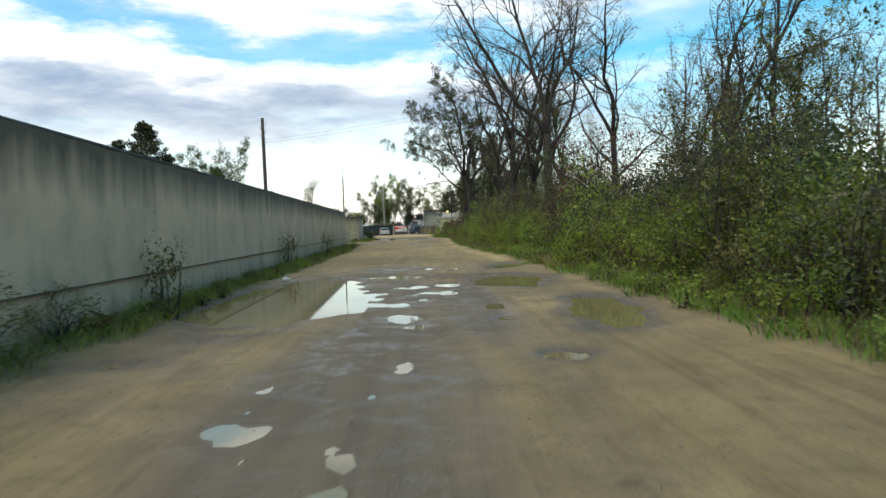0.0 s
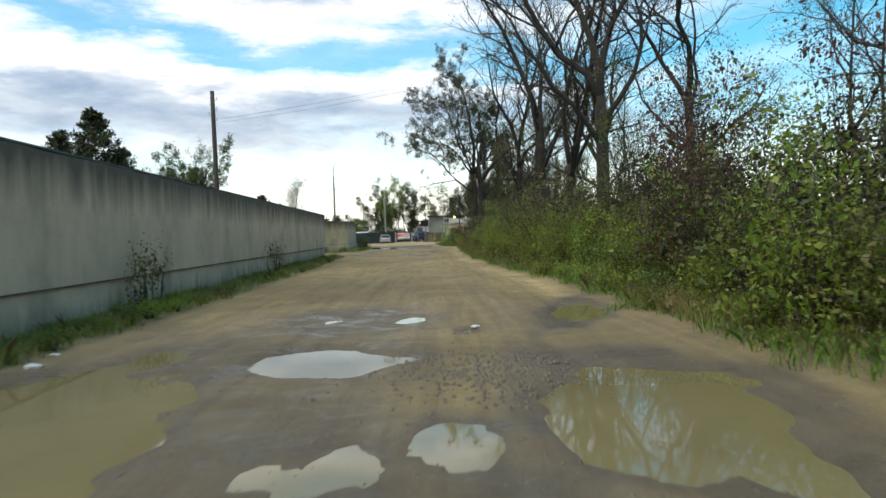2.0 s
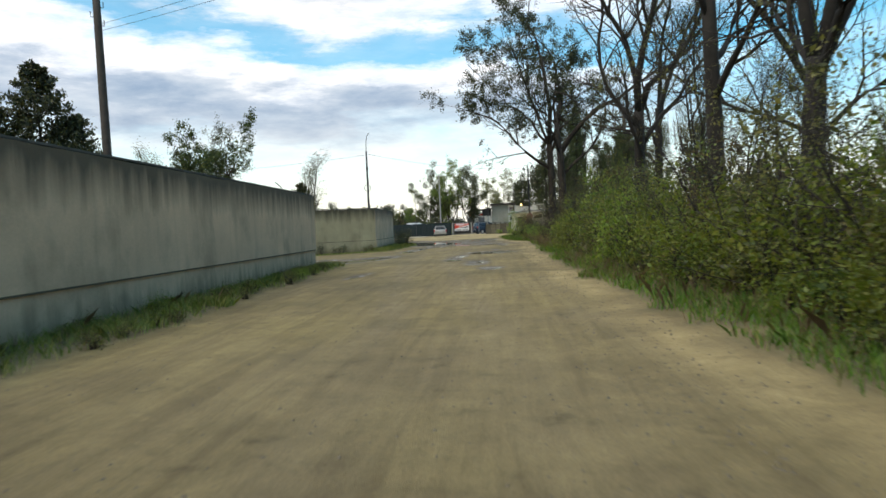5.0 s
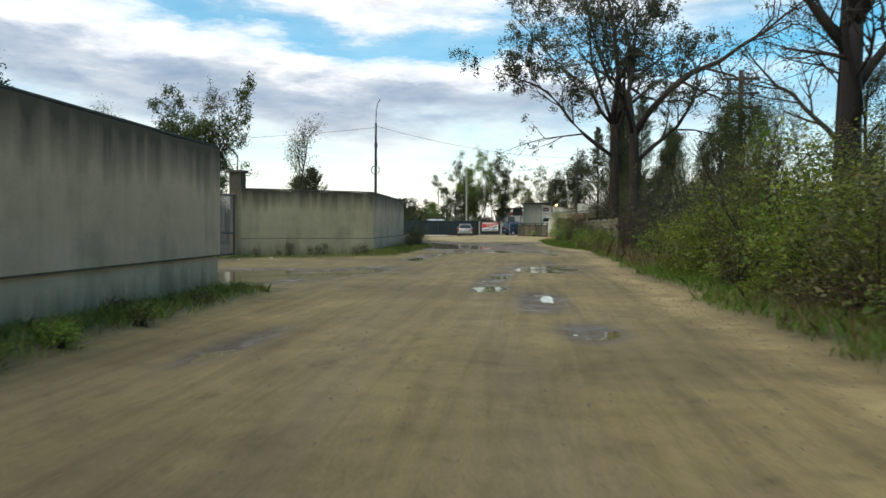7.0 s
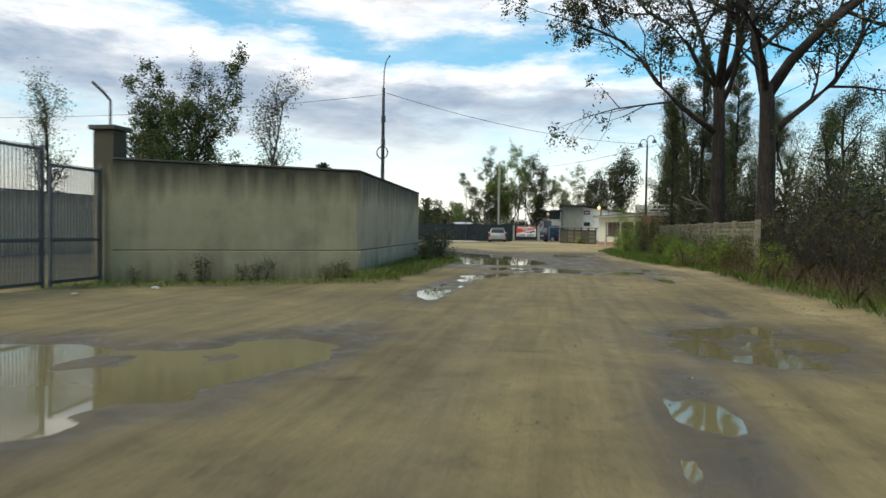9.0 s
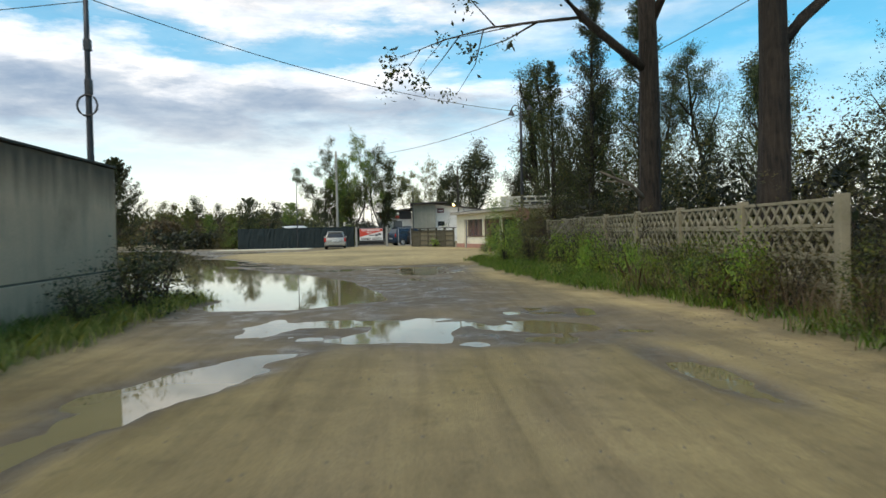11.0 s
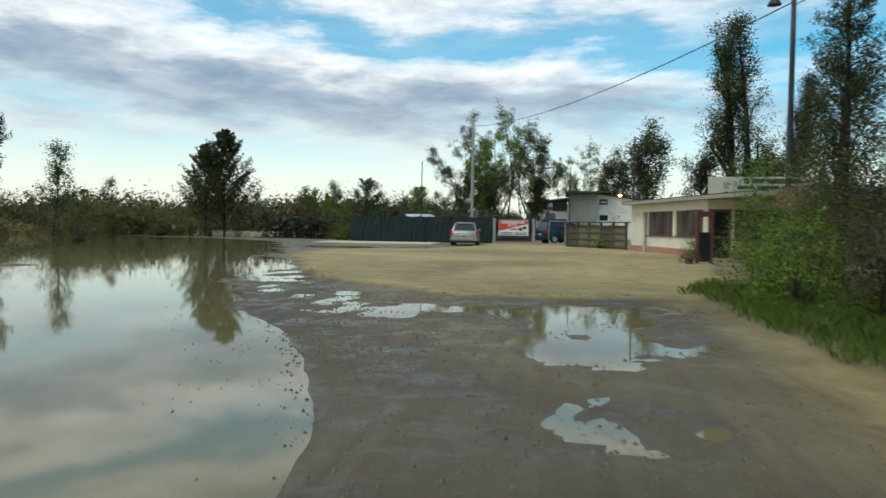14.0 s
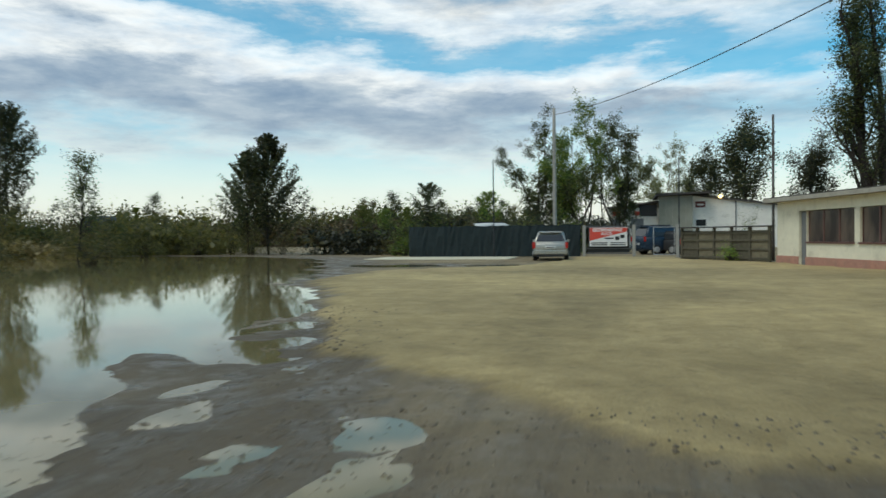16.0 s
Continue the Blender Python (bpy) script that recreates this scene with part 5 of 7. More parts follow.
def rounded(y, w, z0, z1, r=0.1, tuck=0.0):
    """A ring across the car: rounded box, drawn in towards the top by tuck."""
    pts = []
    for cx, cz, a0 in ((1, 1, 0), (-1, 1, 90), (-1, -1, 180), (1, -1, 270)):
        for k in range(4):
            a = radians(a0 + 30 * k)
            x = cx * (w - r) + r * math.cos(a)
            z = (z1 - r if cz > 0 else z0 + r) + r * math.sin(a)
            pts.append((x * (1 - tuck * (z - z0) / max(0.01, z1 - z0)), y, z))
    return pts


def car(label, at, turn, paint, length=4.5, width=1.75, height=1.5, belt=0.92, tall=False):
    """Nose towards +y; the origin lies under the middle of the tail."""
    t = thing("car", label, "car", at, turn, "parked cars")
    w, l = width / 2, length
    body = loft([rounded(0.0, w * 0.86, 0.42, belt - 0.08, 0.14), rounded(0.07, w * 0.97, 0.28, belt, 0.12), rounded(l * 0.25, w, 0.24, belt + 0.01, 0.12), rounded(l * 0.6, w, 0.24, belt - 0.02, 0.12),
                 rounded(l * 0.85, w * 0.98, 0.26, belt - 0.12, 0.14), rounded(l * 0.97, w * 0.9, 0.30, belt - 0.26, 0.14), rounded(l, w * 0.8, 0.36, belt - 0.36, 0.1)])
    part("body", mesh_of("body", body, True), paint, t)
    back = 0.12 if tall else 0.22
    cab = loft([rounded(back, w * 0.93, belt - 0.1, belt + 0.04, 0.06, 0.0), rounded(back + 0.30, w * 0.93, belt - 0.1, height - 0.06, 0.14, 0.2), rounded(l * 0.22, w * 0.94, belt - 0.1, height, 0.14, 0.2),
                rounded(l * 0.48, w * 0.94, belt - 0.1, height - 0.02, 0.14, 0.2), rounded(l * 0.60, w * 0.94, belt - 0.1, height - 0.28, 0.12, 0.14), rounded(l * 0.71, w * 0.92, belt - 0.1, belt, 0.05, 0)])
    part("cabin", mesh_of("cabin", cab, True), paint, t)
    h0, h1 = belt + 0.07, height - 0.14
    rear = prism([(-w * 0.80, 0), (w * 0.80, 0), (w * 0.68, h1 - h0), (-w * 0.68, h1 - h0)], 0.03, "y", 0.01)
    ob = part("rear_window", rear, GLASS, t)
    ob.matrix_basis = pose(0, back + 0.0, h0, -math.degrees(math.atan2(0.26, height - belt - 0.1)), 0, 0)
    for s in (-1, 1):
        side = prism([(back + 0.5, 0.0), (l * 0.65, 0.0), (l * 0.52, h1 - h0), (back + 0.62, h1 - h0)], 0.02, "x", 0.004)
        ob = part("side_window", side, GLASS, t)
        ob.matrix_basis = pose(s * (w * 0.91) - 0.01, 0, h0, 0, -s * 16, 0)
        part("tail_light", box((s * w * 0.93 - 0.08, -0.012, belt - 0.28), (s * w * 0.93 + 0.08 if s < 0 else s * w * 0.93 + 0.05, 0.1, belt + 0.04), 0.02), RED_LENS, t)
        part("roof_rail", box((s * w * 0.66 - 0.015, l * 0.12, height - 0.02), (s * w * 0.66 + 0.015, l * 0.45, height + 0.045), 0.01), DARK_METAL, t)
        part("mirror", box((s * (w + 0.02) - 0.07, l * 0.58, belt + 0.02), (s * (w + 0.02) + 0.07, l * 0.58 + 0.07, belt + 0.16), 0.02), paint, t)
        for y in (l * 0.19, l * 0.80):
            bm = bmesh.new()
            bmesh.ops.create_cone(bm, cap_ends=True, segments=24, radius1=0.32, radius2=0.32, depth=0.21, matrix=Matrix.Translation((s * (w - 0.09), y, 0.32)) @ Matrix.Rotation(radians(90), 4, "Y"))
            bmesh.ops.bevel(bm, geom=list(bm.edges), offset=0.02, segments=2, affect="EDGES")
            wh = part("wheel", bm, RUBBER, t)
            bm = bmesh.new()
            bmesh.ops.create_cone(bm, cap_ends=True, segments=20, radius1=0.2, radius2=0.17, depth=0.03, matrix=Matrix.Translation((s * (w + 0.025), y, 0.32)) @ Matrix.Rotation(radians(90 * s), 4, "Y"))
            part("rim", bm, GALVANISED, wh)
    part("bumper", box((-w * 0.93, -0.06, 0.34), (w * 0.93, 0.08, 0.56), 0.04), paint, t)
    part("bumper_skirt", box((-w * 0.8, -0.03, 0.22), (w * 0.8, 0.1, 0.335), 0.02), BLACK_TRIM, t)
    plate = part("number_plate", box((-0.26, -0.075, 0.64), (0.26, 0.0, 0.75), 0.006), BANNER_WHITE, t)
    part("plate_bar", box((-0.2, -0.08, 0.675), (0.2, -0.0755, 0.715), 0), BANNER_BLACK, plate)
    part("spoiler", box((-w * 0.62, back + 0.14, height - 0.09), (w * 0.62, back + 0.4, height - 0.035), 0.02), paint, t)
    return t


car("silver estate car parked with its tail to the yard", (-6.70, 131.9, 0.03), 5, SILVER)
car("dark blue off-road car parked behind the yard gate", (-2.3, 143.4, 0.03), -62, BLUE_PAINT, 4.4, 1.8, 1.85, 1.12, True)
car("black car parked behind the yard gate", (0.9, 142.6, 0.03), 40, BLACK_TRIM, 4.2, 1.72, 1.45, 0.92)
car("white estate car behind the netted fence", (-12.9, 141.2, 0.03), -75, WHITE_PAINT, 4.6, 1.8, 2.15, 1.4, True)


def lorry(at, turn):
    t = thing("lorry", "blue lorry cab half hidden by scrub", "lorry", at, turn)
    part("cab", box((-1.2, 0, 0.9), (1.2, 2.0, 3.4), 0.2), TRUCK_BLUE, t)
    part("flat_bed", box((-1.2, -6.0, 0.9), (1.2, -0.2, 1.3), 0.05), DARK_METAL, t)
    part("windscreen", box((-1.0, 1.98, 2.0), (1.0, 2.02, 3.0), 0.02), GLASS, t)
    for s in (-1, 1):
        for y in (1.0, -4.8):
            bm = bmesh.new()
            bmesh.ops.create_cone(bm, cap_ends=True, segments=20, radius1=0.5, radius2=0.5, depth=0.3, matrix=Matrix.Translation((s * 1.05, y, 0.5)) @ Matrix.Rotation(radians(90), 4, "Y"))
            part("wheel", bm, RUBBER, t)
    return t


lorry((-50.5, 150.5, 0.1), -70)

# ---- trees ----
# tall half-bare trees along the right of the track: one trunk, then great limbs
ROW = dict(kids=(5, 11, 9), angles=(40, 42, 46), ratio=(0.5, 0.42, 0.45), lift=0.2, wobble=0.13, limbs=True)
tall_a = tree_meshes(1, 17.0, 0.31, 5200, 0.08, cloud=0.2, stem=6.5, tilts=((10, 40, 1), (22, 170, 1), (42, 200, 0.72), (34, 350, 0.85), (26, 90, 1), (48, 60, 0.6)), lengths=(12, 11, 8, 9, 9.5, 6), **ROW)
tall_b = tree_meshes(2, 16.0, 0.29, 5600, 0.08, cloud=0.2, stem=4.6, tilts=((12, 190, 1), (16, 10, 1), (40, 150, 0.85), (38, 300, 0.9), (30, 240, 1)), lengths=(12.5, 12, 8, 8, 9), **ROW)
tall_c = tree_meshes(3, 18.0, 0.27, 5200, 0.08, cloud=0.2, stem=8.0, tilts=((8, 100, 1), (24, 210, 1), (30, 330, 0.86), (46, 180, 0.72), (44, 20, 0.6)), lengths=(11, 10, 8, 7, 6), **ROW)
for k, (m, x, y, turn, sc) in enumerate(((tall_a, 7.9, 43.4, 20, 0.95), (tall_b, 8.1, 50.2, 130, 0.95), (tall_c, 7.5, 54.8, 250, 0.95), (tall_a, 7.5, 64.4, 200, 0.9),
                                         (tall_c, 9.2, 69.0, 80, 0.8), (tall_b, 11.5, 58.0, 15, 0.85), (tall_c, 12.5, 47.0, 310, 0.85), (tall_b, 10.6, 27.5, 160, 0.62))):
    plant_tree("tree", "tall half-bare tree with fine brown twigs beside the track", m, (x, y, 0), turn, sc, leaves=LEAF_OLIVE, group="row of bare trees")
OLD = dict(kids=(5, 10, 8), angles=(44, 46, 48), ratio=(0.5, 0.45, 0.42), lift=0.12, wobble=0.15, limbs=True)
old_a = tree_meshes(5, 20.0, 0.34, 34000, 0.14, cloud=0.22, bunch=30, leaf_levels=(3,), stem=8.0, tilts=((52, 180, 0.72), (30, 120, 1), (14, 250, 1), (20, 20, 1), (42, 330, 0.85), (40, 215, 1)), lengths=(9.5, 11, 12.5, 12, 8, 9.5), **OLD)
old_b = tree_meshes(6, 19.0, 0.35, 18000, 0.13, cloud=0.22, bunch=24, leaf_levels=(3,), stem=6.6, tilts=((12, 170, 1), (26, 15, 1), (46, 350, 0.75), (30, 250, 1), (36, 100, 0.9)), lengths=(12, 12, 8.5, 10, 8.5), **OLD)
old_tree = plant_tree("tree", "broad old tree with brown bark and thinning leaves near the fork", old_a, (5.9, 93.0, 0), 0, 1.0, bark=BARK_OLD, leaves=LEAF_DARK, group="old trees at the fork")
plant_tree("tree", "broad old tree with brown bark and thinning leaves near the fork", old_b, (6.2, 87.0, 0), 0, 1.0, bark=BARK_OLD, leaves=LEAF_DARK, group="old trees at the fork")

# broken pale limb on the trunk nearest the fence
stub = Soup()
stub.tube([(-0.15, -0.1, 2.15), (-0.55, -0.25, 2.5), (-1.0, -0.4, 2.66), (-1.5, -0.6, 2.85)], [0.075, 0.06, 0.045, 0.02], 7)
for a, b in (((-0.55, -0.25, 2.5), (-0.9, -0.3, 2.95)), ((-0.8, -0.33, 2.58), (-1.3, -0.2, 2.62)), ((-1.0, -0.4, 2.66), (-1.35, -0.7, 3.1)), ((-0.4, -0.2, 2.4), (-1.1, -0.5, 2.3))):
    stub.tube([a, b], [0.028, 0.008], 5)
part("broken_limb", stub.mesh("broken_limb"), BARK_PALE, old_tree, "broken pale limb with splintered twigs")

# saplings with pale leaves rising out of the thicket
SAP = dict(kids=(12, 6), angles=(40, 45), ratio=(0.34, 0.4), bare=0.15, lift=0.35, wobble=0.12, spread=0.1)
sap_a = tree_meshes(11, 6.5, 0.055, 4200, 0.044, 5, 0.12, (1, 2), **SAP)
sap_b = tree_meshes(12, 7.5, 0.06, 3600, 0.044, 5, 0.12, (1, 2), **SAP)
sap_c = tree_meshes(13, 5.5, 0.05, 4600, 0.044, 5, 0.13, (1, 2), **SAP)
r = random.Random(4)
for k in range(38):
    y = 8 + k * 2.0 + r.uniform(-0.6, 0.6)
    x = float(right_edge(y)) + r.uniform(3.6, 8.0)
    m = r.choice((sap_a, sap_b, sap_c))
    plant_tree("sapling", "thin young tree with sparse leaves in the thicket", m, (x, y, 0), r.uniform(0, 360), r.uniform(0.7, 1.2), leaves=r.choice((LEAF_OLIVE, LEAF_GREEN, LEAF_MID)), group="saplings", category="sapling")

# dense dark trees behind the lattice fence
DENSE = dict(kids=(22, 6, 3), angles=(46, 42, 45), ratio=(0.30, 0.45, 0.5), bare=0.08, lift=0.28, wobble=0.08, spread=0.0, taper=0.8)
dark_a = tree_meshes(21, 12.0, 0.2, 16000, 0.095, 6, 0.26, (1, 2, 3), bunch=16, **DENSE)
dark_b = tree_meshes(22, 10.5, 0.18, 16000, 0.095, 6, 0.28, (1, 2, 3), bunch=16, **dict(DENSE, ratio=(0.34, 0.45, 0.5), angles=(44, 42, 45), kids=(18, 6, 3), wobble=0.1))
dark_c = tree_meshes(24, 10.0, 0.15, 26000, 0.06, 6, 0.2, (2, 3), bunch=26, **dict(DENSE, ratio=(0.36, 0.45, 0.5), angles=(46, 44, 45), kids=(13, 6, 4), bare=0.2, wobble=0.13, lift=0.3))
dark_plume = plume_meshes(25, 11.5, 4.2, 190, 130, 0.085, 38, "cone", 0.16, 0.13)
poplar_a = tree_meshes(23, 18.0, 0.26, 24000, 0.15, 6, 0.4, (2, 3), bunch=12, **dict(DENSE, kids=(16, 6, 3), angles=(32, 32, 40), ratio=(0.26, 0.42, 0.45), lift=0.3, bare=0.12, wobble=0.1, forks=3))
for m, x, y, turn, sc in ((dark_plume, 6.5, 108.2, 10, 0.84), (dark_plume, 7.9, 106.0, 70, 1.12), (dark_b, 9.0, 108.5, 100, 0.9), (dark_plume, 9.2, 103.0, 160, 1.0), (dark_b, 8.6, 115.5, 220, 0.8), (dark_c, 12.5, 109.0, 10, 1.0), (dark_a, 15.0, 94.0, 280, 0.8),
                          (dark_b, 14.5, 78.0, 20, 0.8), (dark_b, 13.6, 100.5, 310, 0.8), (dark_c, 11.6, 103.0, 200, 0.95), (dark_b, 16.0, 104.0, 20, 1.0), (dark_b, 8.9, 78.5, 200, 0.7), (dark_c, 10.6, 86.5, 300, 0.8)):
    plant_tree("tree", "dense dark green tree behind the lattice fence", m, (x, y, 0), turn, sc, leaves=LEAF_DARK if turn % 30 == 0 else LEAF_MID, group="dark trees")
for x, y, turn, sc in ((13.5, 27.5, 40, 0.72), (12.6, 20.5, 190, 0.66), (14.5, 35.0, 300, 0.75)):
    plant_tree("tree", "dense olive-green tree behind the thicket", dark_b, (x, y, 0), turn, sc, leaves=LEAF_OLIVE, group="trees behind the thicket")
plant_tree("poplar", "tall columnar poplar behind the cream building", poplar_a, (16.5, 160.0, 0), 0, 1.34, leaves=LEAF_MID)
plant_tree("poplar", "tall columnar poplar behind the cream building", poplar_a, (22.5, 164.0, 0), 90, 1.05, leaves=LEAF_DARK)

# trees behind the long wall
conifer = plume_meshes(31, 12.2, 9.0, 190, 80, 0.24, 22, "cone", 0.2, 0.16)
plant_tree("conifer", "dark pointed conifer behind the long wall", conifer, (-27.3, 78.0, 0), 0, 1.06, leaves=LEAF_DARK, category="tree")
plant_tree("conifer", "dark pointed conifer behind the long wall", conifer, (-29.6, 76.6, 0), 120, 0.9, leaves=LEAF_DARK, category="tree")
plant_tree("conifer", "dark pointed conifer behind the long wall", conifer, (-25.6, 79.0, 0), 220, 0.8, leaves=LEAF_DARK, category="tree")
airy = tree_meshes(32, 16.5, 0.24, 17000, 0.24, 6, 0.32, (2, 3), bunch=22, stem=2.6, tilts=((5, 60, 1), (17, 0, 1), (18, 180, 1), (33, 10, 0.9), (35, 190, 0.9), (27, 270, 0.9), (27, 90, 0.9)), lengths=(13, 12, 11.5, 9.5, 9, 9, 9), kids=(5, 9, 5), angles=(30, 40, 46), ratio=(0.4, 0.27, 0.45), lift=0.16, wobble=0.09)
plant_tree("tree", "airy green tree standing behind the wall", airy, (-32.2, 114.7, 0), 0, 1.0, leaves=LEAF_MID)
slim_far = tree_meshes(34, 7.2, 0.10, 2400, 0.17, 5, 0.3, (2,), bunch=8, kids=(15, 7), angles=(44, 44), ratio=(0.34, 0.42), bare=0.2, lift=0.25, wobble=0.06, spread=0.0)
slim = tree_meshes(33, 7.2, 0.09, 3600, 0.09, 5, 0.26, (2,), bunch=12, kids=(15, 7), angles=(40, 44), ratio=(0.32, 0.42), bare=0.25, lift=0.25, wobble=0.05, spread=0.0)
plant_tree("tree", "slender small-leaved tree behind the yard wall", slim, (-12.7, 87.2, 0), 0, 1.0, leaves=LEAF_MID)
plant_tree("tree", "slender tree seen above the gate", slim, (-29.7, 96.4, 0), 100, 1.35, leaves=LEAF_MID)
plant_tree("tree", "dark tree in the yard behind the gate", dark_b, (-28.0, 72.0, 0), 100, 0.62, leaves=LEAF_DARK)
plant_tree("tree", "dark tree in the yard behind the gate", dark_b, (-26.0, 82.0, 0), 20, 0.55, leaves=LEAF_DARK)
plant_tree("tree", "dark tree in the yard behind the gate", dark_a, (-34.0, 64.0, 0), 50, 0.75, leaves=LEAF_DARK)

round_t = tree_meshes(43, 12.5, 0.28, 11000, 0.26, 6, 0.62, (1, 2, 3), bunch=8, kids=(15, 6, 3), angles=(46, 45, 45), ratio=(0.36, 0.45, 0.5), bare=0.15, lift=0.2, wobble=0.1, spread=0.1)

# across the flooded yard
duo = plume_meshes(41, 9.6, 9.2, 170, 110, 0.19, 46, "cone", 0.12, 0.09)
oval_s = plume_meshes(46, 12.0, 7.0, 90, 55, 0.34, 38, "oval", 0.2, 0.16)
oval = plume_meshes(45, 12.6, 6.6, 150, 110, 0.22, 45, "oval", 0.2, 0.11)
plant_tree("tree", "bushy dark green young tree beyond the water", duo, (-30.4, 146.8, 0), 0, 0.98, leaves=LEAF_MID, group="young trees beyond the water")
plant_tree("tree", "bushy dark green young tree beyond the water", duo, (-32.6, 147.4, 0), 130, 0.86, leaves=LEAF_MID, group="young trees beyond the water")
plant_tree("tree", "rounded leafy tree beyond the water", oval, (-55.6, 146.5, 0), 40, 1.0, leaves=LEAF_MID)
plant_tree("tree", "thin tree beyond the water", slim_far, (-41.0, 138.5, 0), 10, 0.98, leaves=LEAF_MID)
plant_tree("tree", "small tree far beyond the water", slim_far, (-54.7, 164.1, 0), 80, 0.85, leaves=LEAF_DARK)
# the tall clump behind the car and the trees beyond it: many upright stems from one foot
CLUMP = dict(kids=(5, 10, 6), angles=(30, 46, 46), ratio=(0.4, 0.26, 0.45), lift=0.2, wobble=0.13)
clump = tree_meshes(42, 13.0, 0.2, 24000, 0.15, 6, 0.30, (3,), bunch=30, stem=0.8, tilts=((3, 40, 1), (17, 180, 1), (11, 350, 1), (8, 90, 1), (22, 200, 0.8), (15, 20, 1)), lengths=(12.5, 10.5, 12, 10, 7, 8), **CLUMP)
clump_b = tree_meshes(44, 12.0, 0.2, 20000, 0.15, 6, 0.30, (3,), bunch=30, stem=1.4, tilts=((6, 160, 1), (14, 340, 1), (24, 180, 0.8), (10, 80, 1), (20, 10, 0.8)), lengths=(11.5, 10.5, 8.5, 9, 7), **CLUMP)
for m, x, y, turn, sc in ((clump_b, -11.2, 162.0, 0, 0.98), (clump, -7.4, 162.5, 20, 1.02), (clump, -3.9, 163.0, 190, 0.97), (clump_b, -9.0, 166.0, 120, 0.8)):
    plant_tree("tree", "tall thin-crowned tree behind the netted fence", m, (x, y, 0), turn, sc, leaves=LEAF_GREEN if turn == 20 else LEAF_MID, group="clump of tall trees")
plant_tree("tree", "big dark leafy tree at the edge of the flooded yard", clump, (-33.5, 116.5, 0), 70, 1.12, leaves=LEAF_MID)
plant_tree("tree", "pale feathery tree beyond the workshop", clump, (1.0, 196.0, 0), 60, 1.05, leaves=LEAF_PALE, twig=BARK_PALE)
plant_tree("tree", "pale feathery tree beyond the workshop", clump, (6.0, 205.0, 0), 160, 0.85, leaves=LEAF_PALE, twig=BARK_PALE)
for x, y, sc in ((10.5, 186.0, 1.15), (17.5, 183.0, 0.9), (24.0, 178.0, 0.85), (7.0, 190.0, 0.9)):
    plant_tree("tree", "dark rounded tree behind the workshop roof", round_t, (x, y, 0), x * 40, sc, leaves=LEAF_DARK, group="rounded trees")

for x, y, sc in ((-16.2, 143.0, 0.40), (-13.2, 150.0, 0.38), (-18.5, 146.0, 0.28), (-9.5, 150.0, 0.30), (-22.5, 152.0, 0.3), (-26.0, 156.0, 0.34)):
    plant_tree("tree", "dark small round tree by the netted fence", oval_s, (x, y, 0), x * 70, sc, leaves=r.choice((LEAF_DARK, LEAF_GREEN)), group="round trees by the fence")

# ---- thicket along the right of the track ----
bush_a = bush_meshes(51, 2.4, 2.3, 80, 40, 0.052, spread=0.125)
bush_b = bush_meshes(52, 2.0, 2.8, 72, 40, 0.054, spread=0.13, ragged=0.4)
bush_c = bush_meshes(53, 1.6, 1.3, 54, 28, 0.062)
bush_d = bush_meshes(54, 2.8, 3.4, 76, 42, 0.06, spread=0.15, ragged=0.4)
bush_e = bush_meshes(55, 1.2, 0.8, 36, 22, 0.055, spread=0.13)
weed_m = bush_meshes(61, 1.2, 0.8, 26, 20, 0.06, stems=5, spread=0.13)
bush_f = bush_meshes(58, 3.2, 1.7, 90, 30, 0.07, spread=0.26, ragged=0.5)
hedge = bush_meshes(60, 3.2, 3.4, 120, 46, 0.058, spread=0.2, ragged=0.5)
bush_g = bush_meshes(59, 2.6, 2.3, 80, 30, 0.075, spread=0.22, ragged=0.6)
r = random.Random(9)
KINDS = ((LEAF_GREEN, "green"), (LEAF_OLIVE, "olive"), (LEAF_DARK, "dark green"), (LEAF_BRIGHT, "bright green"), (LEAF_RUSSET, "russet"))


def thicket(y0, y1, step, near, far, meshes, weights, height, label):
    y = y0
    while y < y1:
        x = float(right_edge(y)) + r.uniform(near, far)
        mat, word = r.choices(KINDS, weights)[0]
        if y > 78 and word == "russet":
            mat, word = KINDS[1]
        s = r.uniform(*height)
        plant_bush(label % word, r.choice(meshes), (x, y, 0.02), r.uniform(0, 360), (s * r.uniform(0.9, 1.2), s * r.uniform(0.9, 1.2), s), mat, "roadside thicket")
        y += step * r.uniform(0.7, 1.3)


thicket(4, 75, 1.0, 1.1, 1.8, (bush_c, bush_e, bush_e), (5, 2, 0, 5, 1), (0.6, 1.1), "low %s shrub at the edge of the track")
thicket(5, 72, 1.6, 1.7, 2.7, (bush_a, bush_b), (6, 3, 1, 4, 1), (0.8, 1.15), "leafy %s bush of the roadside thicket")
thicket(4, 86, 2.8, 3.2, 5.0, (bush_d, bush_b), (3, 5, 3, 2, 2), (0.75, 1.05), "tall %s bush at the back of the thicket")
for k in range(46):
    y = 8 + k * 0.75 + r.uniform(-0.3, 0.3)
    q = r.uniform(0.35, 0.75)
    plant_bush("low bright weed on the verge before the thicket", weed_m, (float(right_edge(y)) + r.uniform(0.25, 0.9), y, 0.05), r.uniform(0, 360), (q, q, q * r.uniform(0.6, 1.1)), r.choice((LEAF_BRIGHT, LEAF_BRIGHT, LEAF_GREEN)), "weeds along the thicket", "weed", "weed")
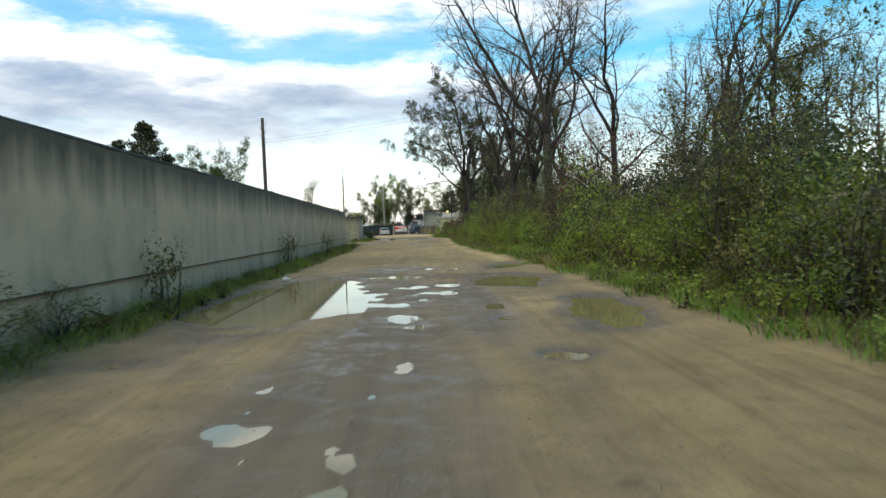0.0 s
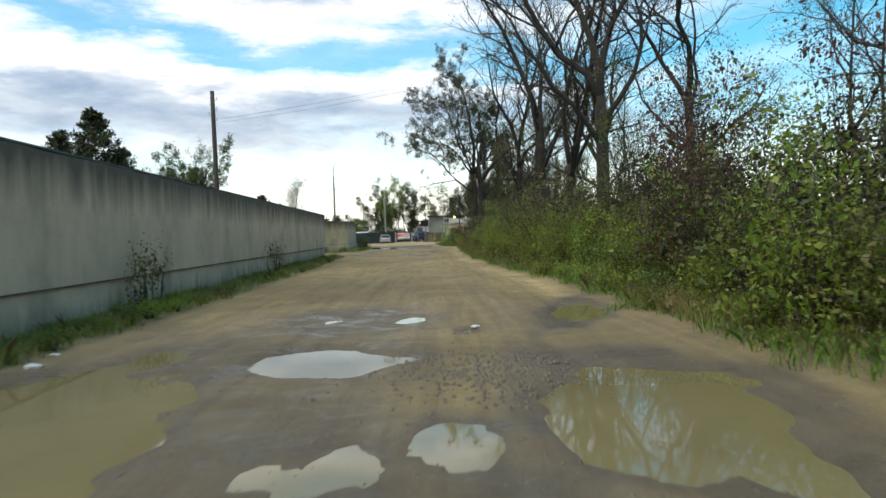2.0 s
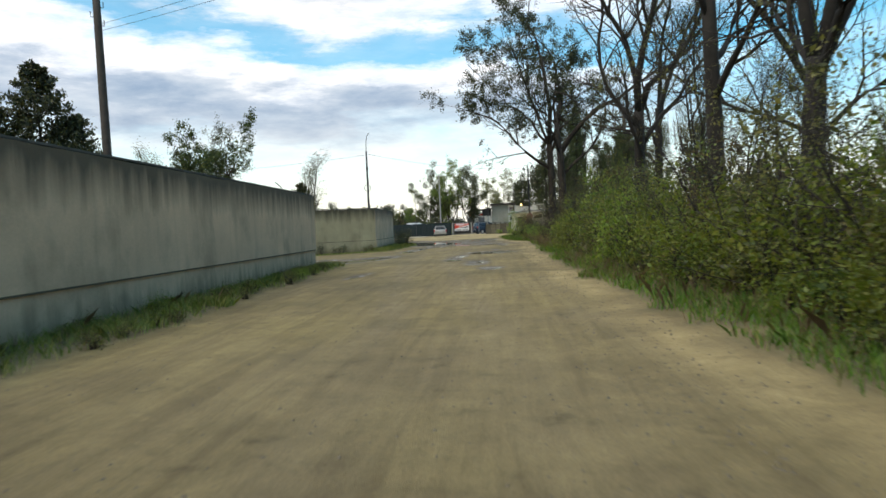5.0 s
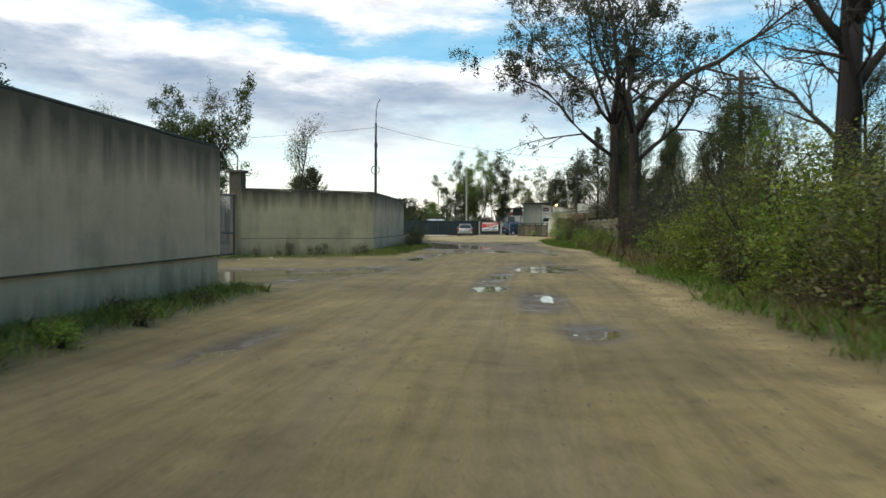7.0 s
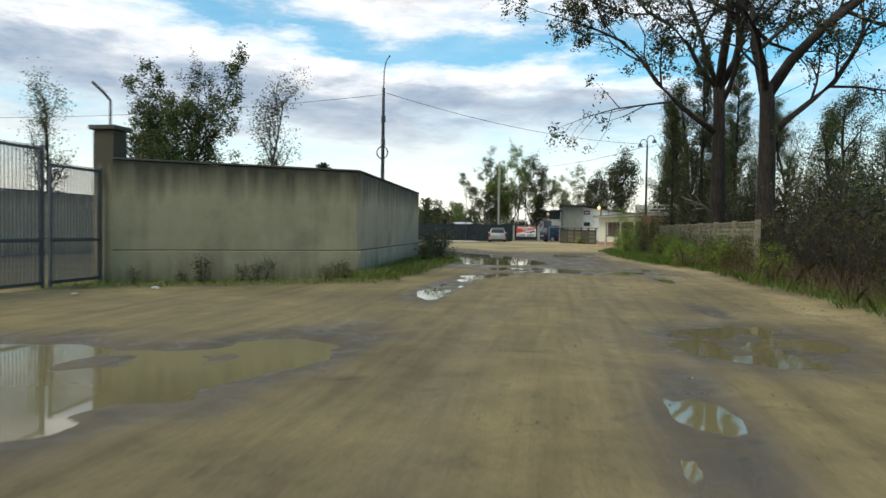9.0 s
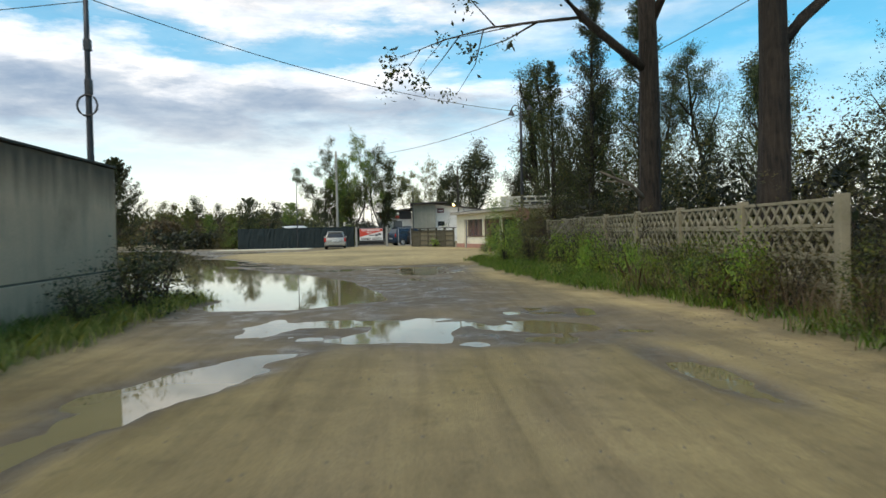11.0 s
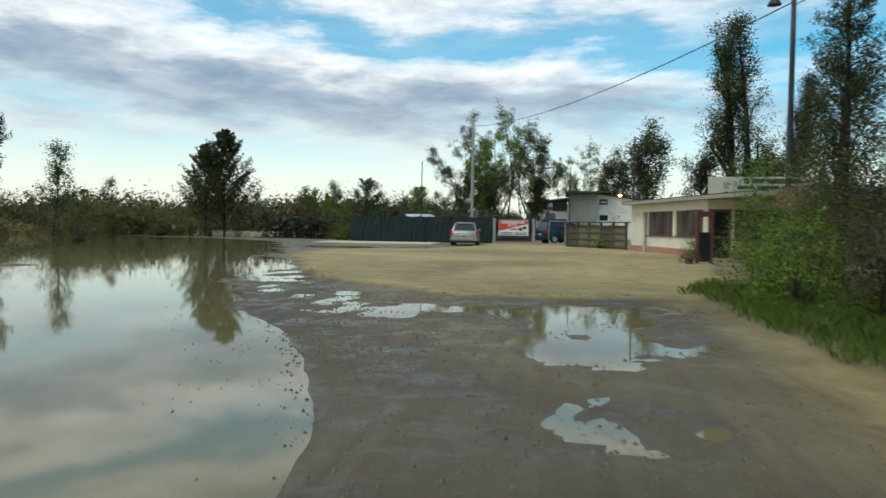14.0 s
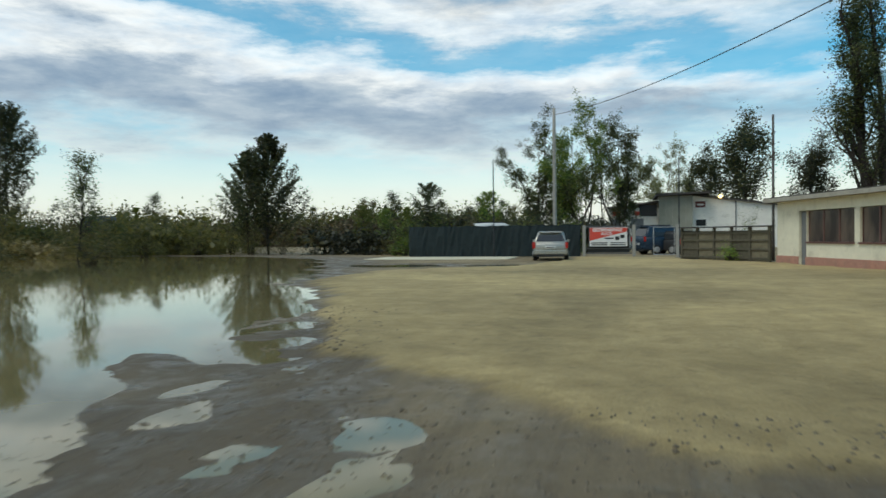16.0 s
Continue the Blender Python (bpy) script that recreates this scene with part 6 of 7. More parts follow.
# leafless tangle between the bushes
tangle_a = tree_meshes(56, 3.8, 0.022, 700, 0.045, 4, 0.07, (1, 2), kids=(7, 4), angles=(34, 42), ratio=(0.45, 0.45), bare=0.12, lift=0.15, wobble=0.14, spread=0.2, forks=4)
tangle_b = tree_meshes(57, 3.0, 0.02, 1100, 0.045, 4, 0.07, (1, 2), kids=(6, 4), angles=(40, 42), ratio=(0.5, 0.45), bare=0.1, lift=0.08, wobble=0.16, spread=0.2, forks=5)
for k in range(34):
    y = 6 + k * 2.3 + r.uniform(-0.5, 0.5)
    x = float(right_edge(y)) + r.uniform(1.3, 4.0)
    plant_tree("shrub", "leafless brown shrub tangled in the thicket", r.choice((tangle_a, tangle_b)), (x, y, 0), r.uniform(0, 360), r.uniform(0.7, 1.25), leaves=r.choice((LEAF_OLIVE, LEAF_RUSSET)), group="bare shrubs", category="shrub")
for x, y, sc in ((4.4, 97.2, 0.55), (4.3, 95.0, 0.5), (4.5, 99.2, 0.6), (5.6, 93.0, 0.7), (4.2, 101.0, 0.6), (4.6, 91.5, 0.4), (4.5, 93.4, 0.5), (4.4, 98.2, 0.6), (4.7, 96.2, 0.55), (4.4, 100.2, 0.6)):
    plant_tree("shrub", "leafless brown shrub at the lattice fence", tangle_b, (x, y, 0), x * 300, sc, leaves=LEAF_OLIVE, group="bare shrubs", category="shrub")
for k in range(16):
    y = 71 + k * 0.95 + r.uniform(-0.4, 0.4)
    plant_tree("shrub", "leafless brown shrub tangled in dry growth", tangle_b if k % 3 else tangle_a, (float(right_edge(y)) + r.uniform(0.9, 2.6), y, 0), r.uniform(0, 360), r.uniform(0.5, 0.75), leaves=r.choice((LEAF_OLIVE, LEAF_RUSSET)), group="bare shrubs", category="shrub")
for k in range(9):
    y = 86.5 + k * 1.25
    plant_tree("shrub", "leafless brown shrub at the lattice fence", tangle_a if k % 2 else tangle_b, (4.5 + 0.12 * (k % 3), y, 0), 77 * k, 0.44 + 0.05 * (k % 4), leaves=LEAF_OLIVE, group="bare shrubs", category="shrub")
for k in range(11):
    y = 8.5 + k * 1.75
    mat, word = ((LEAF_GREEN, "green"), (LEAF_OLIVE, "olive"), (LEAF_BRIGHT, "bright green"), (LEAF_MID, "dull green"))[k % 4]
    plant_bush("leafy %s bush of the roadside thicket" % word, bush_b if k % 2 else bush_a, (6.35 + 0.5 * (k % 3), y, 0.02), 67 * k, (0.95, 0.95, 0.85 + 0.1 * (k % 3)), mat, "roadside thicket")
for x, y, q, mat, word in ((6.0, 61.5, 0.8, LEAF_BRIGHT, "bright green"), (6.2, 64.8, 0.85, LEAF_GREEN, "green"), (6.3, 68.6, 0.8, LEAF_OLIVE, "olive"), (6.0, 57.5, 0.78, LEAF_GREEN, "green")):
    plant_bush("leafy %s bush of the roadside thicket" % word, hedge, (x, y, 0.02), 41 * y, (q, q, q), mat, "roadside thicket")
for x, y, q, mat, word in ((4.5, 83.3, 0.55, LEAF_OLIVE, "olive"), (4.45, 85.8, 0.5, LEAF_GREEN, "green"), (4.5, 88.3, 0.46, LEAF_OLIVE, "olive"), (4.3, 81.2, 0.5, LEAF_GREEN, "green"), (4.2, 78.8, 0.45, LEAF_BRIGHT, "bright green")):
    plant_bush("%s scrub by the lattice fence" % word, bush_a, (x, y, 0.02), 53 * y, (q, q, q * 1.1), mat, "scrub by the fence")
# dark red shrub and the yellow-green one before it
plant_bush("dark red-leaved shrub in the thicket", hedge, (6.8, 31.2, 0), 30, (0.8, 0.8, 1.2), LEAF_RED, "roadside thicket")
plant_bush("dark red-leaved shrub in the thicket", bush_d, (8.6, 29.6, 0), 130, (1.0, 1.0, 1.35), LEAF_RED, "roadside thicket")
for x, y, q, mat, word in ((8.2, 33.6, 1.15, LEAF_RED, "dark red"), (8.4, 36.4, 1.2, LEAF_RUSSET, "russet"), (7.6, 21.6, 1.0, LEAF_MID, "green"), (8.8, 24.4, 1.15, LEAF_RUSSET, "russet"), (7.8, 17.6, 1.15, LEAF_MID, "green"), (8.0, 39.8, 1.1, LEAF_MID, "green")):
    plant_bush("tall %s shrub in the thicket" % word, hedge, (x, y, 0), 40 * y, (0.9 * q, 0.9 * q, 1.12 * q), mat, "roadside thicket")
plant_bush("yellow-green bush before the thicket", bush_g, (5.9, 25.4, 0), 80, (0.75, 0.75, 0.95), LEAF_BRIGHT, "roadside thicket")
for k, (x, y) in enumerate(((6.2, 36.5), (5.8, 40.5), (5.4, 44.0), (5.2, 48.5), (5.0, 54.0), (5.2, 60.0), (5.0, 66.0), (6.5, 33.4), (6.3, 38.6), (5.9, 42.4), (5.6, 46.4), (5.4, 51.2))):
    plant_bush("bright yellow-green bush before the thicket", bush_a, (x, y, 0), 50 * k, (0.95, 1.05, 0.85 + 0.08 * (k % 3)), LEAF_BRIGHT, "roadside thicket")
for k in range(15):
    x, y = 7.0 + r.uniform(0, 4.5), 84 + k * 1.45 + r.uniform(-0.5, 0.5)
    s = r.uniform(0.8, 1.25)
    plant_bush("dark bush behind the lattice fence", hedge, (x, y, 0.02), r.uniform(0, 360), (s, s, s), r.choice((LEAF_DARK, LEAF_DARK, LEAF_OLIVE)), "bushes behind the fence")
# scrub round the lattice fence's far end
for x, y, m, s, mat, word in ((3.1, 101.6, hedge, 0.66, LEAF_GREEN, "green"), (4.2, 102.6, hedge, 0.7, LEAF_OLIVE, "olive"), (3.4, 103.8, hedge, 0.68, LEAF_GREEN, "green"), (2.9, 100.0, bush_a, 0.72, LEAF_BRIGHT, "bright green"), (3.6, 98.6, bush_b, 0.66, LEAF_OLIVE, "olive"), (4.6, 104.4, hedge, 0.7, LEAF_OLIVE, "olive"), (4.4, 99.5, bush_b, 0.72, LEAF_RUSSET, "brownish"),
                              (4.2, 106.0, bush_a, 0.8, LEAF_GREEN, "green"), (5.2, 110.5, bush_a, 0.7, LEAF_OLIVE, "olive"), (4.6, 117.2, bush_c, 0.8, LEAF_GREEN, "green"), (4.0, 96.6, bush_e, 0.9, LEAF_OLIVE, "olive"), (5.9, 88.5, bush_c, 1.0, LEAF_OLIVE, "olive"),
                              (5.8, 95.5, bush_a, 0.7, LEAF_DARK, "dark green"), (5.7, 91.0, bush_a, 0.65, LEAF_OLIVE, "olive"), (6.3, 99.0, bush_d, 0.7, LEAF_DARK, "dark green"), (4.45, 84.5, bush_c, 0.8, LEAF_OLIVE, "olive"), (4.5, 86.6, bush_c, 0.7, LEAF_GREEN, "green")):
    plant_bush("%s scrub by the lattice fence" % word, m, (x, y, 0.02), r.uniform(0, 360), (s, s, s), mat, "scrub by the fence")
plant_bush("leafy creeper bush behind the board fence", bush_g, (2.5, 131.7, 0.0), 40, (0.55, 0.55, 0.85), LEAF_GREEN)
plant_bush("small green bush at the board fence", bush_e, (1.5, 131.2, 0.03), 0, (0.9, 0.9, 0.9), LEAF_BRIGHT)
for k in range(36):
    y = 83.5 + k * 0.48 + r.uniform(-0.3, 0.3)
    q = r.uniform(0.4, 0.85)
    plant_bush("lush green weed at the foot of the lattice fence", bush_e, (r.uniform(4.0, 4.65), y, 0.05), r.uniform(0, 360), (q, q, q * r.uniform(1.0, 2.0)), r.choice((LEAF_GREEN, LEAF_BRIGHT, LEAF_BRIGHT)), "weeds below the fence", "weed", "weed")
# weeds and shrubs along the walls
for y in (17.5, 30.5, 42.0):
    s = r.uniform(0.6, 0.95)
    plant_bush("straggling weed at the foot of the wall", weed_m, (wall_x(y) + r.uniform(0.25, 0.5), y, 0.02), r.uniform(0, 360), (s * 0.8, s * 0.8, s * 1.5), r.choice((LEAF_OLIVE, LEAF_DARK)), "weeds along the wall", "weed", "weed")
for x, y, s in ((-2.9, 12.6, 1.1), (-2.75, 10.5, 1.2), (-3.0, 14.4, 0.9)):
    plant_bush("grey-green weed clump before the wall", bush_a, (x, y, 0.02), r.uniform(0, 360), (0.55 * s, 0.6 * s, 0.42 * s), LEAF_PALE if y < 12 else LEAF_OLIVE, "weeds along the wall", "weed", "weed")
for x, y, s in ((-5.2, 85.2, 0.85), (-5.4, 87.0, 0.95), (-5.3, 83.6, 0.6), (-6.2, 88.4, 0.8)):
    plant_bush("dark shrub at the end of the yard wall", bush_c, (x, y, 0.02), r.uniform(0, 360), (s, s, s), LEAF_DARK, "shrubs at the wall end")
for f in (0.04, 0.22, 0.3, 0.46, 0.52, 0.58, 0.83, 0.9):
    s = r.uniform(0.3, 0.9)
    w = r.uniform(0.25, 0.5)
    plant_bush("thin weed at the foot of the gate wall", weed_m, (-10.0 + 4.2 * f + 0.15, 74.1 + 2.95 * f - 0.2, 0.02), r.uniform(0, 360), (w, w, s), r.choice((LEAF_OLIVE, LEAF_DARK)), "weeds along the gate wall", "weed", "weed")

# ---- scrub across the water ----
r = random.Random(21)
for k in range(26):
    a = radians(r.uniform(100, 155))
    d = r.uniform(42, 60)
    x, y = -6 + d * math.cos(a), 96 + d * math.sin(a) * 0.72
    if x > -26:
        continue
    s = r.uniform(0.8, 1.3)
    plant_bush("tall grey-green scrub at the water's far edge", r.choice((bush_f, bush_g)), (x, y, 0.05), r.uniform(0, 360), (1.5 * s, 1.4 * s, 1.05 * s), r.choice((LEAF_OLIVE, LEAF_DARK)), "scrub beyond the water")
for k in range(20):
    x = -62 + k * 2.6 + r.uniform(-1, 1)
    plant_tree("tree", "small leafy tree in the far hedgerow", slim_far, (x * 1.15, 208 + r.uniform(-6, 14), 0), r.uniform(0, 360), r.uniform(0.75, 1.15), leaves=r.choice((LEAF_OLIVE, LEAF_DARK)), group="far hedgerow")

for x, y, q in ((-28.8, 146.0, 0.7), (-31.2, 145.6, 0.8), (-33.5, 146.5, 0.9), (-36.0, 145.5, 1.0), (-38.5, 142.5, 1.1), (-40.5, 141.0, 1.2), (-43.0, 141.5, 1.25), (-45.5, 143.0, 1.15), (-49.0, 143.5, 1.3), (-52.0, 142.5, 1.5), (-55.0, 142.0, 1.6), (-58.0, 141.0, 1.6), (-61.0, 139.5, 1.5), (-64.5, 138.0, 1.5)):
    plant_bush("rounded dark green scrub at the water's far edge", hedge, (x, y, 0.03), x * 50, (q * 1.15, q * 1.1, q * 0.78), r.choice((LEAF_OLIVE, LEAF_MID, LEAF_OLIVE)), "scrub beyond the water")

for k in range(13):
    x = -18.5 + k * 1.0 + r.uniform(-0.3, 0.3)
    plant_bush("green bush behind the netted fence", bush_g, (x, 141.2 + r.uniform(0, 2), 0), r.uniform(0, 360), (0.9, 0.9, r.uniform(0.95, 1.15)), r.choice((LEAF_DARK, LEAF_GREEN, LEAF_OLIVE)), "hedge behind the netted fence")
# woods on the horizon, all round
def far_woods(seed, ring, count, size, span, tall, mat, label):
    """Crowns far off, each made of clumps of leaves with gaps between."""
    rng = np.random.default_rng(seed)
    heads, per = 18, 13
    crowns = count // (heads * per)
    a = np.sort(rng.uniform(*span, crowns))
    d = ring * rng.uniform(0.85, 1.25, crowns)
    top = tall * rng.uniform(0.35, 1.0, crowns) ** 1.3 * (0.65 + 0.35 * np.sin(a * 9 + seed) ** 2)
    wide = 0.34 * top + 0.5
    q = rng.normal(size=(crowns, heads, 3)) * 0.5
    e = np.clip(0.45 + 0.5 * q[:, :, 2], 0.03, 1)
    c = np.stack([(d * np.sin(a))[:, None] + q[:, :, 0] * wide[:, None] * (1.3 - 0.6 * e), (95 + d * np.cos(a))[:, None] + q[:, :, 1] * wide[:, None], 0.1 + top[:, None] * e], -1).reshape(-1, 3)
    c = np.repeat(c, per, 0) + rng.normal(size=(len(c) * per, 3)) * np.repeat(top, heads * per)[:, None] * 0.055
    c[:, 2] = np.maximum(c[:, 2], 0.1)
    me = leaf_mesh("far_woods", c, size, rng, 0.8)
    return tagged(part("far_woods", me, mat), label, "woods", kind="stuff")


def scrub_belt(seed, line, deep, low, high, count, size, mat, label):
    """A dense belt of scrub along a line, its top uneven."""
    rng = np.random.default_rng(seed)
    per = 16
    count //= per
    f = rng.uniform(0, len(line) - 1, count)
    x = np.interp(f, range(len(line)), [p[0] for p in line]) + rng.normal(size=count) * deep
    y = np.interp(f, range(len(line)), [p[1] for p in line]) + rng.normal(size=count) * deep
    top = low + (high - low) * np.clip(0.5 + 0.75 * rough_field(x, y, 3.5, seed), 0, 1.2)
    z = 0.05 + top * rng.uniform(0, 1, count) ** 1.1
    c = np.repeat(np.stack([x, y, z], 1), per, 0) + rng.normal(size=(count * per, 3)) * size * rng.uniform(1.0, 2.4, (count * per, 1))
    core = np.repeat(np.stack([x, y, z * 0.8], 1), 3, 0) + rng.normal(size=(count * 3, 3)) * size * 1.2
    grade = np.concatenate([np.ones(len(c)), np.full(len(core), 3.0)])
    c = np.concatenate([c, core])
    c[:, 2] = np.maximum(c[:, 2], 0.04)
    return tagged(part("scrub_belt", leaf_mesh("scrub_belt", c, size, rng, 0.6, scale=grade), mat), label, "scrub", kind="stuff")


scrub_belt(75, [(-80, 134), (-66, 141), (-55, 145), (-45, 147), (-36, 149)], 1.6, 1.6, 4.2, 34000, 0.22, LEAF_OLIVE, "dense olive scrub along the far shore")
# filler leaves close sky gaps; their dark colour stands for the thicket's shaded inside
scrub_belt(78, [(9.0, 2), (8.6, 25), (8.3, 45), (7.6, 64), (7.4, 80), (8.0, 84)], 0.8, 1.9, 3.5, 52000, 0.085, LEAF_DARK, "undergrowth deep in the thicket, coloured dark as its shaded inside")
scrub_belt(79, [(8.0, 8), (7.6, 26), (7.4, 45), (6.6, 64), (6.4, 82)], 0.6, 1.0, 2.6, 26000, 0.075, LEAF_OLIVE, "olive undergrowth inside the thicket")
scrub_belt(80, [(-26, 147), (-18, 146), (-10, 147), (-6.5, 150), (-5.2, 152.5)], 1.0, 1.6, 3.2, 28000, 0.14, LEAF_DARK, "dark bushes behind the netted fence")
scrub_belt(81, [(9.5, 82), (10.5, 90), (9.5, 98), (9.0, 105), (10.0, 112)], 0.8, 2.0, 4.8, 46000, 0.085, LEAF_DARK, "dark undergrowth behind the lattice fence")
scrub_belt(76, [(-88, 172), (-70, 184), (-55, 192), (-42, 199), (-32, 208), (-25, 222)], 2.0, 1.8, 4.6, 34000, 0.38, LEAF_TAN, "brown scrub behind the sandy lane")
scrub_belt(82, [(-82, 186), (-60, 200), (-44, 208), (-32, 220), (-22, 236)], 2.5, 3.0, 7.0, 26000, 0.46, LEAF_GREEN, "green scrub behind the sandy lane")
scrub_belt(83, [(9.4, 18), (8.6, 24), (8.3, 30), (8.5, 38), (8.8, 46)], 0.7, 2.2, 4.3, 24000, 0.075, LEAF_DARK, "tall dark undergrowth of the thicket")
scrub_belt(77, [(-84, 122), (-68, 136), (-54, 140.5), (-44, 142.5)], 0.9, 0.4, 1.5, 18000, 0.15, GRASS_DRY, "dry grassy growth along the far shore")
far_woods(71, 230.0, 50000, 0.8, (-math.pi, math.pi), 12.0, LEAF_DARK, "dark distant woods along the horizon")
far_woods(72, 110.0, 60000, 0.3, (-1.9, -0.3), 6.0, LEAF_OLIVE, "scrubby distant trees across the flats")
far_woods(73, 62.0, 24000, 0.26, (0.5, 2.6), 4.2, LEAF_DARK, "dark woods behind the thicket")

# ---- grass ----


def grass(name, seed, count, region, height, mat, label, width=0.006):
    """Blades sown where the plan has verge; region gives x and y ranges."""
    rng = np.random.default_rng(seed)
    px, py = region(rng, count)
    h, _, verge, _, _ = ground_fields(px, py)
    keep = verge > rng.uniform(0.15, 0.8, count)
    roots = np.stack([px, py, h - 0.01], 1)[keep]
    return tagged(part(name, blade_mesh(name, roots, height, rng, width), mat), label, "grass", kind="stuff")


def right_strip(y0, y1, wide):
    def region(rng, n):
        y = rng.uniform(y0, y1, n)
        return right_edge(y) + (rng.uniform(0, 1, n) ** 1.3 * 1.05 - 0.05) * wide, y
    return region


def left_strip(rng, n):
    y = rng.uniform(-2, 60.5, n)
    y = np.clip(y + 0.55 * np.sin(y * 1.9) + 0.8 * np.sin(y * 0.83 + 1), -2, 60.5)
    lo, hi = wall_x(y) + 0.03, left_edge(y) + 0.2
    return lo + (hi - lo) * rng.uniform(0, 1, n), y


def sane(f):
    def region(rng, n):
        x, y = f(rng, n)
        return np.nan_to_num(x, nan=50.0), y
    return region


grass("verge_grass", 81, 34000, sane(right_strip(3, 50, 2.0)), 0.16, GRASS_FRESH, "weedy grass verge along the thicket")
grass("verge_grass", 90, 1800, lambda g, n: (g.uniform(5.0, 6.0, n), g.normal(28.0, 1.0, n)), 0.26, GRASS_DRY, "patch of tall dry grass at the thicket", 0.005)
grass("verge_grass", 82, 26000, sane(right_strip(50, 86, 2.2)), 0.17, GRASS_FRESH, "weedy grass verge along the thicket")
grass("verge_grass", 83, 38000, sane(right_strip(84, 104, 3.2)), 0.2, GRASS_FRESH, "fresh green grass below the lattice fence", 0.005)
grass("verge_grass", 84, 9000, sane(right_strip(10, 60, 1.9)), 0.32, GRASS_DRY, "tall dry grass stalks along the thicket", 0.004)
grass("verge_grass", 85, 46000, left_strip, 0.17, GRASS, "grass strip at the foot of the long wall")
grass("verge_grass", 86, 3000, left_strip, 0.28, GRASS_DRY, "dry stalks at the foot of the long wall", 0.004)
grass("verge_grass", 87, 14000, lambda g, n: (g.uniform(-6.3, -4.3, n), g.uniform(76.5, 88.5, n)), 0.22, GRASS, "grass below the yard wall")
grass("verge_grass", 88, 16000, lambda g, n: (g.uniform(-11, -5, n), g.uniform(71, 78, n)), 0.10, GRASS, "short grass before the gate wall", 0.005)
grass("verge_grass", 89, 12000, lambda g, n: (g.uniform(-9.8, -4.4, n), 60.9 - g.uniform(0, 6.5, n)), 0.12, GRASS, "grass at the end of the long wall")

grass("verge_grass", 91, 4200, sane(right_strip(68, 88, 2.6)), 0.6, GRASS_DRY, "tall dry stalks before the lattice fence", 0.004)

r = random.Random(33)
for k in range(46):
    y = r.uniform(85, 103)
    x = float(right_edge(y)) + r.uniform(0.3, 2.3)
    if x > 4.6:
        continue
    q = r.uniform(0.25, 0.6)
    plant_bush("low leafy weed in the grass below the fence", weed_m, (x, y, 0.06), r.uniform(0, 360), (q, q, q * 0.8), r.choice((LEAF_BRIGHT, LEAF_GREEN)), "weeds below the fence", "weed", "weed")
for k in range(90):
    y = r.uniform(8, 60)
    x = r.uniform(wall_x(y) + 0.2, float(left_edge(y)) - 0.1)
    q = r.uniform(0.25, 0.55)
    plant_bush("low weed in the grass along the wall", bush_e, (x, y, 0.04), r.uniform(0, 360), (q * 0.9, q * 0.9, q * 0.8), r.choice((LEAF_BRIGHT, LEAF_GREEN, LEAF_OLIVE)), "weeds along the wall", "weed", "weed")
plant_bush("small green bush at the foot of a red stand", bush_e, (3.75, 114.1, 0.02), 40, (0.8, 0.8, 0.8), LEAF_MID)

# stones and litter on the track
def stones(seed, count, region, size, label):
    rng = np.random.default_rng(seed)
    px, py = region(rng, count)
    h = ground_fields(px, py)[0]
    v, f = [], []
    for x, y, z in zip(px, py, h):
        s = size * rng.uniform(0.5, 1.6)
        o = len(v)
        j = rng.uniform(0.7, 1.3, (6, 3)) * s
        for d, q in zip(((1, 0, 0), (-1, 0, 0), (0, 1, 0), (0, -1, 0), (0, 0, 0.7), (0, 0, -0.5)), j):
            v.append((x + d[0] * q[0], y + d[1] * q[1], z + d[2] * q[2]))
        f += [(o + a, o + b, o + c) for a, b, c in ((0, 2, 4), (2, 1, 4), (1, 3, 4), (3, 0, 4), (2, 0, 5), (1, 2, 5), (3, 1, 5), (0, 3, 5))]
    return tagged(part("gravel", mesh_from("gravel", v, f), STONE), label, "gravel", kind="stuff")


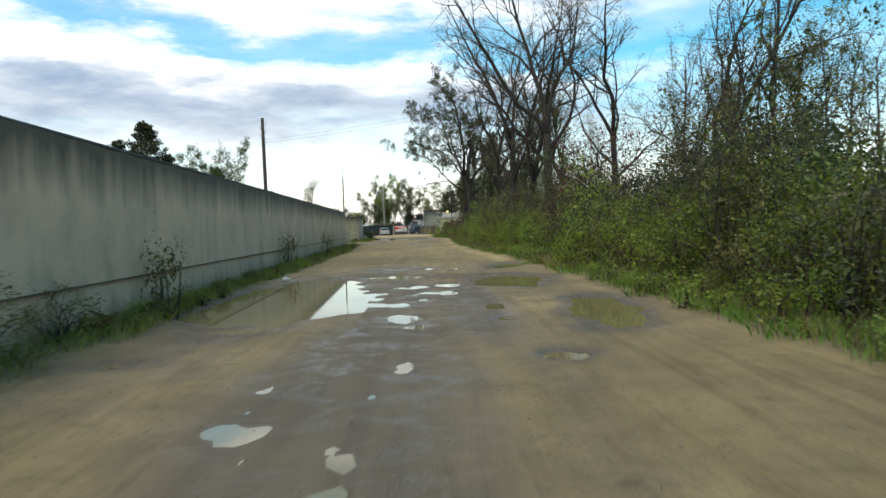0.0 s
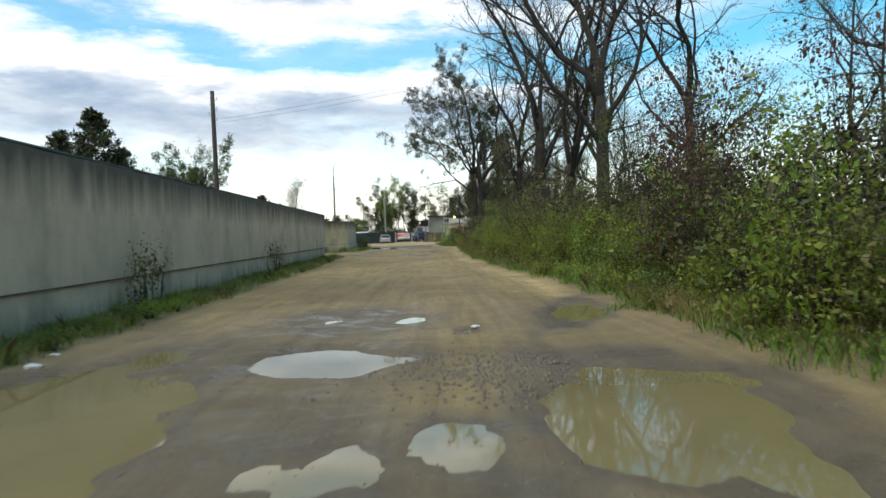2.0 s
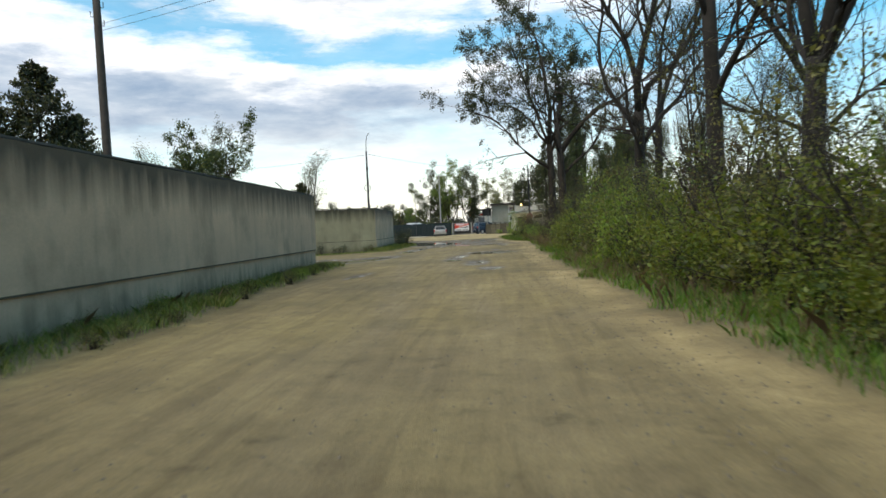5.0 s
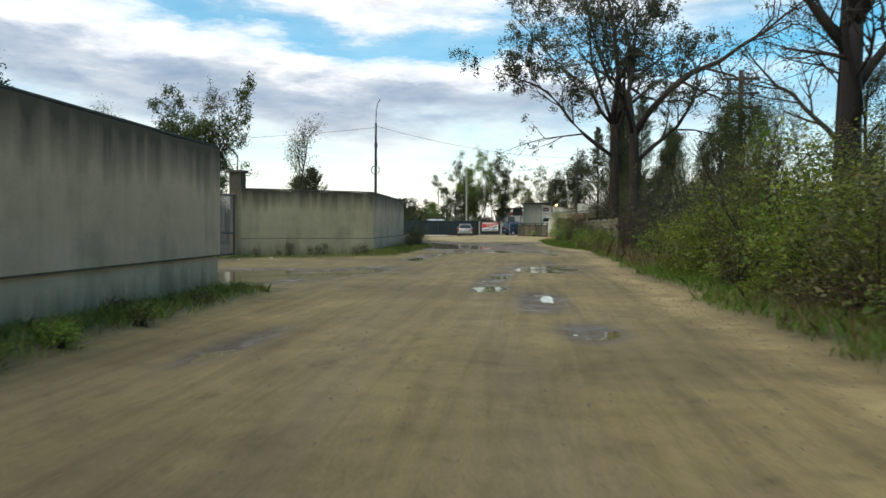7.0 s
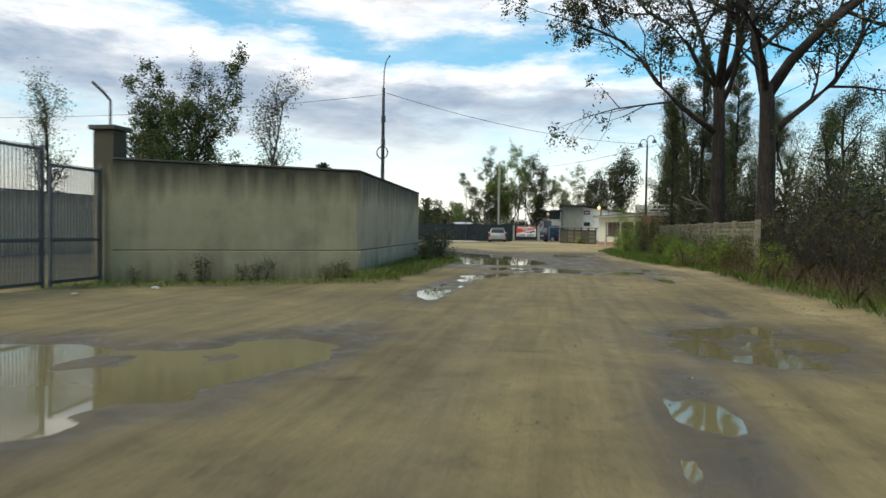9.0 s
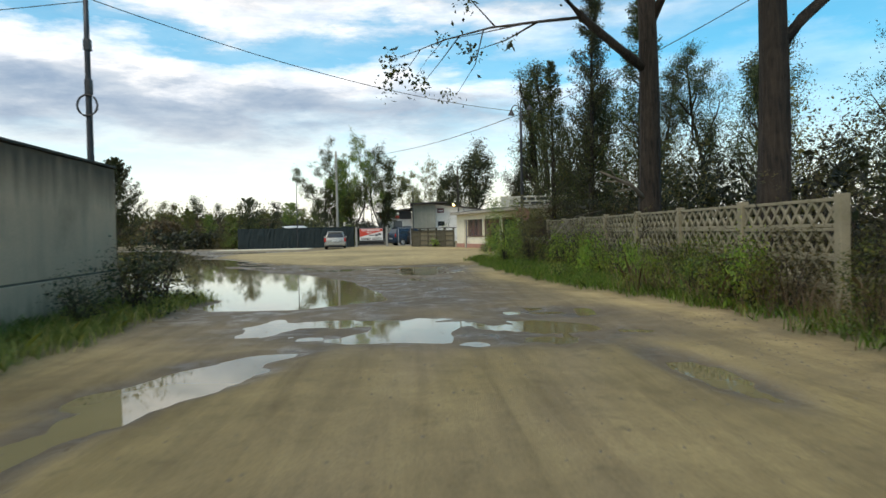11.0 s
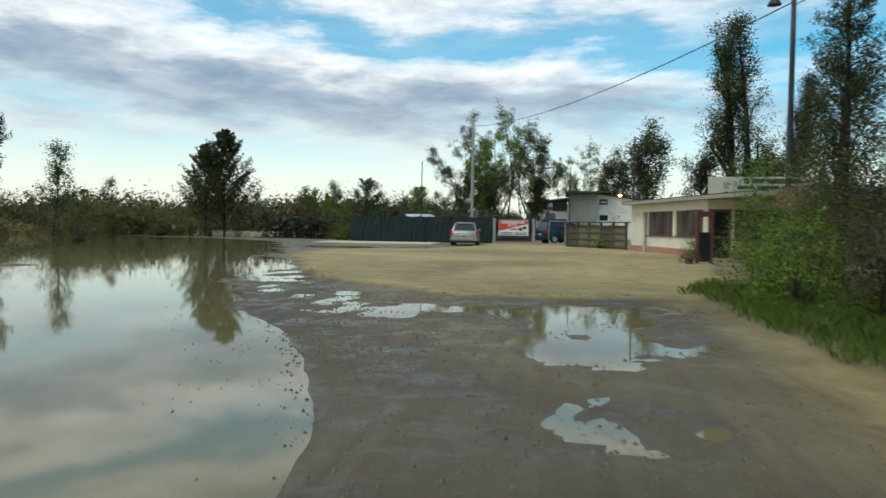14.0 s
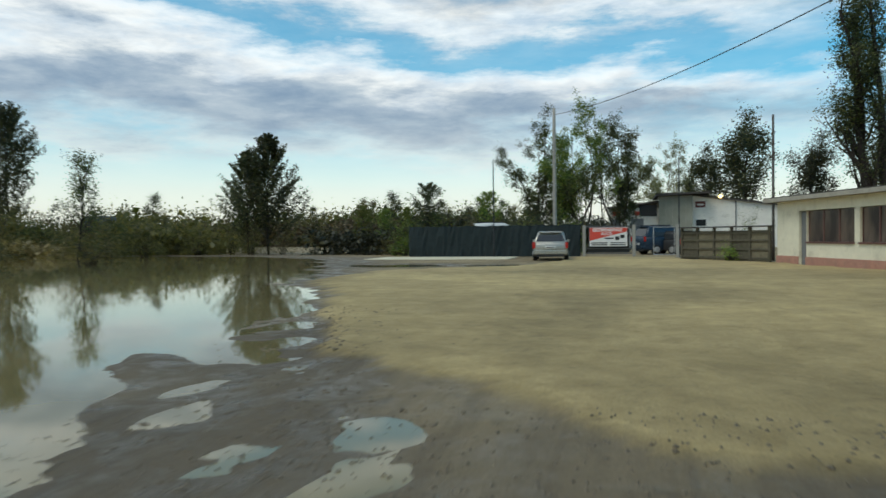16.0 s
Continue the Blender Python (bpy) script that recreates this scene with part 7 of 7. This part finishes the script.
STONE = plain("stone", (0.13, 0.108, 0.075), 0.9, 0, 0.35, 20, 0.3)
stones(91, 5000, lambda g, n: (g.uniform(-2.4, 4.6, n), g.uniform(9, 36, n)), 0.011, "loose gravel on the muddy track")
stones(92, 4500, lambda g, n: (np.where(g.uniform(0, 1, n) < 0.5, g.uniform(-3.5, 3.2, n), g.normal(3.1, 0.45, n)), g.uniform(36, 84, n)), 0.012, "loose gravel on the dry track")
stones(93, 7000, lambda g, n: (g.uniform(-7.0, 1.2, n), g.uniform(87, 102, n)), 0.015, "broken gravel at the water's edge")
stones(95, 1700, lambda g, n: (lambda f: (np.interp(f, [0, 1, 2, 3, 4, 5], [-1.3, -2.6, -4.0, -5.4, -7.2, -8.8]) + g.normal(0.5, 0.55, n), np.interp(f, [0, 1, 2, 3, 4, 5], [90.0, 93.6, 96.8, 100.4, 103.8, 108.0]) + g.normal(0, 0.5, n)))(g.uniform(1.2, 5, n)), 0.017, "dark pebbles along the shore of the flooded yard")
stones(94, 700, lambda g, n: (g.normal(2.2, 0.5, n), g.normal(24.2, 0.6, n)), 0.024, "heap of coarse gravel filling a pothole")
for x, y, s in ((-8.8, 73.3, 0.07), (-9.4, 71.8, 0.05), (-2.5, 25.2, 0.09), (-2.7, 26.0, 0.05), (2.3, 27.3, 0.05)):
    bm = bmesh.new()
    bmesh.ops.create_icosphere(bm, subdivisions=1, radius=s)
    for v in bm.verts:
        v.co = Vector((v.co.x * 1.4, v.co.y * 0.8, v.co.z * 0.45)) * random.uniform(0.75, 1.2)
    ob = tagged(part("litter", bm, LITTER), "crumpled pale scrap lying on the ground", "litter", "litter")
    ob.location = (x, y, 0.05)

# dead limbs caught in the lattice fence
s = Soup()
s.tube([(3.7, 96.2, 0.9), (4.1, 96.8, 1.15), (4.6, 97.6, 1.45), (5.2, 98.4, 1.75), (6.4, 99.0, 2.0)], [0.02, 0.03, 0.032, 0.025, 0.012], 6)
s.tube([(4.6, 97.6, 1.45), (4.9, 96.4, 1.0), (4.5, 95.4, 0.5), (4.2, 94.6, 0.05)], [0.025, 0.024, 0.02, 0.015], 6)
s.tube([(4.5, 95.4, 0.5), (4.2, 96.6, 0.2), (4.0, 97.2, 0.05)], [0.018, 0.014, 0.01], 5)
tagged(part("fallen_branch", s.mesh("fallen_branch"), BARK_PALE), "bare pale branch fallen against the lattice fence", "branch")
for y in (95.9, 98.1):
    stake = Soup()
    stake.tube([(0, 0, -0.1), (0.02, 0, 1.5)], [0.035, 0.025], 7)
    ob = tagged(part("stake", stake.mesh("stake"), BARK_PALE), "thin weathered wooden stake before the lattice fence", "stake", "stakes")
    ob.location = (4.55, y, 0)
